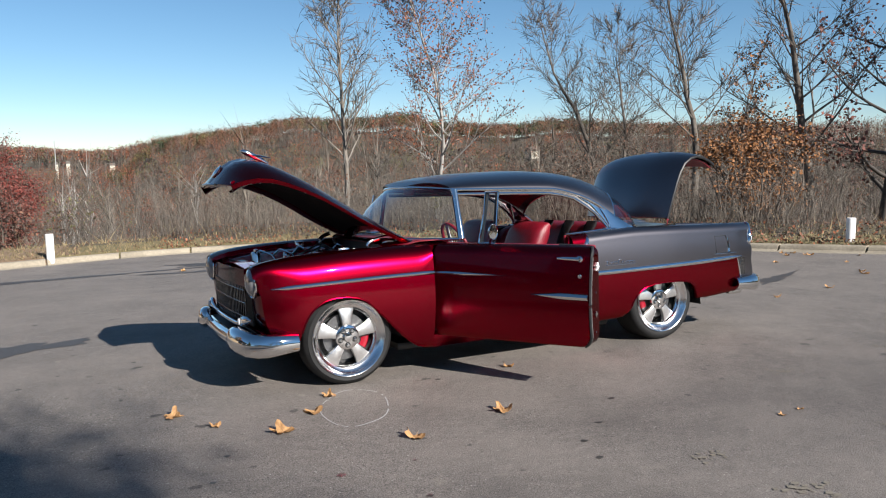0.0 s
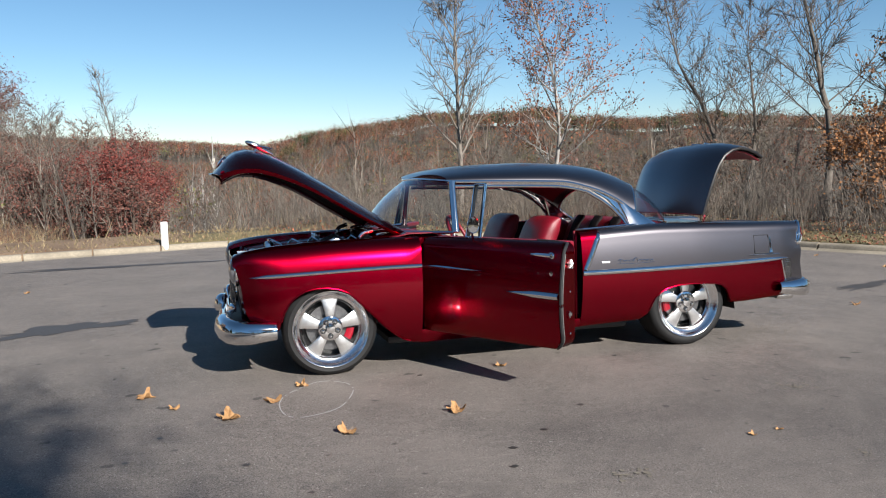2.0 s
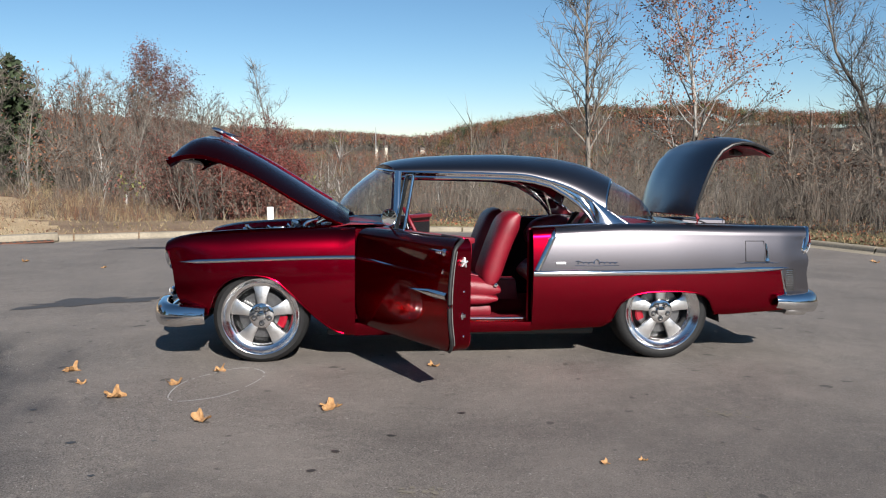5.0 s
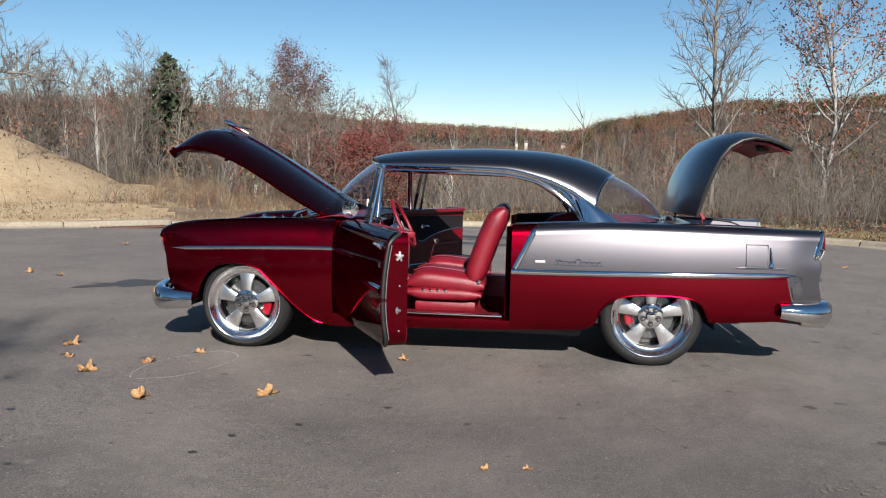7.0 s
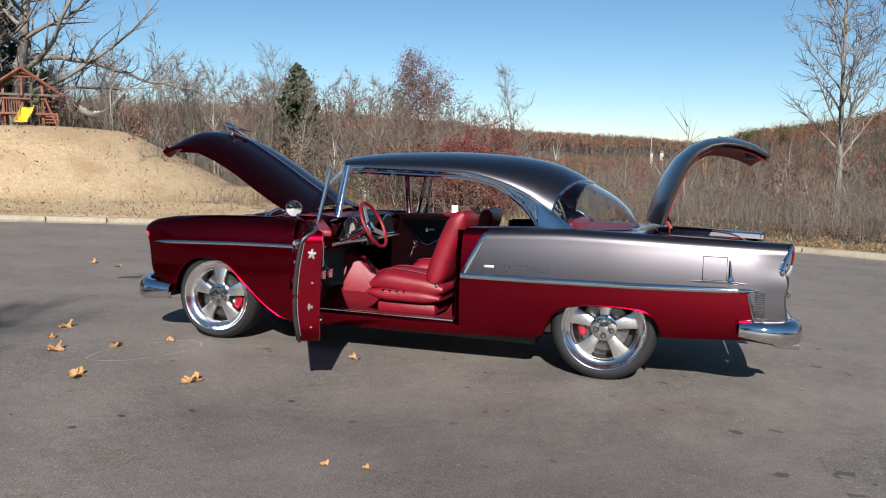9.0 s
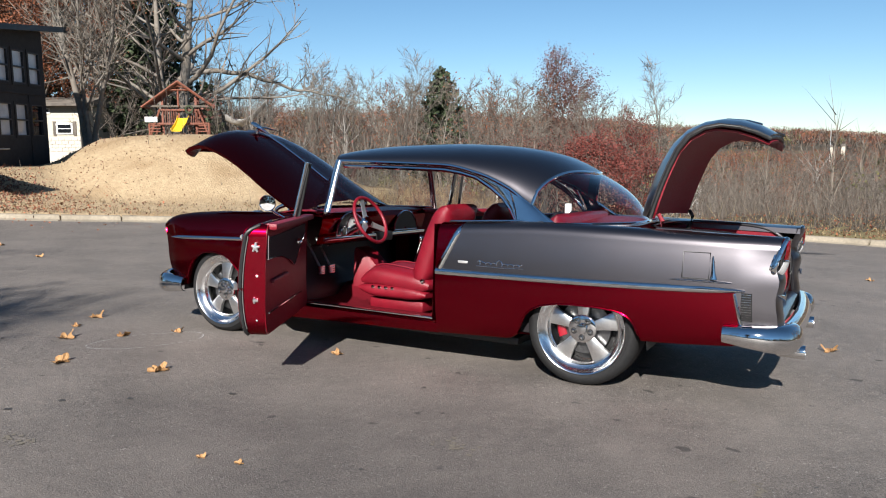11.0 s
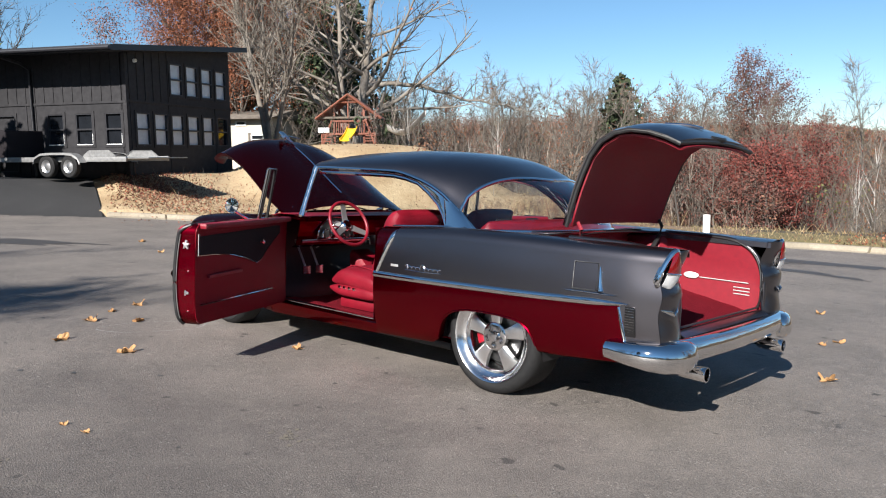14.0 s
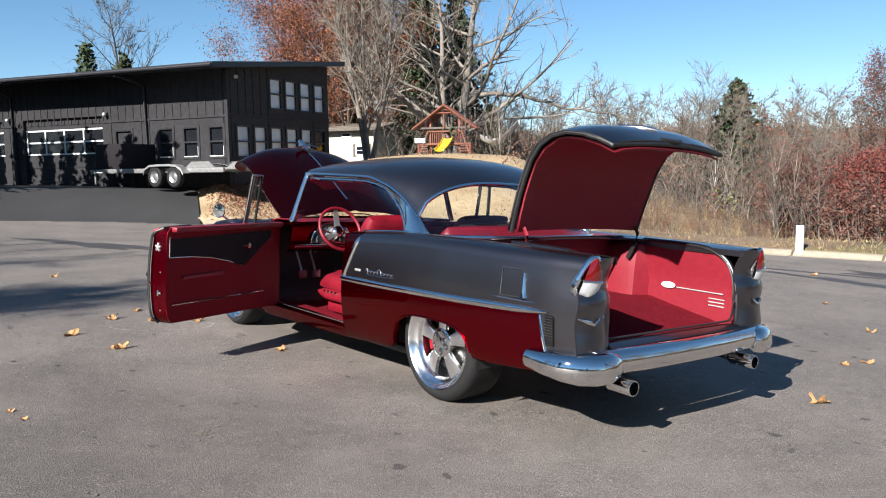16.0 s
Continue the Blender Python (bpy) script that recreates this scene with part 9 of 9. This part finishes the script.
Bag().lathe([(0.085, -0.2), (0.085, 0.46), (0.080, 0.475), (0.0005, 0.48)], (0, 0, 0), "z", 20).make("pipe", WHITEPVC, post3)

# ---------------------------------------------------------------- on the asphalt
def dry_leaf(size, seed):
    """A crumpled sycamore leaf: broad toothed lobes rolled up about the midrib, with a stalk."""
    r = random.Random(seed)
    n, rings = 30, (0.0, 0.3, 0.62, 1.0)
    roll, tilt = r.uniform(1.6, 2.6), r.uniform(-0.5, 0.5)
    v, f = [], []
    for q in rings:
        for k in range(n):
            a = 2 * math.pi * k / n
            lobe = 0.40 + 0.13 * math.cos(5 * a) + 0.03 * (k % 2)
            x, y = q * lobe * 1.15 * math.cos(a), q * lobe * math.sin(a)
            b_ = y * roll + tilt * x
            z = (1 - math.cos(b_)) / roll + 0.10 * q * q * math.sin(3 * a + seed) + r.gauss(0, 0.022) * q + 0.25 * q * q * max(0, math.cos(a + seed)) * 0.5
            v.append((x * (1 - 0.2 * q), math.sin(b_) / roll, max(z, 0.0) + 0.012))
    f = [q for q in grid_faces(len(rings), n, close_c=True)]
    m = len(v)
    v += [(-0.02, -0.012, 0.03), (-0.02, 0.012, 0.03), (-0.55, 0.06, 0.12), (-0.02, 0.0, 0.05)]
    f += [(m, m + 1, m + 2), (m + 1, m + 3, m + 2), (m + 3, m, m + 2)]
    return [tuple(size * c for c in p) for p in v], f


LEAVES = [(-0.724, -1.664, 0.15), (-0.114, -2.147, 0.13), (0.565, -1.954, 0.14), (1.221, -0.955, 0.10), (-1.227, -1.002, 0.13), (-0.245, -1.044, 0.11), (-0.456, -1.37, 0.12),
          (-1.04, -1.34, 0.08), (-3.26, 5.45, 0.10), (5.8, 0.40, 0.11), (6.97, 0.58, 0.12), (8.7, 1.3, 0.14), (8.95, 1.5, 0.12), (-4.77, 6.34, 0.12), (-3.95, 2.54, 0.13), (-3.47, 2.40, 0.13), (7.18, 6.7, 0.12),
          (-7.42, 2.08, 0.14), (4.66, 6.77, 0.12), (4.28, 1.28, 0.15), (3.85, 2.61, 0.10), (3.92, 2.83, 0.10), (3.30, 4.4, 0.12), (-5.59, 1.49, 0.12), (-4.0, -1.45, 0.12), (2.11, 6.0, 0.10), (0.32, 9.39, 0.12), (2.07, -2.87, 0.05), (1.88, -2.9, 0.05)]
meshes = []
for k in range(5):
    v, f = dry_leaf(1.0, 7 + k)
    me = bpy.data.meshes.new("dry_leaf")
    me.from_pydata(v, [], f)
    me.materials.append(DRYLEAF)
    me.update()
    meshes.append(me)
rl = random.Random(12)
for k, (x, y, s_) in enumerate(LEAVES):
    ob = new("dry_leaf", meshes[k % 5])
    ob.matrix_world = LOT @ Matrix.Translation((x, y, 0.001)) @ Matrix.Rotation(rl.uniform(0, 6.28), 4, "Z") @ Matrix.Scale(s_ * 1.02, 4)
    tagged(ob, "curled dry tan leaf lying on the asphalt", "leaf", "dry leaves on the lot")
for k in range(26):
    t = rl.uniform(-0.15, 0.55)
    r = edge_radius(t) - rl.uniform(0.3, 2.6)
    x, y = CENTRE.x + r * math.cos(t), CENTRE.y + r * math.sin(t)
    ob = new("dry_leaf", meshes[k % 5])
    ob.matrix_world = Matrix.Translation((x, y, lot_z(x, y) + 0.001)) @ Matrix.Rotation(rl.uniform(0, 6.28), 4, "Z") @ Matrix.Scale(rl.uniform(0.08, 0.14), 4)
    tagged(ob, "curled dry tan leaf lying on the asphalt", "leaf", "dry leaves on the lot")

# dark red-brown leaves strewn over the lawn before the building
rng = np.random.default_rng(77)
spots = []
while len(spots) < 2600:
    x, y = rng.normal(-16.1, 0.9), rng.normal(6.5, 0.85)
    if ground_z(x, y) > lot_z(x, y) + 0.1 and y > 5.1 + 0.4 * (-14.6 - x):
        spots.append(Vector((x, y, ground_z(x, y) + 0.02)))
v, f = leaf_cloud(spots, 0.055, rng, droop=0.0)
ob = new("fallen_leaves", fast_mesh("fallen_leaves", v, f, [REDLEAF, BROWNLEAF], rng.integers(0, 2, len(f))))
tagged(ob, "dark red-brown fallen leaves strewn over the straw lawn", "leaves", kind="stuff")

# faint chalk ring on the asphalt
b, rc = Bag(), random.Random(4)
ring = []
for k in range(73):
    a = 2 * math.pi * k / 72
    w = 1 + 0.05 * math.sin(2 * a + 0.5) + 0.025 * math.sin(5 * a)
    ring.append((w * math.cos(a), w * math.sin(a)))
v, f = [], []
for k, (cx, cy) in enumerate(ring):
    for s_ in (0.985, 1.015):
        v.append((-0.18 + 0.235 * cx * s_ + 0.05 * cy, -1.38 + 0.40 * cy * s_ + 0.07 * cx, 0.0045))
for k in range(72):
    if rc.random() > 0.18:
        f.append((2 * k, 2 * k + 1, 2 * k + 3, 2 * k + 2))
chalk = mesh_ob("chalk_ring", v, f, CHALK, smooth=False)
chalk.matrix_world = LOT
tagged(chalk, "faint hand-drawn white chalk ring on the asphalt", "chalk mark", kind="structure")

# irregular dark patches laid on the asphalt
DARKPATCH = surf("dark_patch_asphalt", (0.034, 0.032, 0.031), (0.066, 0.062, 0.060), 90, (0.5, 0.7), 0, bump=0.4, bscale=200, dist=0.005)
rs = random.Random(21)
for cx, cy, lx, ly, turn in ((-1.6, 9.5, 2.3, 0.16, 0.20), (1.9, 10.8, 1.7, 0.35, 0.1), (-2.22, 2.08, 0.62, 0.25, 0.5), (1.2, 8.9, 1.5, 0.2, -0.2), (7.3, 1.7, 0.8, 0.12, 0.4), (-8.6, 0.2, 1.6, 0.35, 0.5), (-3.3, 9.0, 0.9, 0.14, 0.2)):
    ring, n = [], 44
    ph = [rs.uniform(0, 6) for _ in range(4)]
    for k in range(n):
        a = 2 * math.pi * k / n
        w = 1 + 0.28 * math.sin(3 * a + ph[0]) + 0.18 * math.sin(7 * a + ph[1]) + 0.14 * math.sin(12 * a + ph[2])
        x, y = lx * w * math.cos(a), ly * w * math.sin(a)
        ring.append((cx + x * math.cos(turn) - y * math.sin(turn), cy + x * math.sin(turn) + y * math.cos(turn), 0.004))
    ob = mesh_ob("asphalt_patch", ring + [(cx, cy, 0.004)], [(k, (k + 1) % n, n) for k in range(n)], DARKPATCH, smooth=False)
    ob.matrix_world = LOT
    tagged(ob, "irregular dark patch on the asphalt", "stain", kind="structure")

# pale worn scuffs and small oil drips
SCUFF = surf("pale_scuff", (0.12, 0.106, 0.086), (0.195, 0.172, 0.135), 60, (0.85, 1.0), 0, bump=0.3, bscale=150, dist=0.004)
OIL = surf("oil_drip", (0.020, 0.019, 0.018), (0.05, 0.047, 0.044), 60, (0.35, 0.55))
rs = random.Random(44)
marks = [(2.8, -2.15, 0.10, 0), (1.02, -3.2, 0.09, 0), (3.4, -2.86, 0.10, 0), (4.12, -1.96, 0.09, 0), (1.03, -3.72, 0.12, 0), (2.2, -3.3, 0.05, 0), (5.3, -1.2, 0.08, 0)]
marks += [(rs.uniform(-4, 8), rs.uniform(-4.3, -0.9), rs.uniform(0.010, 0.026), 1) for _ in range(50)] + [(rs.uniform(-9, 10), rs.uniform(1.5, 9), rs.uniform(0.02, 0.04), 1) for _ in range(24)]
for cx, cy, sz, kind_ in marks:
    n = 13
    for part_ in range(22 if kind_ == 0 else 1):
        ox, oy, sc_ = (rs.gauss(0, sz * 0.75), rs.gauss(0, sz * 0.45), rs.uniform(0.05, 0.2)) if kind_ == 0 else (0, 0, 1)
        ring = [(cx + ox + sz * sc_ * rs.uniform(0.55, 1.2) * math.cos(2 * math.pi * k / n), cy + oy + sz * sc_ * 0.8 * rs.uniform(0.5, 1.2) * math.sin(2 * math.pi * k / n), 0.0036 + 0.0001 * part_) for k in range(n)]
        ob = mesh_ob("scuff_mark" if kind_ == 0 else "oil_spot", ring, [tuple(range(n))], SCUFF if kind_ == 0 else OIL, smooth=False)
        ob.matrix_world = LOT
        tagged(ob, "small pale worn scuff on the asphalt" if kind_ == 0 else "small dark oil spot on the asphalt", "mark", kind="structure")
